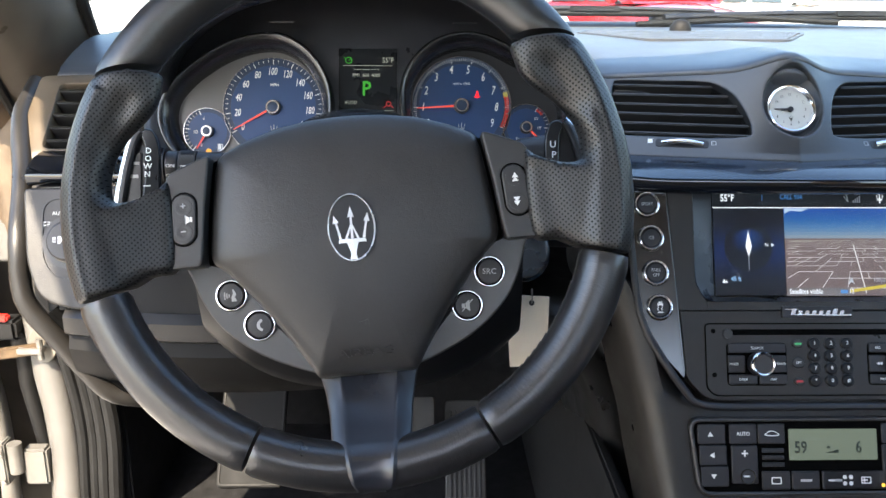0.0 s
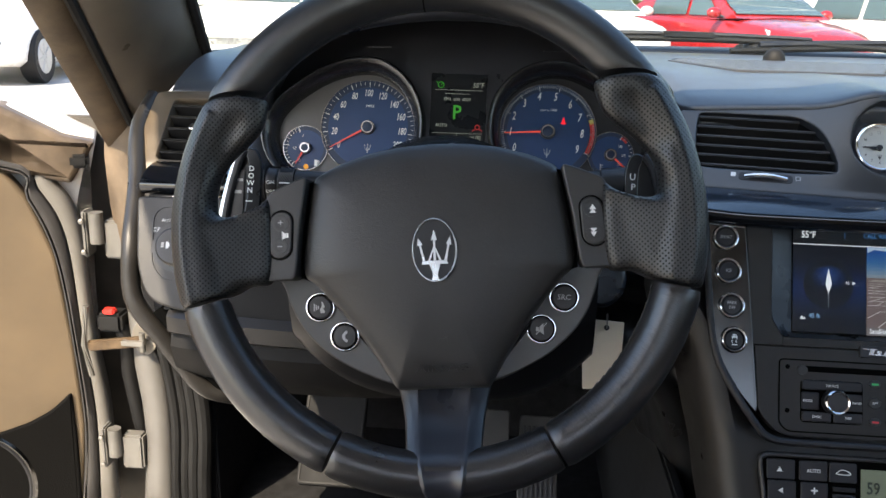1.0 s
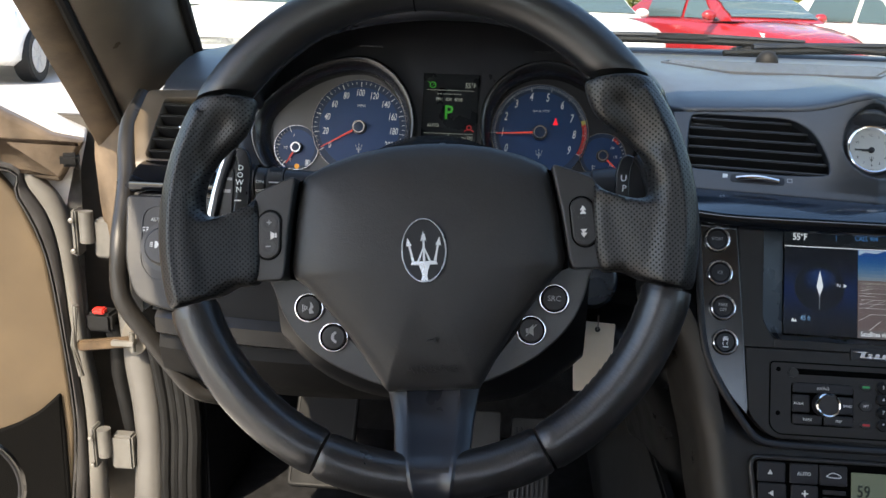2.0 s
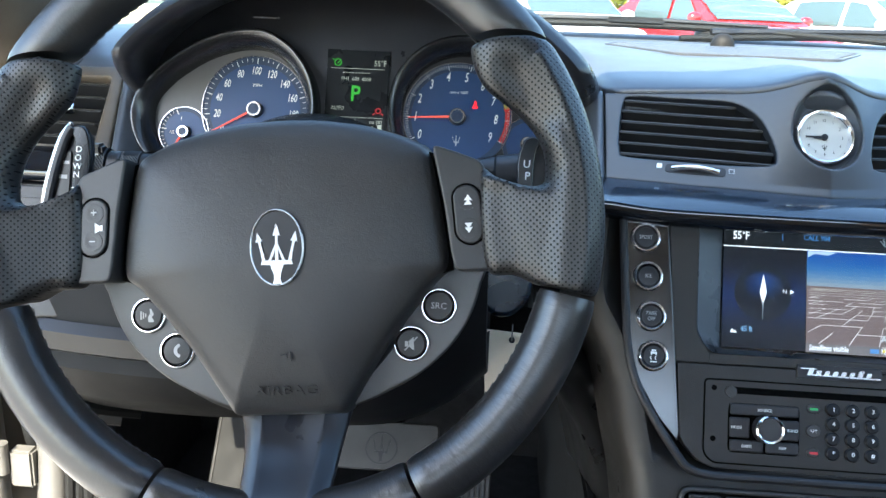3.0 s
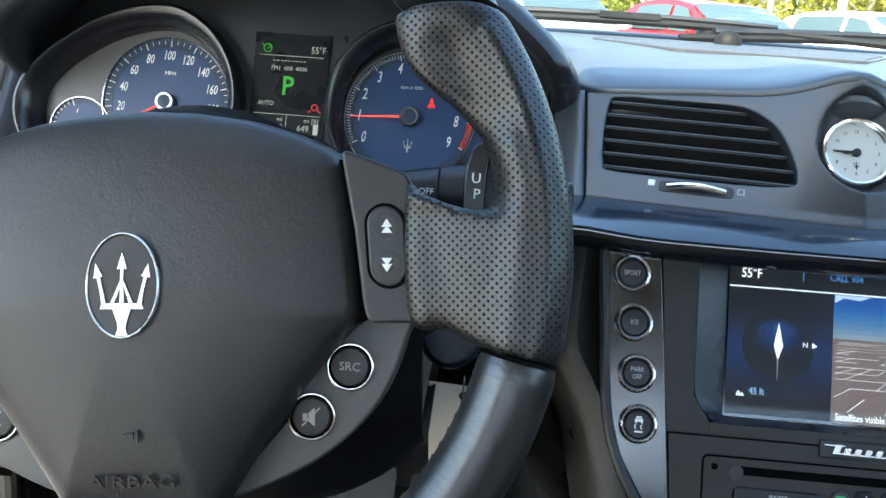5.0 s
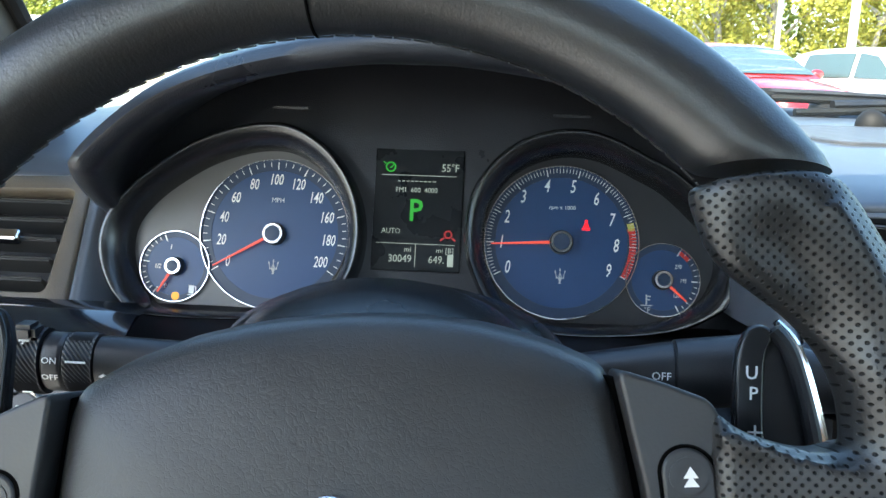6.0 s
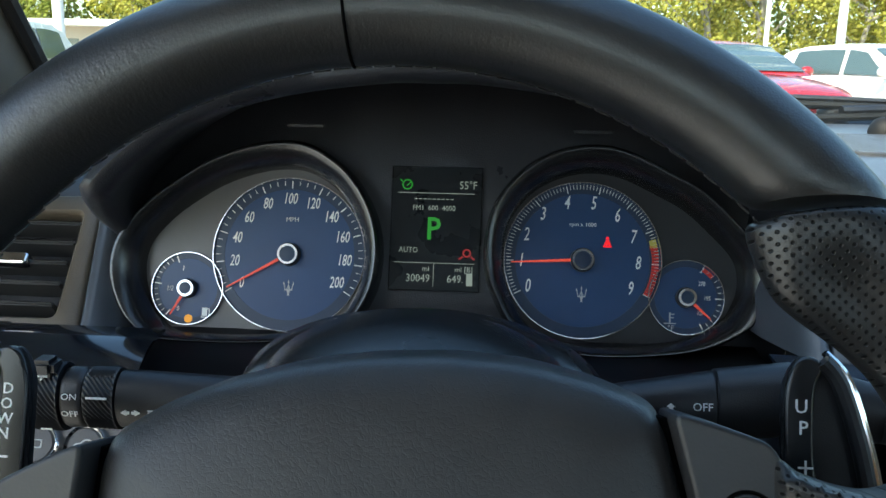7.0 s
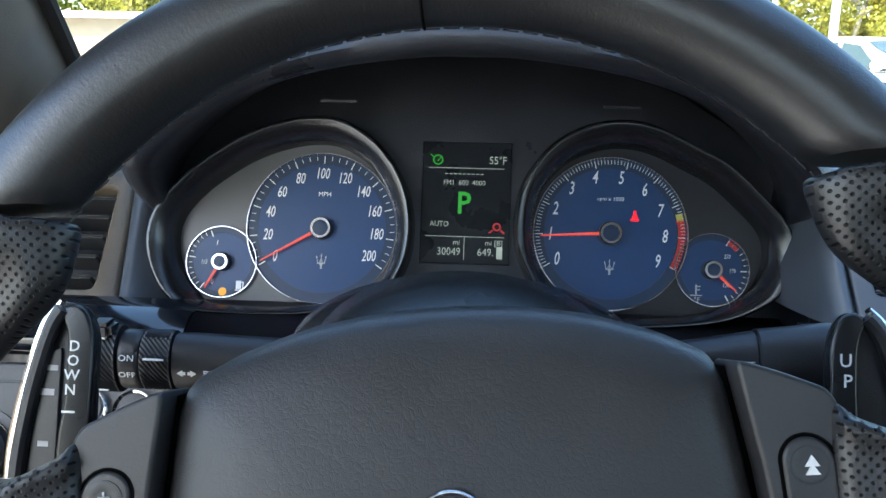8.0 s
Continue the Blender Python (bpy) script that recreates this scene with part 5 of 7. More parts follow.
            d = Vector((q[0] - p[0], q[1] - p[1]))
            d = Vector((-d.y, d.x)).normalized() * max(wide / (1 + v0), 0.11)
            (lines if v0 < 5 else far).append([(p[0] - d.x, p[1] - d.y), (q[0] - d.x, q[1] - d.y), (q[0] + d.x, q[1] + d.y), (p[0] + d.x, p[1] + d.y)])
    vs = [0.10, 0.36, 0.62, 0.95, 1.3, 1.75, 2.3, 3.0, 3.9, 5.2, 7.0, 10.0, 15.0]
    for j, v in enumerate(vs):
        step = 0.5 if j < 5 else 0.9 if j < 9 else 1.8
        u = -3.0 - 1.5 * j
        while u < 3.0 + 1.5 * j:                                    # blocks: most have a street along, many one across
            if rnd.random() < 0.78:
                street(u, v, u + step, v, 0.24)
            if rnd.random() < 0.62 and j + 1 < len(vs):
                street(u, v, u, vs[j + 1], 0.24)
            u += step
    street(0.35, 0.0, -0.1, 6.0, 0.36)
    shape("map_haze_streets", far, 0.3, 0.38, glow("far map street", (0.5, 0.46, 0.40), 0.17), n, "faint far street lines")
    shape("map_streets", lines, 0.3, 0.42, glow("map street", (0.88, 0.85, 0.80), 0.21), n, "pale street lines")
    shape("map_highway", [[(112, 15.4), (145, 15.6), (180.5, 20.6), (180.5, 23.2), (145, 18), (112, 16.8)]], 0.42, 0.55, glow("map highway", (0.62, 0.5, 0.05), 0.179), n, "yellow road line")
    shape("cursor_sign", [[(142, 22), (145, 28), (148, 22), (145, 24)]], 0.42, 0.55, DIMINK, n)
    part("status_strip", slab(rect(52, 6.5, 117.5, 16.2), 0.42, 0.6), glow("status grey", (0.12, 0.11, 0.11), 0.288), n)
    letter("lettering", "Satellites visible", 5.6, wht, n, 93.5, 16.3, 0.7, align="LEFT", squeeze=0.78, bold=0.05)
    part("satellite_mark", slab(rect(6, 3, 138.5, 16.3), 0.6, 0.75), blu, n)
    letter("lettering", "12", 5.4, wht, n, 142.5, 16.3, 0.7, align="LEFT", squeeze=0.8)
    letter("lettering", "100yd", 5.0, DIMINK, n, 163, 25.5, 0.7, align="LEFT", squeeze=0.8)
    pane = part("cover_glass", slab(rect(149.5, 95, SC, 56), 1.8, 2.4), clear_glass("screen glass", (0.95, 0.96, 0.97), 0.03), n, "glossy screen glass")
    pane.visible_shadow = False
    return n


nav_screen()


def radio():
    r = thing("radio", STACK_M, "dark radio unit with slot, knobs and phone keypad", "radio")
    face = rounded([(20, -10), (2 * SC - 9, -10), (2 * SC - 9, -60), (2 * SC - 15, -66), (26, -66), (20, -60)], [3, 3, 4, 5, 5, 4], 4)
    part("face_rim", ring(inset(face, -0.8), inset(face, 0.2), 0, 0.9, 0.3), GROOVE, r)
    part("face", slab(face, -1, 0.6, 0.4), DASH_LOW, r, "dark grey radio face")
    for y in (-15.5, -50):
        for x in (26, 2 * SC - 15):
            part("screw_hole", lathe([(1.9, 0.5), (1.9, 0.75), (0.1, 0.75)], x, y, 16), GROOVE, r)
    part("disc_slot", slab(rounded(rect(138, 4.6, SC, -16.5), 2.2, 4), 0.5, 1.3, 0.4), GROOVE, r, "black disc slot")
    part("eject_button", lathe([(4, 0.5), (3.8, 1.8), (0.1, 2.2)], 37.5, -17.5, 20), PODGREY, r)
    part("badge", slab(rounded(rect(57, 9.5, 110, -0.6), 1, 2), 0, 2.2, 0.6), BLACK, r, "black maker's plate with silver script bar")
    bm = bmesh.new()
    for k in range(8):
        x, h = 88 + 5.6 * k, (4.6 if k in (0, 6) else 3.0)
        slab(rounded([(x, -2.4), (x + 3.4, -2.4), (x + 3.4 + h * 0.35, -2.4 + h), (x + h * 0.35, -2.4 + h)], 0.9, 2), 1.8, 2.9, 0, bm=bm)
    slab([(83.5, 1.9), (95, 1.9), (94, 1.2), (83.5, 1.3)], 1.8, 2.8, 0, bm=bm)
    slab([(88, -2.9), (137, -3.6), (137, -2.6), (88, -2.1)], 1.8, 2.8, 0, bm=bm)
    part("script_bar", bm, SILVER, r, "silver script as plain slanted bars")
    for cx in (60.5, 173.5):
        x0, x1, y0, y1 = cx - 24.5, cx + 23.5, -58.5, -25
        b = part("key_block", slab(rounded([(x0, y0), (x1, y0), (x1, y1), (x0, y1)], 4, 4), 0.4, 1.0, 0.3), GROOVE, r)
        keys = [((cx - 0.5), -29, 46, 7.4), (cx - 17, -41.5, 13.5, 13.5), (cx + 16.5, -41.5, 12.5, 13.5), (cx - 12.2, -53.7, 22.5, 7.8), (cx + 11.8, -53.7, 22, 7.8)]
        for kx, ky, kw, kh in keys:
            k = part("key", slab(rounded(rect(kw, kh, kx, ky), 1.4, 3), 0.8, 2.4, 0.7), BLACK, b, "dark radio key")
            at = keys.index((kx, ky, kw, kh))
            if cx < SC:
                letter("lettering", ("SOURCE", "MODE", "BAND", "DARK", "MAP")[at], 2.9, INK, k, kx + (0, -2.2, 2.0, 0, 0)[at], ky, 2.5, squeeze=0.9)
            elif at == 3:
                letter("lettering", "MENU", 2.9, INK, k, kx, ky, 2.5, squeeze=0.9)
            elif at == 0:
                letter("lettering", "ESC", 2.9, INK, k, kx - 16, ky, 2.5, squeeze=0.9)
                shape("arrow_sign", [[(kx - 2, ky - 1), (kx + 2, ky - 1), (kx, ky + 1.6)]], 2.4, 2.6, INK, k)
            else:
                e = -1 if at in (1, 4) else 1
                shape("arrow_sign", [[(kx + e * 3.2 - 2 * e + d, ky), (kx + e * 0.8 - 2 * e + d, ky + 1.4), (kx + e * 0.8 - 2 * e + d, ky - 1.4)] for d in (0, 2.4)], 2.4, 2.6, INK, k)
        kn = part("knob", lathe([(9.6, 0.5), (9.4, 9), (8.4, 11)], cx + 1, -41.4, 40, caps=False), BLACK, r, "round rotary knob")
        part("chrome_ring", lathe([(9.6, 9.2), (9.5, 11), (8.6, 12), (7.6, 11.4), (7.4, 9)], cx + 1, -41.4, 44, caps=False), CHROME, kn)
        part("cap", lathe([(7.6, 9), (7.4, 10.8), (0.1, 11.2)], cx + 1, -41.4, 32), PODGREY, kn)
    green, red = mat("green print", (0.05, 0.4, 0.12), 0.5), mat("red print", (0.55, 0.04, 0.05), 0.5)
    for x, y, w, ink in ((93, -25.8, 9, green), (93, -40.7, 10, None), (93.2, -55.3, 9, red)):
        k = part("phone_key", slab(spline([(x + w / 2 * math.cos(a), y + (3.2 if ink else 4.4) * math.sin(a)) for a in [2 * math.pi * q / 12 for q in range(12)]], 2), 0.4, 2.4, 0.9), PODGREY, r, "oval phone key")
        if ink is None:
            letter("lettering", "RPT", 2.8, INK, k, x, y, 2.5, squeeze=0.9)
        else:
            part("key_bar", slab(rounded(rect(5.5, 1.6, x, y), 0.7, 2), 2.4, 2.6), ink, k)
    for i in range(4):
        for j in range(3):
            x, y = 106 + 13.1 * j, -25.6 - 9.8 * i
            k = part("number_key", lathe([(4.7, 0.4), (4.7, 2.0), (3.8, 3.0), (0.1, 3.3)], x, y, 20), FLATBLACK, r, "round number key")
            body = str(3 * i + j + 1) if i < 3 else "*0#"[j]
            letter("numeral", body, 3.9, INK, k, x, y + 0.4, 3.4, bold=0.06)
    return r


radio()


def climate():
    c = thing("climate_panel", STACK_M, "climate control panel with grey-green display and dark keys", "climate control")
    o = rounded([(6, -86), (2 * SC - 6, -86), (2 * SC - 13, -141), (13, -141)], [8, 8, 8, 8], 5)
    part("frame", ring(inset(o, -2.5), inset(o, 0.5), -6, 2.0, 1.0), PODGREY, c, "satin panel frame")
    part("face", slab(o, -6, 0, 0.5), GROOVE, c)
    sx = 23.4
    grid = [(18.5 + 0.9 * j, -96 - 16.3 * j, 21.5, 15.4) for j in range(3)]
    marks = {0: [(-2.2, -1.8), (2.2, -1.8), (0, 2)], 1: [(1.8, -2.2), (1.8, 2.2), (-2, 0)], 2: [(-2.2, 1.8), (2.2, 1.8), (0, -2)]}
    for side in (1, -1):
        for j, (x, y, w, h) in enumerate(grid):
            px = x if side > 0 else 2 * SC - x
            k = part("key", slab(rounded(rect(w, h, px + 3, y), 1.5, 3), 0, 1.8, 0.6), BLACK, c, "dark climate key")
            shape("arrow_sign", [[(px + 2 + a, y + b) for a, b in marks[j]]], 1.8, 2.0, INK, k)
        for (x, y, w, h, kind) in ((46.5, -96, 21.5, 15.4, "bar"), (47.2, -119.5, 20.5, 29.5, "pm"), (69, -96, 21, 15.4, "car"), (71.5, -132, 22, 14, "rear"), (95, -132, 22, 14, "bar")):
            if side < 0 and kind == "car":
                continue
            px = x if side > 0 else 2 * SC - x
            k = part("key", slab(rounded(rect(w, h, px, y), 1.5, 3), 0, 1.8, 0.6), BLACK, c, "dark climate key")
            if kind == "bar" and y > -100:
                letter("lettering", "AUTO", 4.2, INK, k, px, y, 1.9, squeeze=0.9)
            elif kind == "bar":
                part("key_bar", slab(rect(9, 1.8, px, y), 1.8, 2.0), DIMINK, k)
            elif kind == "pm":
                shape("plus_sign", [rect(5, 1.2, px, y + 8.5), rect(1.2, 5, px, y + 8.5), rect(4.6, 1.2, px + 1, y - 9)], 1.8, 2.0, INK, k)
                part("dial_ring", ring(circle(6, px + 2, y - 9.4, 28), circle(5.2, px + 2, y - 9.4, 28), 1.6, 2.2, 0.1), BRUSHED, k)
            elif kind == "car":
                part("recirculate_sign", ring(spline([(px - 5.5, y - 1), (px - 4.5, y + 0.6), (px - 1.5, y + 2.4), (px + 2, y + 2.2), (px + 5.5, y + 0.4), (px + 5.5, y - 1.4), (px, y - 1.8)], 3), inset(spline([(px - 5.5, y - 1), (px - 4.5, y + 0.6), (px - 1.5, y + 2.4), (px + 2, y + 2.2), (px + 5.5, y + 0.4), (px + 5.5, y - 1.4), (px, y - 1.8)], 3), 0.7), 1.7, 2.0, 0.05), INK, k)
            else:
                part("demist_sign", ring(rounded(rect(8, 5.4, px, y), 1, 2), rounded(rect(6.4, 3.8, px, y), 0.6, 2), 1.7, 2.0, 0.05), INK, k)
    for i in range(3):
        part("cabin_sensor_slat", slab(rect(17, 3.2, 70, -109 - 5.4 * i), -0.5, 1.5, 0.5), BLACK, c)
    lcd = glow("lcd grey green", (0.14, 0.17, 0.12), 0.16)
    d = part("display", slab(rounded(rect(70, 24, SC + 11, -104.5), 1, 2), 0, 1.2, 0.3), lcd, c, "grey-green liquid crystal display")
    seg = mat("lcd segment", (0.02, 0.03, 0.02), 0.4)
    letter("lettering", "59", 13, seg, d, SC - 15, -107, 1.4, squeeze=0.8, bold=0.25)
    letter("lettering", "6", 13, seg, d, SC + 31, -107, 1.4, squeeze=0.8, bold=0.25)
    shape("fan_sign", [[(SC + 4, -111), (SC + 15, -111), (SC + 15, -108.4)], rect(3, 1.6, SC + 7, -106.6)], 1.2, 1.4, seg, d)
    fan = part("key", slab(rounded(rect(38, 14, SC + 22, -132), 1.5, 3), 0, 1.8, 0.6), BLACK, c, "dark fan key")
    shape("fan_sign", [rect(5, 1, SC + 8, -132), rect(5, 1, SC + 34, -132), rect(1, 5, SC + 34, -132)] + [circle(1.7, SC + 21 + 2.4 * a, -132 + 2.4 * b, 10) for a in (-1, 1) for b in (-1, 1)], 1.8, 2.0, INK, fan)
    k = part("key", slab(rounded(rect(22, 14, SC + 54, -132), 1.5, 3), 0, 1.8, 0.6), PODGREY, c, "dark air conditioning key")
    shape("snowflake_sign", [rect(6, 0.8, SC + 55, -131), rect(0.8, 6, SC + 55, -131)], 1.8, 2.0, INK, k)
    part("lamp", lathe([(1.5, 1.7), (1.4, 2.1), (0.1, 2.2)], SC + 49, -136, 12), glow("amber lamp", (1.0, 0.5, 0.05), 0.384), k, "lit amber lamp")
    return c


climate()


def console_body():
    """The flanks that carry the stack down to the tunnel."""
    rows = []
    prof = [(-54, 106, -3), (-57, 50, -3), (-47, 26, -3), (-35, 3, -3), (-28, -20, -3), (-22, -50, -3), (-15, -80, -3), (-11, -110, -3), (-4, -150, -3), (0, -190, 4), (4, -240, 14)]
    for x, y, z in spline([(a, b, c) for a, b, c in prof], 3, False):
        rows.append([tuple(STACK_M @ Vector(q)) for q in ((x * MM - 0.020, y * MM, -0.075), (x * MM - 0.016, y * MM, -0.03), (x * MM - 0.012, y * MM, -0.012), (x * MM - 0.006, y * MM, -0.002), (x * MM + 0.004, y * MM, 0.0), (x * MM + 0.03, y * MM, z * MM - 0.001), (0.107, y * MM, z * MM - 0.001),
                                                              (0.214 - x * MM - 0.03, y * MM, z * MM - 0.001), (0.214 - x * MM - 0.004, y * MM, 0.0), (0.214 - x * MM + 0.006, y * MM, -0.002), (0.214 - x * MM + 0.012, y * MM, -0.012), (0.214 - x * MM + 0.016, y * MM, -0.03), (0.214 - x * MM + 0.02, y * MM, -0.075))])
    # keep clear of the radio and screen: only set back behind their faces
    for r in rows:
        for i in range(len(r)):
            q = STACK_M.inverted() @ Vector(r[i])
            if 5 <= i <= 7:
                q.z -= 0.022 if q.y > -0.066 else 0.003
            r[i] = tuple(STACK_M @ q)
    return solid("console_body", loft(rows, closed=False), DASH_LOW, "dark plastic centre console body", "centre console", "structure", smooth=50)


console_body()


# ---- lower dash, column, stalks, pedals ----
def lower_dash():
    o = frame_at((-0.25, 0.165, 0.80), 22)
    p = thing("light_switch_panel", o, "grey dash panel with rotary headlamp switch", "switch panel")
    part("panel", slab(rounded([(-31, 20), (60, 22), (120, 22), (120, -76), (20, -80), (-14, -72), (-26, -40)], [6, 1, 1, 1, 10, 16, 12], 5), -16, 0, 2), DASH_LOW, p, "grey lower dash panel")
    part("inset_frame", ring(rounded([(-15, 12), (48, 12), (48, -54), (-2, -54), (-13, -40)], [14, 3, 3, 8, 10], 5), rounded([(-13.8, 10.8), (46.8, 10.8), (46.8, -52.8), (-1.4, -52.8), (-11.8, -39.4)], [14, 3, 3, 8, 10], 5), -1, 0.8, 0.2), BLACK, p)
    sw = part("rotary_switch", lathe([(22, -1), (22, 0.8), (17, 1.2), (16.4, 7), (14.6, 9), (0.1, 9.4)], 9, -24, 44), PODGREY, p, "round headlamp switch")
    part("switch_ring", lathe([(17.6, 0.5), (17.4, 2.2), (16.6, 2.4), (16.4, 0.6)], 9, -24, 44, caps=False), BRUSHED, sw)
    letter("lettering", "AUTO", 4.6, INK, p, 0, -1, 0.9, squeeze=0.95)
    shape("sidelamp_sign", [rect(0.8, 5, -13.2, -10), rect(2.4, 0.8, -12, -8), rect(2.4, 0.8, -12, -10.6)] + [rect(2.2, 0.7, -8.6, -8 - 1.6 * k) for k in range(3)], 0, 0.3, INK, p)
    shape("foglamp_sign", [rect(2.6, 0.7, 0, -22 - 1.6 * k) for k in range(3)] + [[(3, -20.6), (5, -20.6), (6.6, -23.5), (5, -26.6), (3, -26.6)]], 9.2, 9.7, INK, sw)
    # chrome ringed keys beside it
    q = thing("switch_bank", frame_at((-0.158, 0.150, 0.806), 30), "dark switch plate with chrome-ringed fuel flap and boot buttons", "switch panel")
    part("plate", slab(rounded(rect(96, 52, 6, -3), 10, 5), -8, 0, 2), PODGREY, q, "dark satin plate")
    for i, x in enumerate((-23, 0, 23)):
        b = part("button", lathe([(8.4, 0), (8.4, 3), (7.6, 3.6), (0.1, 3.7)], x, 0, 30), BLACK, q, "round button")
        part("chrome_ring", lathe([(10.4, 0), (10.2, 3), (9.4, 4.2), (8.4, 3.4), (8.2, 2)], x, 0, 40, caps=False), CHROME, b)
        if i == 0:
            part("flap_sign", ring(rounded(rect(6, 4, x, 0), 0.8, 2), rounded(rect(4.6, 2.8, x, 0), 0.5, 2), 3.6, 4, 0.05), DIMINK, b)
        elif i == 1:
            c = spline([(x - 5, -1.4), (x - 4.4, 0.6), (x - 2, 1.2), (x, 2.8), (x + 3, 2.6), (x + 5, 0.2), (x + 5, -1.6), (x, -2)], 3)
            part("boot_sign", ring(c, inset(c, 0.6), 3.6, 4, 0.05), DIMINK, b)
    # knee bolster: pale strip, then a hollowed panel below
    k = thing("knee_bolster", (-0.1, 0.16, 0.68), "dark knee panel under the dash with grey upper strip", "knee panel")
    def band(x0, x1, prof, n=20):
        rows = []
        for i in range(n + 1):
            x = x0 + (x1 - x0) * i / n
            sag = 0.02 * ((x - (x0 + x1) / 2) / ((x1 - x0) / 2)) ** 2
            rows.append([(x + 0.1, y + sag - 0.16, z - 0.68) for y, z in prof])
        return rows
    part("upper_panel", sheet(band(-0.25, 0.085, [(0.145, 0.775), (0.135, 0.74), (0.130, 0.722)]), 0.006), KNEE, k)
    part("strip", sheet(band(-0.245, 0.02, [(0.128, 0.721), (0.122, 0.717), (0.122, 0.709), (0.130, 0.705)]), 0.006), DASH_LOW, k, "grey satin strip")
    part("lower_panel", sheet(band(-0.245, 0.02, [(0.134, 0.705), (0.128, 0.69), (0.135, 0.67), (0.16, 0.648), (0.24, 0.636)]), 0.006), KNEE, k)
    # dark under-dash
    solid("under_dash", box((0.62, 0.36, 0.012), (0.0, 0.50, 0.655), 0.003), FLATBLACK, "black under-dash cover", "panel", "structure")


lower_dash()


def dash_side():
    """The left end of the dashboard, behind a rounded bead that sweeps down and under."""
    rows = []
    for y, z0, z1, x in ((0.178, 0.70, 0.79, -0.285), (0.21, 0.69, 0.815, -0.295), (0.25, 0.69, 0.845, -0.306), (0.33, 0.70, 0.872, -0.33), (0.42, 0.70, 0.865, -0.362)):
        rows.append([(x, y, z0 + (z1 - z0) * t) for t in [k / 8 for k in range(9)]])
    solid("dash_end", sheet(rows, 0.01, (-1, 0, 0)), DASH_LOW, "dark grey end cap of the dashboard", "dashboard", "structure", smooth=60)
    path = spline([(-0.313, 0.299, 0.893), (-0.318, 0.272, 0.869), (-0.312, 0.247, 0.848), (-0.303, 0.224, 0.827), (-0.296, 0.200, 0.805), (-0.289, 0.17, 0.775), (-0.287, 0.16, 0.737), (-0.280, 0.157, 0.718), (-0.262, 0.157, 0.694), (-0.244, 0.16, 0.666), (-0.221, 0.165, 0.638), (-0.18, 0.18, 0.626)], 5, False)
    solid("dash_bead", tube(path, 0.0085, 12), DASH_LOW, "rounded grey bead down the dash end", "trim", "structure", smooth=60)
    # Black tube drawn where the gap below the bead lies in shade.
    solid("dash_gap", tube([(x + 0.016, y + 0.002, z + 0.006) for x, y, z in path[36:]], 0.008, 10), GROOVE, "black tube standing for the shaded gap under the bead", "trim", "structure")


dash_side()


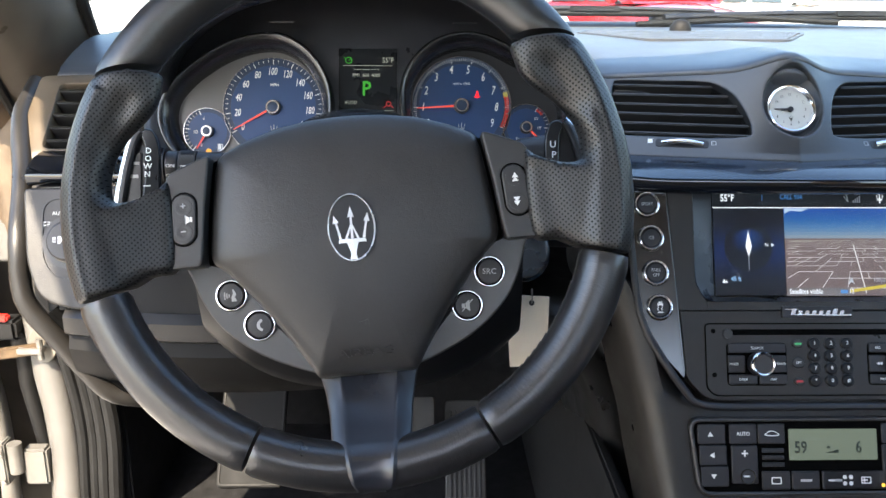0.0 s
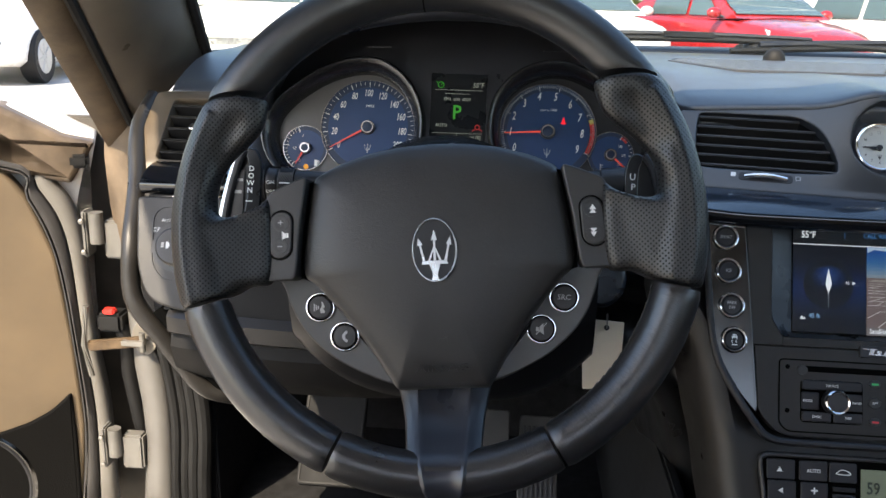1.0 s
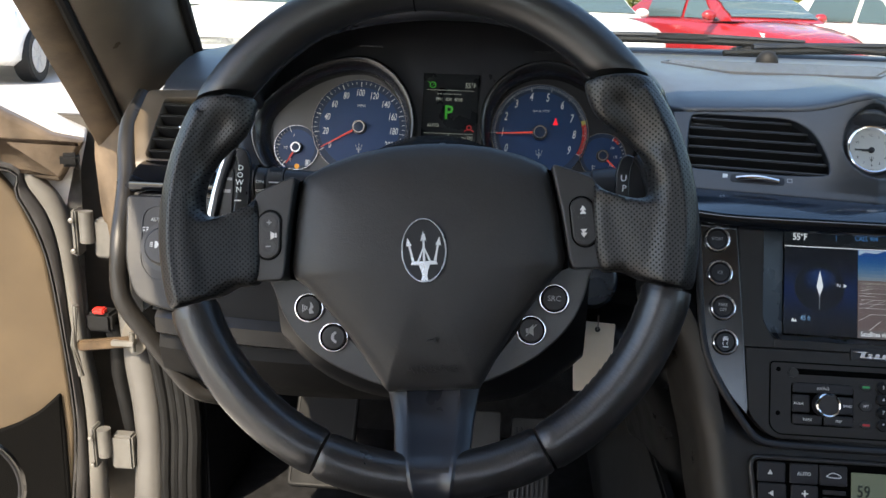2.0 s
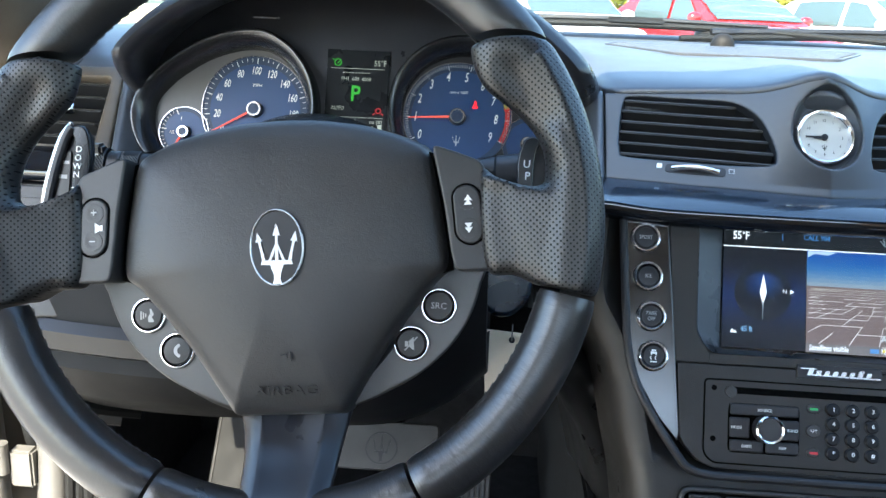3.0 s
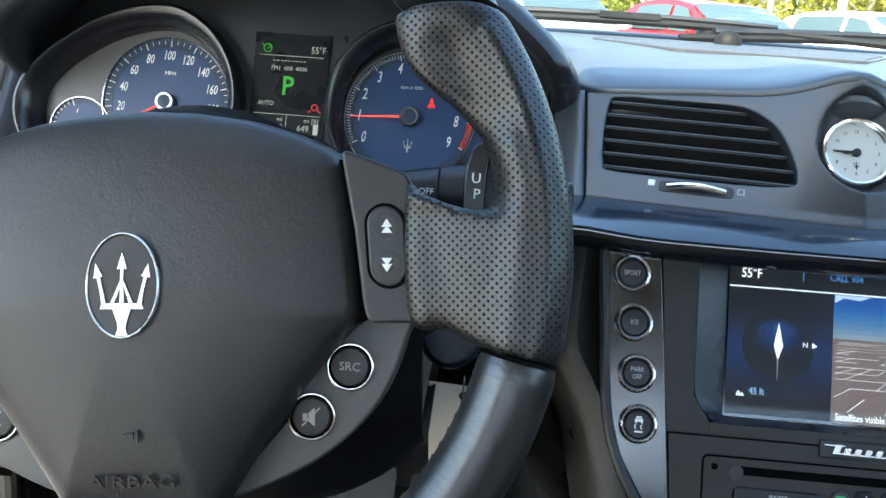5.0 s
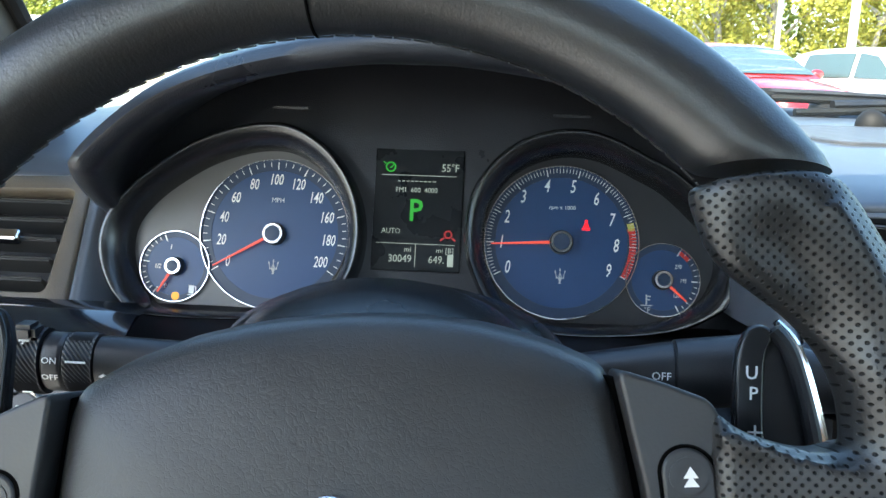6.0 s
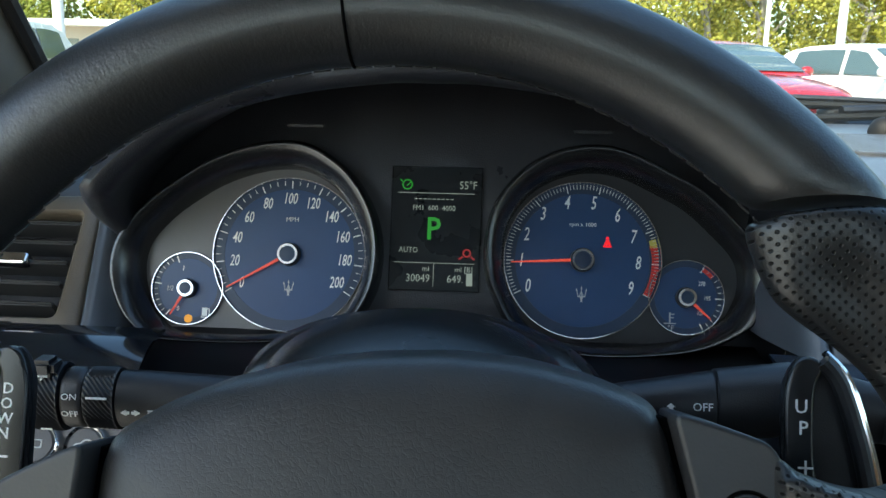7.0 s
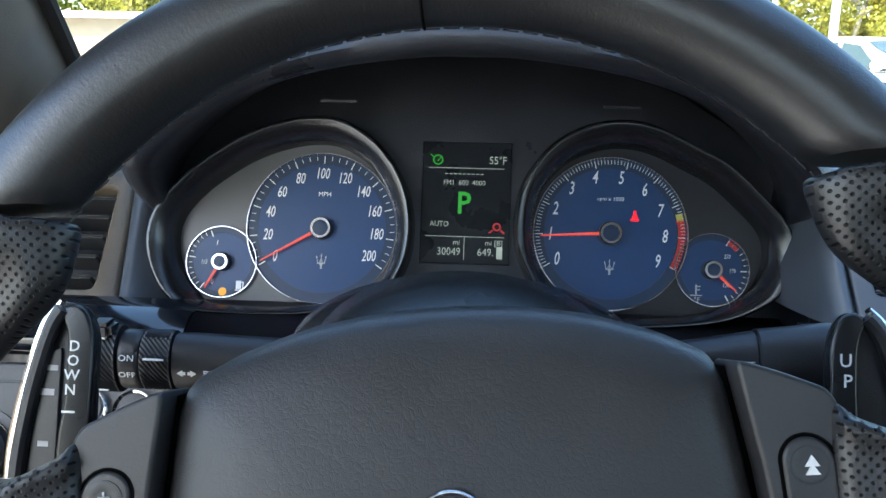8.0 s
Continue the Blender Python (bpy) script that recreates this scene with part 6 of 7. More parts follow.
def column():
    c = thing("steering_column", (0, 0.12, 0.84), "black steering column shroud", "steering column")
    rows = []
    for y, w, top in ((0.05, 0.056, 0.888), (0.075, 0.061, 0.8925), (0.10, 0.065, 0.893), (0.112, 0.067, 0.890), (0.115, 0.0675, 0.884), (0.118, 0.079, 0.8795), (0.123, 0.0815, 0.8815), (0.14, 0.083, 0.882), (0.165, 0.082, 0.875), (0.20, 0.072, 0.860)):
        sec = []
        for k in range(25):
            a = math.pi * k / 24
            sec.append((-w * math.cos(a), y - 0.12, (top - 0.84) - (0.052) * (1 - math.sin(a) ** 0.8)))
        sec += [(w, y - 0.12, -0.08), (0, y - 0.12, -0.105), (-w, y - 0.12, -0.08)]
        rows.append(sec)
    part("shroud", loft(rows), SHROUD, c, "two-stepped column shroud", smooth=40)
    part("lower_shroud", sheet([[(x, y - 0.12, z - 0.826 + 0.03 * abs(x / 0.1) ** 3) for y, z in ((0.062, 0.75), (0.068, 0.71), (0.082, 0.68), (0.094, 0.669), (0.102, 0.666), (0.112, 0.668), (0.15, 0.676), (0.30, 0.68))] for x in [-0.115 + 0.23 * i / 20 for i in range(21)]], 0.006), FLATBLACK, c, smooth=60)
    part("shaft", tube([(0, -0.08, -0.012), (0, 0.1, -0.04)], 0.03, 20), BLACK, c)
    s = thing("indicator_stalk", Matrix.Translation((-0.115, 0.112, 0.8468)) @ Matrix.Diagonal((1, 0.88, 0.88, 1)), "black indicator and light stalk with knurled rings", "stalk")
    def bar(x0, x1, r0, r1, n=28):
        rows = []
        for i in range(9):
            t = i / 8
            r = r0 + (r1 - r0) * t - (0.0006 if i in (0, 8) else 0.0)
            rows.append([(x0 + (x1 - x0) * t + 0.115, r * 0.8 * math.cos(2 * math.pi * k / n), r * math.sin(2 * math.pi * k / n)) for k in range(n)])
        return loft(rows)
    def knurl(x0, x1, r, n=64, m=12):
        rows = []
        for i in range(m + 1):
            h = 0.0 if i in (0, m) else 0.00042
            q = [r - 0.0004 + (h if (i + k) % 2 else -h) for k in range(n)]
            rows.append([(x0 + (x1 - x0) * i / m + 0.115, q[k] * 0.8 * math.cos(2 * math.pi * k / n), q[k] * math.sin(2 * math.pi * k / n)) for k in range(n)])
        return loft(rows)
    part("stem", bar(-0.121, -0.055, 0.0142, 0.0120), BLACK, s)
    part("ring", knurl(-0.1343, -0.1218, 0.0150), BLACK, s, "knurled ring", smooth=0)
    part("collar", bar(-0.1440, -0.1350, 0.0146, 0.0146), BLACK, s)
    part("end_knob", knurl(-0.1572, -0.1446, 0.0166), BLACK, s, "knurled end knob", smooth=0)
    part("knob_tab", box((0.010, 0.012, 0.008), (-0.0358, -0.005, 0.0165), 0.002), BLACK, s)
    def sign_at(x, z, r, tilt=0.0):
        """A spot on the stalk's rear face at height z."""
        a = math.asin(max(-1, min(1, z / r)))
        return Matrix.Translation((x + 0.115, -0.8 * (r + 0.0004) * math.cos(a), z)) @ Matrix.Rotation(radians(90) - a, 4, "X")
    for body, z in (("ON", 0.0042), ("OFF", -0.0040)):
        part("lettering", text_mesh(body, 4.2, sign_at(-0.1395, z, 0.0146)), INK, s, smooth=0)
    bm = slab(rect(8.6, 1.0), 0, 0.6)
    bm.transform(sign_at(-0.128, 0.0042, 0.0146))
    part("mark", bm, INK, s)
    arrows = [[(-7, 0), (-4.6, 1.6), (-4.6, 0.7), (-3.4, 0.7), (-3.4, -0.7), (-4.6, -0.7), (-4.6, -1.6)], [(1.2, 0), (-1.2, 1.6), (-1.2, 0.7), (-2.4, 0.7), (-2.4, -0.7), (-1.2, -0.7), (-1.2, -1.6)],
              [(7.0, 1.9), (8.6, 1.9), (10.2, 0), (8.6, -1.9), (7.0, -1.9)], [(12.0, -1.2), (13.4, -1.2), (13.4, 0.3), (14.4, 0.3), (12.7, 1.8), (11.0, 0.3), (12.0, 0.3)]] + [rect(2.2, 0.45, 5.4, 1.5 - q) for q in range(4)]
    for o in arrows:
        bm = slab(o, 0, 0.5)
        bm.transform(sign_at(-0.1115, -0.0022, 0.0136))
        part("sign", bm, INK, s, smooth=0)
    for z, w, h in ((0.0125, 4.5, 0.8), (0.0125, 0.8, 4.0), (-0.0125, 4.5, 0.8)):
        bm = slab(rect(w, h), 0.2, 0.8)
        bm.transform(sign_at(-0.1508, z, 0.0165))
        part("mark", bm, INK, s)
    r = thing("wiper_stalk", (0.115, 0.110, 0.857), "black wiper stalk with white markings", "stalk")
    rows = []
    for x, rad, dz in ((0.055, 0.0125, -0.012), (0.085, 0.0135, -0.007), (0.1155, 0.0142, -0.002), (0.1162, 0.0136, -0.002), (0.117, 0.0145, -0.0015), (0.145, 0.0148, 0.002), (0.160, 0.0135, 0.0015), (0.174, 0.0118, 0.0005), (0.1785, 0.0112, 0.0005), (0.179, 0.0100, 0.0005)):
        back = -0.008 * max(0.0, (x - 0.145) / 0.034)          # the end leans towards the driver
        rows.append([(x - 0.115, back + rad * 0.8 * math.cos(2 * math.pi * k / 28), rad * math.sin(2 * math.pi * k / 28) + dz) for k in range(28)])
    part("stem", loft(rows), BLACK, r)
    def spot(x, z, dz, rad=0.0140):
        a = math.asin(max(-1, min(1, z / rad)))
        return Matrix.Translation((x, -0.8 * (rad + 0.0005) * math.cos(a), z + dz)) @ Matrix.Rotation(radians(90) - a, 4, "X")
    for body, x, z in (("OFF", -0.0045, 0.0045), ("AUTO", -0.006, -0.0022)):
        part("lettering", text_mesh(body, 4.4, spot(x, z, -0.003)), INK, r, smooth=0)
    bm = slab([(-0.8, -1.5), (0.8, -1.5), (0.8, 0.3), (1.8, 0.3), (0, 1.8), (-1.8, 0.3), (-0.8, 0.3)], 0, 0.5)
    bm.transform(spot(-0.0165, 0.0048, -0.004, 0.0138))
    part("arrow_sign", bm, INK, r)
    fan = [(-3.6, 1.2), (0, 2.4), (3.6, 1.2), (3.1, 0.5), (0, 1.6), (-3.1, 0.5)]
    bm = slab(fan, 0, 0.5)
    bm.transform(spot(-0.0165, -0.0028, -0.004, 0.0138))
    part("wiper_sign", bm, DIMINK, r)
    end = Matrix.Translation((0.0635, -0.0085, 0.0003)) @ Matrix.Rotation(radians(-20), 4, "Z") @ Matrix.Rotation(radians(90), 4, "Y") @ Matrix.Rotation(radians(90), 4, "Z")
    bm = slab(circle(9.2, 0, 0, 36, 10.8), 0, 3.6, 1.2)
    bm.transform(end)
    cap = part("end_button", bm, PODGREY, r, "grey oval washer button")
    for o in ([(-2.6, 0.6), (0, 1.7), (2.6, 0.6), (2.2, 0.1), (0, 1.0), (-2.2, 0.1)], rect(0.6, 3.4, 0, -1.0), rect(2.6, 0.6, 0.6, 3.0)):
        bm = slab(o, 3.5, 3.8)
        bm.transform(end)
        part("washer_sign", bm, INK, cap, smooth=0)


column()


def paddle(s):
    """A gear paddle behind the wheel; s = 1 on the driver's right."""
    p = thing("gear_paddle", frame_at((0.0, 0.066, 0.855), 16), "black gear paddle with chrome outer edge, marked " + ("UP" if s > 0 else "DOWN"), "gear paddle", "gear paddles")
    f = (lambda o: o) if s > 0 else mirror
    d = 0 if s > 0 else -7                      # the left one stands a little lower as seen
    w = 0 if s > 0 else 6
    blade = [(131 + w, 10 + d), (131.5 + w, 24 + d), (136 + w, 33 + d), (143 + w * 0.8, 33 + d), (150 + w * 0.6, 24 + d), (157 + w * 0.5, 4 + d), (161 + w * 0.4, -18 + d), (162 + w * 0.4, -34 + d), (150 + w, -36 + d), (133 + w, -34 + d), (131 + w, -14 + d)]
    part("blade", slab(f(spline(blade, 4)), -7, -2, 1.5), BLACK, p, "black paddle blade")
    tab = [(129.8 + w, 8 + d), (130.3 + w, 22 + d), (133.5 + w, 32 + d), (138.5 + w, 34.6 + d), (142.6 + w, 32.5 + d), (142.5 + w, 29 + d), (140.3 + w, 22 + d), (140.2 + w, 0 + d), (142 + w, -14 + d), (141.5 + w, -33 + d), (133 + w, -34 + d), (130.3 + w, -14 + d)]
    part("raised_tab", slab(f(spline(tab, 4)), -2.5, 1.5, 1.3), SHROUD, p, "glossy raised tab")
    k = 1 if s > 0 else -1
    rib = [(143 + w, 33 + d), (149 + w * 0.7, 25 + d), (155.5 + w * 0.5, 4 + d), (159.5 + w * 0.4, -18 + d), (160.5 + w * 0.4, -33 + d)]
    part("rib", tube([(k * x * MM, y * MM, 0.0005) for x, y in spline(rib, 4, False)], 0.003, 10), BLACK, p)
    edge = [(144.5 + w, 36 + d), (152 + w * 0.7, 26 + d), (159 + w * 0.5, 2 + d), (163.5 + w * 0.4, -20 + d), (164.5 + w * 0.4, -34 + d)]
    part("chrome_edge", tube([(k * x * MM, y * MM, -0.002) for x, y in spline(edge, 4, False)], lambda t: 0.0014 + 0.0014 * math.sin(math.pi * t), 10), CHROME, p, "chrome outer edge")
    if s > 0:
        for ch, x, y in (("U", 135.5, 17.4), ("P", 136.2, 10.2)):
            letter("lettering", ch, 6.6, INK, p, x, y, 1.6, bold=0.05)
        shape("plus_sign", [rect(5, 0.7, 137, -3), rect(0.7, 5, 137, -3)], 1.4, 1.8, INK, p)
    else:
        for i, ch in enumerate("DOWN"):
            letter("lettering", ch, 5.6, INK, p, -143.2 - 0.25 * i, 12.3 - 5.35 * i, 1.6, bold=0.05)
        shape("minus_sign", [rect(5, 0.8, -144.2, -11.7)], 1.4, 1.8, INK, p)
        g = part("cruise_plate", slab(mirror(rounded([(149, 12), (153, 10), (159, -12), (160, -36), (149, -36)], 2, 2)), -2.4, -0.6, 0.4), PODGREY, p, "grey cruise control plate")
        for q in (rect(5.5, 2.4, -153.5, -5), rect(4, 2, -152, 4), rect(4, 2, -154, -24)):
            shape("plate_bar", [q], -0.6, -0.3, DIMINK, g)


paddle(1)
paddle(-1)


def key_tag():
    k = thing("key_tag", (0.136, 0.150, 0.701), "blank cream paper key tag hanging from the ignition", "key tag")
    bm = slab(rounded([(-17, -31), (14, -30), (15, 30), (-21, 32)], 0.8, 2), -0.3, 0.3)
    bm.transform(Matrix.Rotation(radians(84), 4, "X"))
    part("card", bm, mat("cream card", (0.78, 0.70, 0.56), 0.8, vary=0.06), k, "cream card")
    for x, z in ((0.0, 0.0255), (-0.002, -0.0245)):
        bm = lathe([(2.3, -0.6), (2.3, 0.6), (0.1, 0.6)], n=18)
        bm.transform(Matrix.Translation((x, -0.0001, z)) @ Matrix.Rotation(radians(84), 4, "X"))
        part("hole", bm, BLACK, k, "punched hole")
    bm = tube([(0.0, 0.001 + 0.003 * math.sin(a), 0.031 + 0.0065 * math.cos(a)) for a in [2 * math.pi * q / 16 for q in range(16)]], 0.0006, 6, closed=True, up=(1, 0, 0))
    part("split_ring", bm, STEEL, k)
    f = thing("ignition_key", (0.127, 0.135, 0.775), "dark blue key head in the ignition lock", "key")
    bm = slab(spline(circle(20, 0, 0, 16, 24), 2), -5, 5, 4)
    bm.transform(Matrix.Rotation(radians(75), 4, "X"))
    part("head", bm, mat("dark blue plastic", (0.003, 0.009, 0.018), 0.25, vary=0.1), f)
    bm = lathe([(14, -6), (14, 4), (11, 6), (0.1, 6)], n=28)
    bm.transform(Matrix.Translation((0, 0.022, 0.004)) @ Matrix.Rotation(radians(75), 4, "X"))
    part("lock", bm, BLACK, f)


key_tag()


def pedals():
    b = thing("brake_pedal", frame_at((-0.006, 0.545, 0.415), 35), "grey metal brake pedal pad with embossed figure", "pedal")
    grey = mat("grey pedal metal", (0.055, 0.053, 0.051), 0.5, metal=0.4, vary=0.15)
    part("pad", slab(rounded(rect(134, 62, 2, 0), 7, 5), -8, 0, 2), grey, b)
    shape("figure", fork(-4, -3, 34), -0.2, 0.5, BLACK, b)
    part("ring", ring(circle(21, -4, -3, 36), circle(19, -4, -3, 36), -0.2, 0.5, 0.1), BLACK, b)
    part("arm", tube([(0.01, 0.0, -0.008), (0.01, 0.06, -0.05), (0.01, 0.2, -0.09)], 0.01, 10), BLACK, b)
    a = thing("accelerator_pedal", frame_at((0.105, 0.55, 0.38), 35), "ribbed grey accelerator pedal", "pedal")
    part("pad", slab(rounded(rect(56, 150, 0, -20), 8, 5), -8, 0, 2), grey, a)
    for i in range(7):
        part("rib", slab(rounded(rect(3.4, 120, -20 + 6.7 * i, -20), 1.5, 3), -0.2, 1.2, 0.6), BLACK, a)
    d = thing("foot_rest", frame_at((-0.19, 0.56, 0.40), 38), "dark rubber foot rest", "foot rest")
    part("pad", slab(rounded(rect(90, 170, 0, 0), 8, 5), -10, 0, 2), mat("grey foot rest rubber", (0.011, 0.011, 0.011), 0.7, vary=0.25, spec=0.2), d)
    part("border", ring(rounded(rect(86, 166), 7, 5), rounded(rect(80, 160), 5, 5), -0.2, 1.2, 0.5), RUBBER, d)
    solid("footwell_side", box((0.012, 0.7, 0.33), (0.215, 0.45, 0.40), 0.003), CARPET, "carpeted side of the transmission tunnel", "panel", "structure")
    solid("kick_panel", box((0.012, 0.33, 0.40), (-0.345, 0.655, 0.45), 0.003), CARPET, "carpeted kick panel", "panel", "structure")


pedals()


def console_flank():
    """Dark knee panel of the tunnel beside the driver's leg."""
    rows = []
    ridge = [(0.120, 0.20, 0.700), (0.152, 0.165, 0.703), (0.177, 0.162, 0.697), (0.200, 0.185, 0.664), (0.218, 0.20, 0.628), (0.231, 0.205, 0.583), (0.241, 0.205, 0.535), (0.250, 0.20, 0.47), (0.256, 0.19, 0.38)]
    line = [Vector(p) for p in spline(ridge, 5, False)]
    for i, p in enumerate(line):
        t = (line[min(i + 1, len(line) - 1)] - line[max(i - 1, 0)]).normalized()
        a = t.cross(Vector((0, 1, 0))).normalized()             # across the lip, towards the console
        a = a if a.x + a.z > 0 else -a
        rows.append([tuple(p + a * u + Vector((0, w, 0))) for u, w in ((0.022, 0.05), (0.012, 0.018), (0.007, 0.005), (0.0, 0.0), (-0.007, 0.004), (-0.013, 0.014), (-0.02, 0.05), (-0.028, 0.16), (-0.032, 0.42))])
    solid("console_flank", sheet(rows, 0.006), FLANK, "dark padded knee panel beside the console", "centre console", "structure", smooth=60)
    solid("tunnel", box((0.24, 0.9, 0.22), (XC, -0.35, 0.42), 0.02), DASH_LOW, "dark centre tunnel", "centre console", "structure")


console_flank()


# ---- door, body and yard ----
def ground():
    g = mat("pale concrete", (0.42, 0.4, 0.37), 0.85, vary=0.15, scale=0.8, grain=0.3, grain_scale=60)
    bm = bmesh.new()
    bmesh.ops.create_grid(bm, x_segments=8, y_segments=8, size=400)
    solid("ground", bm, g, "sunlit pale concrete car lot", "ground", "structure")


ground()


def vehicle(name, label, paint, at, heading, length=4.4, width=1.78, height=1.47, group="parked cars"):
    """A parked car: rounded body and cabin, curved panes, wheels, lamps and mirrors. Its nose points along local +y."""
    c = thing(name, Matrix.Translation((*at, 0)) @ Matrix.Rotation(radians(heading), 4, "Z"), label, "car", group)
    L, W, H = length / 2, width / 2, height

    def mix(rows, t):
        """A smooth reading of a table whose first column is t."""
        pts = [Vector(r) for r in rows]
        for i in range(len(pts) - 1):
            if t <= pts[i + 1][0] or i == len(pts) - 2:
                a, b = pts[i], pts[i + 1]
                k = max(0.0, min(1.0, (t - a[0]) / (b[0] - a[0])))
                k = k * k * (3 - 2 * k) * 0.5 + k * 0.5
                return a.lerp(b, k)

    st = [(-1.0, 0.80, 0.42, 0.86), (-0.95, 0.92, 0.28, 0.97), (-0.8, 0.98, 0.22, 1.01), (-0.45, 1.0, 0.2, 1.0), (0.1, 1.0, 0.2, 0.97), (0.42, 1.0, 0.2, 0.955), (0.62, 0.985, 0.2, 0.90), (0.8, 0.94, 0.21, 0.83)]
    st = [Vector(r) for r in st] + [Vector(r) for r in ((0.92, 0.84, 0.24, 0.745), (0.98, 0.70, 0.30, 0.65), (1.0, 0.58, 0.36, 0.56))]
    rows = []
    for i in range(41):
        t = -1 + 2 * i / 40
        _, w, z0, z1 = mix(st, t)
        w *= W
        half = [(0.86, z0), (0.97, z0 + 0.07), (1.0, z0 + 0.2), (1.01, z0 + (z1 - z0) * 0.55), (0.985, z0 + (z1 - z0) * 0.74), (0.965, z1 - 0.10), (0.92, z1 - 0.035), (0.84, z1 - 0.005), (0.62, z1 + 0.022), (0.3, z1 + 0.038), (0, z1 + 0.043)]
        rows.append([(-a * w, t * L, z) for a, z in half] + [(a * w, t * L, z) for a, z in half[-2::-1]])
    part("body", loft(rows), paint, c, smooth=60)
    roof = [(-0.80, 0.0), (-0.66, 0.42), (-0.5, 0.83), (-0.36, 0.96), (-0.16, 1.0), (0.02, 0.98), (0.14, 0.88), (0.27, 0.58), (0.40, 0.25), (0.50, 0.0)]

    def shell(t, u, out=0.0):
        """The cabin's skin: t along the car, u across from -1 to 1."""
        k = mix([(a, b, 0, 0) for a, b in roof], t)[1]
        zb, a, s = 0.93, abs(u), (1 if u > 0 else -1)
        if a > 0.6:
            q = (1 - a) / 0.4
            x, z = 0.915 - 0.115 * q - 0.03 * q * q, q * 0.93
        else:
            q = a / 0.6
            x, z = 0.77 * q, 1 - 0.07 * q ** 3
        x = 0.915 * (1 - k) * min(1, a / 0.6) + x * k if k < 1 else x
        return Vector((s * x * W + s * out * (1 if a > 0.6 else 0.2), t * L + out * (1 if t > 0.1 and a < 0.6 else 0), zb + (H - zb) * k * z + 0.03 * (1 - k) + out * (0.3 if a > 0.6 else 0.8)))
    us = [-1, -0.9, -0.8, -0.7, -0.6, -0.5, -0.3, -0.1, 0.1, 0.3, 0.5, 0.6, 0.7, 0.8, 0.9, 1]
    part("cabin", loft([[tuple(shell(-0.8 + 1.3 * i / 39, u)) for u in us] for i in range(40)], closed=False), paint, c, "painted roof and pillars", smooth=60)

    def pane(nm, t0, t1, u0, u1, lean0=0.0, lean1=0.0, n=10):
        """A curved pane over the skin between t0 and t1, its ends leaning with the height."""
        rows = []
        for i in range(n + 1):
            u = u0 + (u1 - u0) * i / n
            f = i / n
            rows.append([shell(t0 + lean0 * f + (t1 + lean1 * f - t0 - lean0 * f) * j / n, u, 0.015) for j in range(n + 1)])
        part(nm, sheet(rows, 0.006), CARGLASS, c, "tinted curved window", smooth=60)
    pane("windscreen", 0.165, 0.455, -0.57, 0.57)
    pane("rear_window", -0.70, -0.44, -0.5, 0.5)
    for s in (-1, 1):
        pane("side_window", 0.0, 0.40, s * 0.95, s * 0.66, 0.0, -0.26)
        pane("side_window", -0.46, -0.035, s * 0.95, s * 0.66, 0.04, 0.0)
        m = lathe([(1, -70), (55, -66), (88, -30), (95, 10), (90, 30), (1, 34)], n=20)
        m.transform(Matrix.Translation((s * (W + 0.10), 0.37 * L, 1.03)) @ Matrix.Rotation(radians(90), 4, "X") @ Matrix.Diagonal((1.15, 0.8, 1, 1)))
        mir = part("wing_mirror", m, paint, c, smooth=60)
        part("mirror_foot", box((0.10, 0.05, 0.035), (s * (W + 0.0), 0.375 * L, 0.97), 0.012), BLACK, mir)
        lamp = mat("headlamp glass", (0.7, 0.7, 0.68), 0.1, vary=0.1)
        rows = []
        for i in range(7):
            f = i / 6
            x, y, z = s * W * (0.46 + 0.44 * f), L * (0.955 - 0.16 * f ** 1.6), 0.645 + 0.05 * f
            rows.append([(x, y + 0.03, z - 0.05), (x, y + 0.02, z), (x * 0.99, y - 0.02, z + 0.06 + 0.03 * f), (x * 0.97, y - 0.09, z + 0.10 + 0.03 * f)])
        part("headlamp", sheet(rows, 0.03, (0, 1, 0)), lamp, c, "clear headlamp", smooth=60)
        for t in (-0.62, 0.62):
            bm = lathe([(180, -90), (300, -100), (318, -80), (318, 80), (300, 100), (180, 90)], n=28)
            bm.transform(Matrix.Translation((s * (W - 0.085), t * L, 0.318)) @ Matrix.Rotation(radians(90), 4, "Y"))
            wheel = part("wheel", bm, RUBBER, c, "black tyre")
            bm = lathe([(205, 95), (200, 101), (60, 85), (0.1, 88)], n=24)
            for k in range(7):
                b2 = box((0.16, 0.03, 0.02), (0.11, 0, 0.095), 0.004, Matrix.Rotation(2 * math.pi * k / 7, 4, "Z"))
                me = bpy.data.meshes.new("tmp")
                b2.to_mesh(me)
                b2.free()
                bm.from_mesh(me)
                bpy.data.meshes.remove(me)
            bm.transform(Matrix.Translation((s * (W - 0.085), t * L, 0.318)) @ Matrix.Rotation(radians(90 * s), 4, "Y"))
            part("rim", bm, ALLOY, wheel, "silver wheel rim")
    part("grille", box((W * 0.9, 0.06, 0.14), (0, L * 0.975, 0.52), 0.02), BLACK, c, "dark grille")
    return c


vehicle("parked_car", "red saloon parked facing the lane in sunlight", REDPAINT, (3.3, 13.2), 205)
vehicle("parked_car", "white saloon parked beside the red car", WHITEPAINT, (5.8, 13.2), 205, 4.7, 1.8, 1.46)
vehicle("parked_car", "white hatchback parked across the lane", WHITEPAINT, (0.8, 13.6), 203, 4.2, 1.75, 1.5)
vehicle("parked_car", "white hatchback parked near the open door", WHITEPAINT, (-6.62, 10.6), 188, 4.1, 1.72, 1.5)
vehicle("parked_car", "white hatchback in the same row", WHITEPAINT, (-3.9, 12.6), 188, 4.1, 1.72, 1.5)
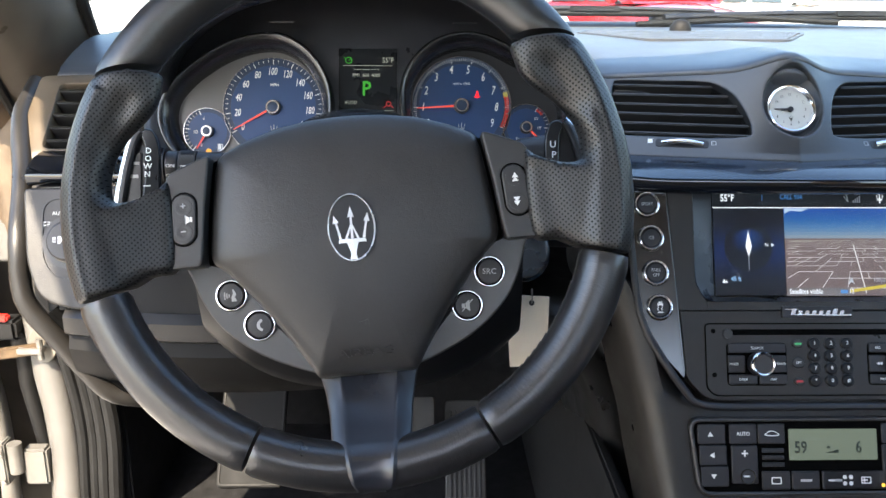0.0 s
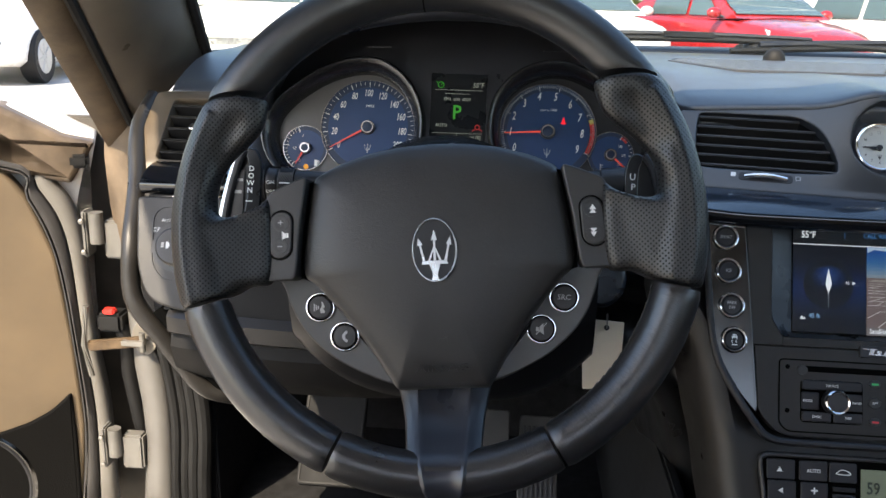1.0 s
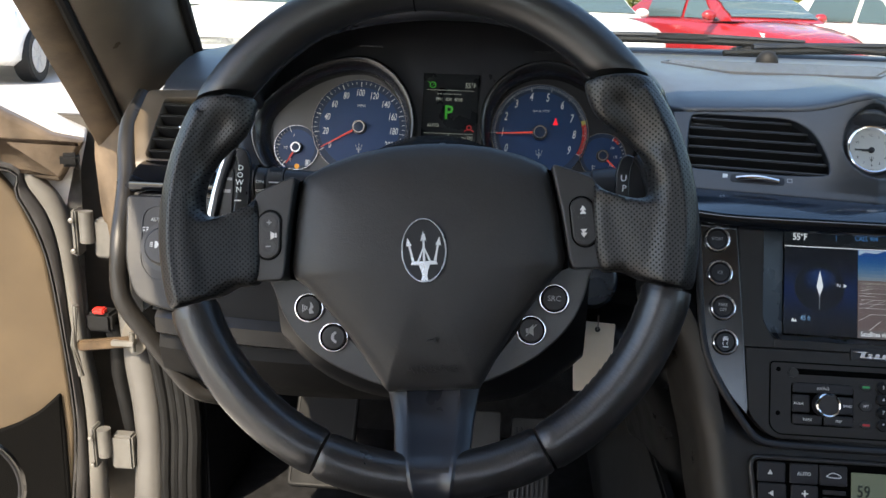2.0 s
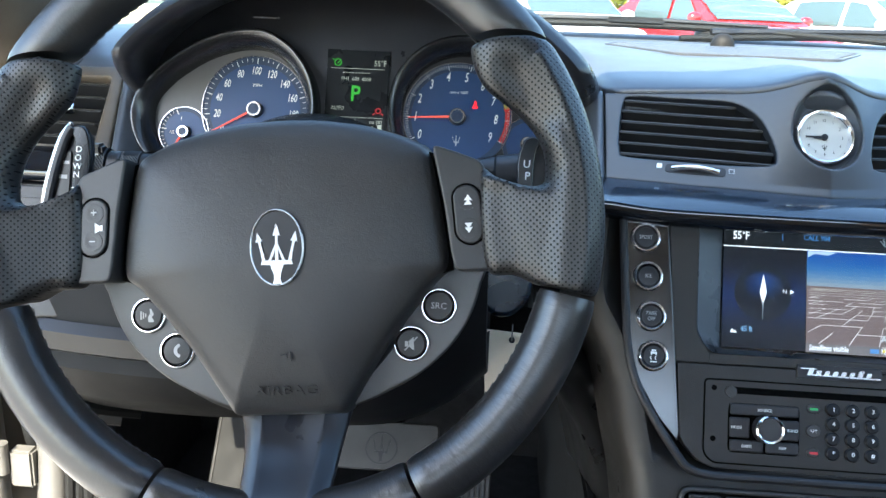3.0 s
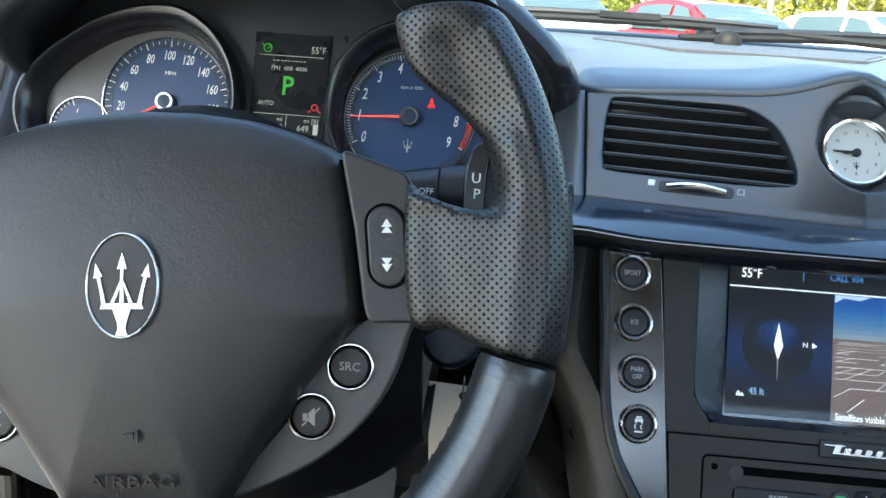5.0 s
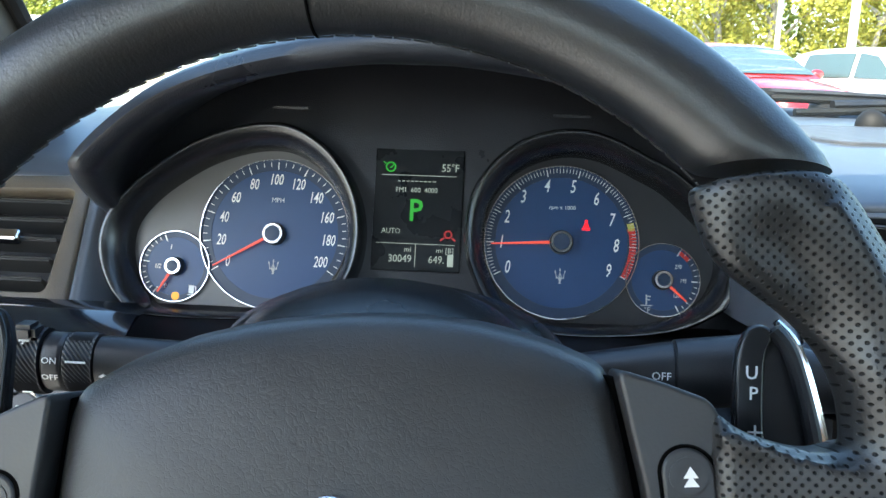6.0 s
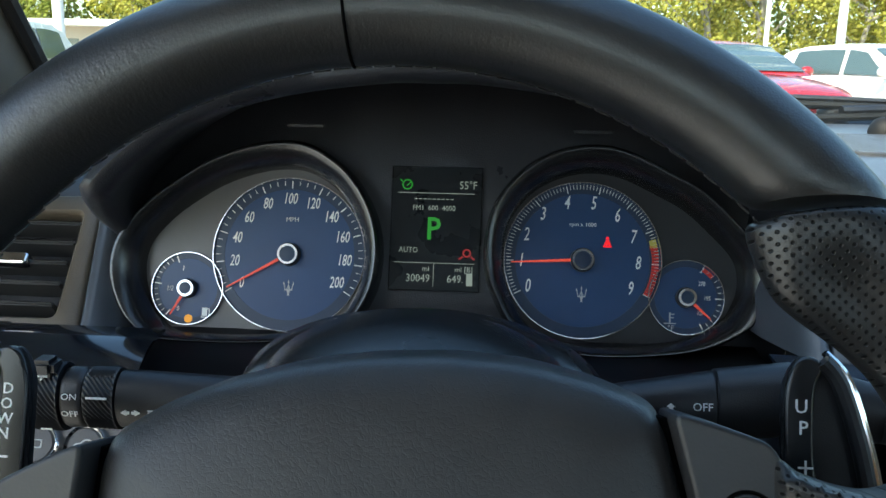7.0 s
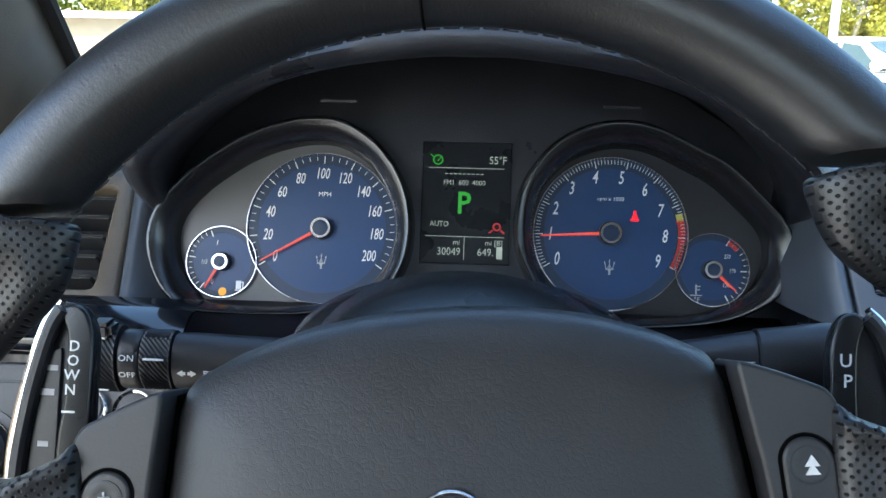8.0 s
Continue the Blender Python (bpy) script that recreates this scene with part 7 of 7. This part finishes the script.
vehicle("parked_car", "white saloon at the end of the row", WHITEPAINT, (8.4, 13.1), 205, 4.6, 1.8, 1.46)
vehicle("parked_car", "silver hatchback in the row", mat("silver paint", (0.45, 0.47, 0.48), 0.25, metal=0.5, coat=0.5), (-1.5, 14.2), 192, 4.2, 1.74, 1.48)


def own_body():
    """Bonnet and cowl in front of the windscreen, wipers, and the painted post beside the door."""
    rows = []
    for i in range(13):
        s = -1 + i / 6
        rows.append([(XC + s * 0.78, y, z - 0.05 * s * s) for y, z in ((0.84, 0.915), (0.95, 0.915), (1.2, 0.90), (1.6, 0.83), (1.95, 0.70))])
    solid("bonnet", sheet(rows, 0.01), WHITEPAINT, "white painted bonnet", "bonnet", "structure", smooth=60)
    rows = []
    for i in range(13):
        s = -1 + i / 6
        rows.append([(XC + s * 0.74, y - 0.1 * s * s, z - 0.02 * s * s) for y, z in ((0.70, 0.920), (0.72, 0.938), (0.76, 0.9415), (0.80, 0.938), (0.86, 0.92))])
    solid("scuttle", sheet(rows, 0.01), BLACK, "black plastic scuttle panel under the wipers", "panel", "structure", smooth=60)
    for x0, x1, dz in ((-0.05, 0.62, 0.0), (0.34, 0.98, -0.004)):
        w = thing("windscreen_wiper", ((x0 + x1) / 2, 0.72, 0.947), "black windscreen wiper resting on the glass", "wiper", "wipers")
        cx = (x0 + x1) / 2
        pts = [(x0 - cx + (x1 - x0) * t, -0.012 + 0.02 * (2 * t - 1) ** 2 * -1, -0.004 + dz + 0.010 * math.sin(math.pi * t)) for t in [k / 16 for k in range(17)]]
        part("blade", tube(pts, 0.0046, 8, flat=0.9), RUBBER, w, "black rubber blade")
        part("arm", tube([(x, y + 0.004, z + 0.0065) for x, y, z in pts[1:13]], lambda t: 0.0066 - 0.003 * t, 8, flat=0.8), BLACK, w, "black wiper arm")
        part("bridge", box((0.075, 0.012, 0.010), (pts[8][0], pts[8][1], pts[8][2] + 0.005), 0.003), BLACK, w, "hinged bridge")
        part("pivot", lathe([(16, -35), (16, 0), (10, 6), (0.1, 7)], pts[1][0] * 1000, pts[1][1] * 1000 + 25, 20), BLACK, w)
    # painted post and seals beside the door opening
    white = WHITEPAINT
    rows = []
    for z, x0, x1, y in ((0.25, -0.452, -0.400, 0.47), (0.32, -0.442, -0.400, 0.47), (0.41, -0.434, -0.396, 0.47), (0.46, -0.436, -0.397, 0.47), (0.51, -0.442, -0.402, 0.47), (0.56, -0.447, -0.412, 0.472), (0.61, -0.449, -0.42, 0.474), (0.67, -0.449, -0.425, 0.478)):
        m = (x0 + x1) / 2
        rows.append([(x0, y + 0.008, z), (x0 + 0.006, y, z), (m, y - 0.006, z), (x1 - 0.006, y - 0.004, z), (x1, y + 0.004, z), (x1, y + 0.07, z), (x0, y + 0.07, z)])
    # White paint darkened in its base colour to stand for shade on the post.
    solid("door_post", loft(rows), mat("shaded white body paint", (0.13, 0.124, 0.115), 0.45, vary=0.15, scale=12), "white painted door post", "pillar", "structure", smooth=50)
    bm = slab(circle(17, 0, 0, 28, 24), -4, 1.5, 1.2)
    bm.transform(frame_at((-0.420, 0.4655, 0.56), 0))
    solid("post_grommet", bm, mat("dirty grey rubber", (0.16, 0.145, 0.12), 0.7, vary=0.3), "dirty grey rubber grommet in the door post", "grommet")
    for k, (x, r) in enumerate(((-0.391, 0.008), (-0.378, 0.007), (-0.366, 0.009), (-0.352, 0.010))):
        pts = [(x - 0.004, 0.478, 0.25), (x - 0.004, 0.478, 0.34), (x + 0.002, 0.476, 0.43), (x - 0.002, 0.474, 0.50), (x - 0.012, 0.47, 0.57), (x - 0.02, 0.465, 0.64)]
        solid("door_seal", tube(spline(pts, 4, False), r, 10, up=(1, 0, 0)), RUBBER, "ribbed rubber door seal", "seal", "structure")
    solid("wing_inner", box((0.20, 0.02, 0.62), (-0.54, 0.60, 0.52), 0.003), mat("dirty inner wing", (0.07, 0.062, 0.05), 0.8, vary=0.3), "dirty inner wing behind the hinges", "panel", "structure")
    solid("sill", box((0.14, 1.6, 0.10), (-0.47, -0.33, 0.27), 0.02), white, "white painted door sill", "sill", "structure")


own_body()

DOOR_M = frame_at((-0.475, 0.49, 0.0), 0, 24.9)


def door():
    d = thing("car_door", DOOR_M, "open white car door with tan inner trim", "car door")
    part("shell", slab(rounded([(-1150, 250), (-22, 250), (-22, 600), (-30, 700), (-2, 812), (-105, 860), (-1150, 915)], [40, 10, 10, 10, 6, 20, 30], 5), -150, -22, 8), WHITEPAINT, d, "white painted door shell", smooth=40)
    front = [(-19, 250), (-18, 306), (-19, 448), (-29, 549), (-36, 705), (-64, 765), (-109, 816), (-400, 850), (-1140, 880)]
    inner = [(-59, 250), (-55, 313), (-44, 426), (-49, 551), (-60, 669), (-85, 744), (-113, 785), (-400, 815), (-1140, 840)]
    # Edge paint is lowered likewise, with the shade taken into the colour.
    FLANGE = mat("shaded door edge paint", (0.17, 0.16, 0.142), 0.4, vary=0.15, scale=12)
    outer, b = spline(front, 5, False), spline(inner, 5, False)
    a = [(u + (x - u) * 0.58, v + (y - v) * 0.58) for (x, y), (u, v) in zip(outer, b)]
    rows = [[(x * MM, y * MM, 0.0) for x, y in a], [((x * 0.7 + u * 0.3) * MM, (y * 0.7 + v * 0.3) * MM, 0.003) for (x, y), (u, v) in zip(outer, a)], [((x + 5) * MM, y * MM, -0.001) for x, y in outer], [((x + 8) * MM, y * MM, -0.012) for x, y in outer], [((x + 8) * MM, y * MM, -0.04) for x, y in outer]]
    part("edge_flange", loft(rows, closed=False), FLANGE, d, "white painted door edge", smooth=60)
    rows = [[(x * MM, y * MM, -0.03) for x, y in a], [(x * MM, y * MM, -0.006) for x, y in a], [((x * 0.8 + u * 0.2) * MM, (y * 0.8 + v * 0.2) * MM, 0.001) for (x, y), (u, v) in zip(a, b)], [((x * 0.3 + u * 0.7) * MM, (y * 0.3 + v * 0.7) * MM, 0.006) for (x, y), (u, v) in zip(a, b)], [(x * MM, y * MM, 0.004) for x, y in b], [(x * MM, y * MM, -0.02) for x, y in b]]
    part("edge_trim", loft(rows, closed=False), EDGEGREY, d, "grey curved edge trim", smooth=60)
    part("bead", tube([(x * MM, y * MM, 0.004) for x, y in b], 0.0025, 8), BRUSHED, d, "thin bright bead")
    pan = [(-1140, 250)] + [(x, y) for x, y in inner] 
    part("trim_panel", slab(rounded(pan, 8, 3), -22, 3, 6), DOORTRIM, d, "tan trim panel", smooth=40)
    top = [(-2, 812), (-40, 821), (-70, 839), (-105, 859), (-400, 890), (-1140, 918), (-1140, 882), (-400, 852), (-109, 818), (-64, 767), (-34, 760)]
    part("belt_cover", slab(rounded(top, 5, 3), -60, 4, 8), TANPLASTIC, d, "dusty belt line cover", smooth=40)
    part("belt_clip", box((0.022, 0.016, 0.03), (-0.022, 0.79, 0.004), 0.004), RUBBER, d, "torn rubber corner clip")
    # Dark slab cut to the outline of the shadow across the door.
    shade_outline = [(-1130, 255), (-60, 255), (-57, 350), (-56, 415), (-58, 478), (-68, 468), (-86, 453), (-113, 440), (-160, 428), (-300, 408), (-1130, 395)]
    part("lower_shade", slab(rounded(shade_outline, 8, 3), 0, 7.5, 3), DOORSHADE, d, "near-black slab standing for the lower door's shadow", smooth=40)
    sp = part("speaker", lathe([(92, 0), (92, 6), (86, 9), (80, 5), (10, 8), (0.1, 8)], -205, 350, 44), BLACK, d, "round speaker grille")
    part("speaker_ring", lathe([(95, 2), (95, 7), (91, 9.5), (88, 8)], -205, 350, 48, caps=False), BRUSHED, sp)
    # Hinge white is darkened too; its shade sits in the paint.
    HINGE = mat("shaded hinge paint", (0.13, 0.124, 0.112), 0.5, vary=0.2, scale=40)
    for z in (0.40, 0.70):
        h = thing("hinge", (-0.462, 0.468, z), "white painted steel door hinge with shade in its paint", "hinge", "door hinges")
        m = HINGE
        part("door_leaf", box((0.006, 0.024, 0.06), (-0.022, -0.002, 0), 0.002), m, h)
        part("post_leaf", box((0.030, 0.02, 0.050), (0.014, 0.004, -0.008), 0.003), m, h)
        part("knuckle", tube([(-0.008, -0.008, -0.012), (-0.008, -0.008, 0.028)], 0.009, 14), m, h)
        for q in (0.018, -0.022):
            bm = lathe([(3.6, -2), (3.6, 2), (2, 3), (0.1, 3.1)], n=6)
            bm.transform(Matrix.Translation((-0.022, -0.018, q)) @ Matrix.Rotation(radians(90), 4, "X"))
            part("bolt", bm, STEEL, h)
    c = thing("door_check_strap", (-0.455, 0.455, 0.552), "rusty steel door check strap", "check strap")
    part("bar", box((0.075, 0.008, 0.014), (0.0, 0, 0.002), 0.002, Matrix.Rotation(radians(-8), 4, "Y")), mat("rusty steel", (0.12, 0.08, 0.045), 0.6, metal=0.4, vary=0.4, scale=80), c)
    part("pin", tube([(0.037, -0.002, -0.006), (0.037, -0.002, 0.02)], 0.004, 10), STEEL, c)
    part("clevis", box((0.03, 0.014, 0.007), (0.026, -0.002, 0.006), 0.001), STEEL, c)
    part("plate", tube([(-0.036, 0, -0.045), (-0.040, -0.006, 0.0), (-0.036, 0, 0.052)], 0.004, 8), STEEL, c)
    g = thing("door_wiring", (-0.467, 0.478, 0.59), "black door wiring plug with red clip", "wiring")
    part("plug", box((0.034, 0.03, 0.026), (0, 0, -0.012), 0.004), RUBBER, g)
    part("clip", box((0.016, 0.012, 0.008), (0.001, -0.01, 0.004), 0.002), mat("red plastic", (0.6, 0.03, 0.02), 0.4), g, "red locking clip")
    part("gaiter", tube([(0.01, 0.0, -0.02), (0.018, 0.0, -0.05), (0.012, 0.01, -0.09), (0.02, 0.02, -0.2)], lambda t: 0.009 + 0.002 * math.sin(t * 60), 12, up=(1, 0, 0)), RUBBER, g, "ribbed rubber gaiter")


door()


# ---- far background ----
def leaf_tree(at, height, spread, seed, tint):
    rnd = random.Random(seed)
    t = thing("tree", (*at, 0), "broad sunlit yellow-green tree behind the lot", "tree", "trees behind the lot")
    trunk = [(0, 0, 0), (rnd.uniform(-.2, .2), 0, height * 0.25), (rnd.uniform(-.4, .4), rnd.uniform(-.2, .2), height * 0.6), (rnd.uniform(-.5, .5), 0, height * 0.9)]
    bm = tube(spline(trunk, 4, False), lambda k: 0.22 * (1 - 0.8 * k) * height / 9, 8)
    limbs = []
    for i in range(9):
        h = height * rnd.uniform(0.2, 0.75)
        a = rnd.uniform(0, 6.28)
        e = Vector((math.cos(a) * spread * rnd.uniform(0.5, 0.95), math.sin(a) * spread * rnd.uniform(0.5, 0.95), h + height * rnd.uniform(0.1, 0.25)))
        limbs.append(e)
        tube([(0, 0, h), tuple(e * 0.5 + Vector((0, 0, h * 0.55))), tuple(e)], lambda k: 0.09 * (1 - 0.8 * k), 6, bm=bm)
    part("trunk", bm, BARK, t, "pale trunk and limbs")
    verts, quads = [], []
    centres = limbs + [Vector((rnd.gauss(0, spread * 0.4), rnd.gauss(0, spread * 0.4), height * rnd.uniform(0.15, 1.0))) for _ in range(26)]
    for c in centres:
        r = spread * rnd.uniform(0.22, 0.42)
        for _ in range(330):
            d = Vector((rnd.gauss(0, 1), rnd.gauss(0, 1), rnd.gauss(0, 0.8))).normalized() * r * rnd.uniform(0.55, 1.05)
            p = c + d
            if p.z < 0.1:
                continue
            s = rnd.uniform(0.05, 0.125)
            u = Vector((rnd.gauss(0, 1), rnd.gauss(0, 1), rnd.gauss(0, 1))).normalized()
            v = u.orthogonal().normalized()
            w = u.cross(v)
            quads.append(tuple(range(len(verts), len(verts) + 4)))
            verts += [p + v * s, p + w * s * 0.7 + u * s * 0.2, p - v * s, p - w * s * 0.7 + u * s * 0.2]
    me = bpy.data.meshes.new("crown")
    me.from_pydata(verts, [], quads)
    me.materials.append(tint)
    crown = new("crown", me)
    crown.parent = t
    crown["label"] = "crown of loose leaf clumps"


def foliage(name, c1, c2):
    m = bpy.data.materials.new(name)
    m.use_nodes = True
    nt = m.node_tree
    bs = nt.nodes["Principled BSDF"]
    g, r = nt.nodes.new("ShaderNodeNewGeometry"), nt.nodes.new("ShaderNodeValToRGB")
    r.color_ramp.elements[0].color, r.color_ramp.elements[1].color = (*c1, 1), (*c2, 1)
    nt.links.new(g.outputs["Random Per Island"], r.inputs[0])
    nt.links.new(r.outputs[0], bs.inputs["Base Color"])
    bs.inputs["Roughness"].default_value = 0.6
    tr, mx = nt.nodes.new("ShaderNodeBsdfTranslucent"), nt.nodes.new("ShaderNodeMixShader")
    nt.links.new(r.outputs[0], tr.inputs["Color"])
    mx.inputs[0].default_value = 0.35
    nt.links.new(bs.outputs[0], mx.inputs[1])
    nt.links.new(tr.outputs[0], mx.inputs[2])
    nt.links.new(mx.outputs[0], nt.nodes["Material Output"].inputs["Surface"])
    return m


BARK = mat("pale bark", (0.3, 0.27, 0.22), 0.9, vary=0.3, scale=4)
LEAF_A = foliage("yellow green leaves", (0.26, 0.27, 0.03), (0.48, 0.43, 0.07))
LEAF_B = foliage("green leaves", (0.15, 0.20, 0.025), (0.33, 0.34, 0.055))
rnd = random.Random(11)
for i in range(20):
    x = -30 + 3.6 * i + rnd.uniform(-1, 1)
    leaf_tree((x, 44 + rnd.uniform(-3, 5) - 0.1 * abs(x)), rnd.uniform(7, 11), rnd.uniform(2.6, 3.8), 100 + i, LEAF_A if rnd.random() < 0.5 else LEAF_B)


def hedge():
    r = random.Random(5)
    verts, quads = [], []
    for _ in range(70000):
        p = Vector((r.uniform(-45, 60), 48 + r.gauss(0, 1.2), abs(r.gauss(0, 4.6))))
        s = r.uniform(0.08, 0.19)
        u = Vector((r.gauss(0, 1), r.gauss(0, 1), r.gauss(0, 1))).normalized()
        v = u.orthogonal().normalized()
        w = u.cross(v)
        quads.append(tuple(range(len(verts), len(verts) + 4)))
        verts += [p + v * s, p + w * s, p - v * s, p - w * s]
    me = bpy.data.meshes.new("undergrowth")
    me.from_pydata(verts, [], quads)
    me.materials.append(LEAF_B)
    tagged(new("undergrowth", me), "dense green undergrowth along the lot edge", "bushes", kind="stuff")


hedge()


def lamp_post(at, h, r):
    p = thing("lamp_post", (*at, 0), "pale painted steel lamp post", "lamp post", "lamp posts")
    part("pole", tube([(0, 0, 0), (0, 0, h * 0.5), (0, 0, h)], lambda t: r * (1 - 0.25 * t), 14), mat("pale grey paint", (0.6, 0.6, 0.58), 0.5, vary=0.06, scale=4), p)
    part("base", lathe([(r * 1800, 0), (r * 1800, 500), (r * 1500, 560), (10, 570)], n=20), mat("cast concrete", (0.4, 0.39, 0.37), 0.9, scale=8), p, "concrete base")
    part("head", box((0.3, 0.7, 0.12), (0, -0.45, h), 0.03), BRUSHED, p, "lamp head")


lamp_post((8.6, 28.7), 9, 0.085)
lamp_post((6.3, 16.4), 9, 0.085)
lamp_post((-7.6, 14.6), 9, 0.10)


def long_building():
    b = thing("low_building", (-24, 36, 0), "low beige building with flat overhanging roof", "building")
    beige = mat("beige render", (0.42, 0.35, 0.26), 0.85, vary=0.1, scale=2, grain=0.3, grain_scale=40)
    part("wall", box((24, 8, 2.4), (0, 4, 1.2)), beige, b, "beige rendered wall")
    part("roof", box((25, 9.2, 0.28), (0, 3.9, 2.54), 0.03), mat("pale fascia", (0.6, 0.56, 0.48), 0.7, scale=2), b, "flat roof with pale fascia")
    for i in range(6):
        w = part("window", box((1.6, 0.08, 1.1), (-9 + 3.6 * i, 0.0, 1.35), 0.01), CARGLASS, b, "dark window")
        part("frame", box((1.75, 0.05, 0.09), (-9 + 3.6 * i, -0.01, 0.76), 0.01), mat("white frame", (0.7, 0.7, 0.68), 0.5) if i == 0 else INK, w)


long_building()
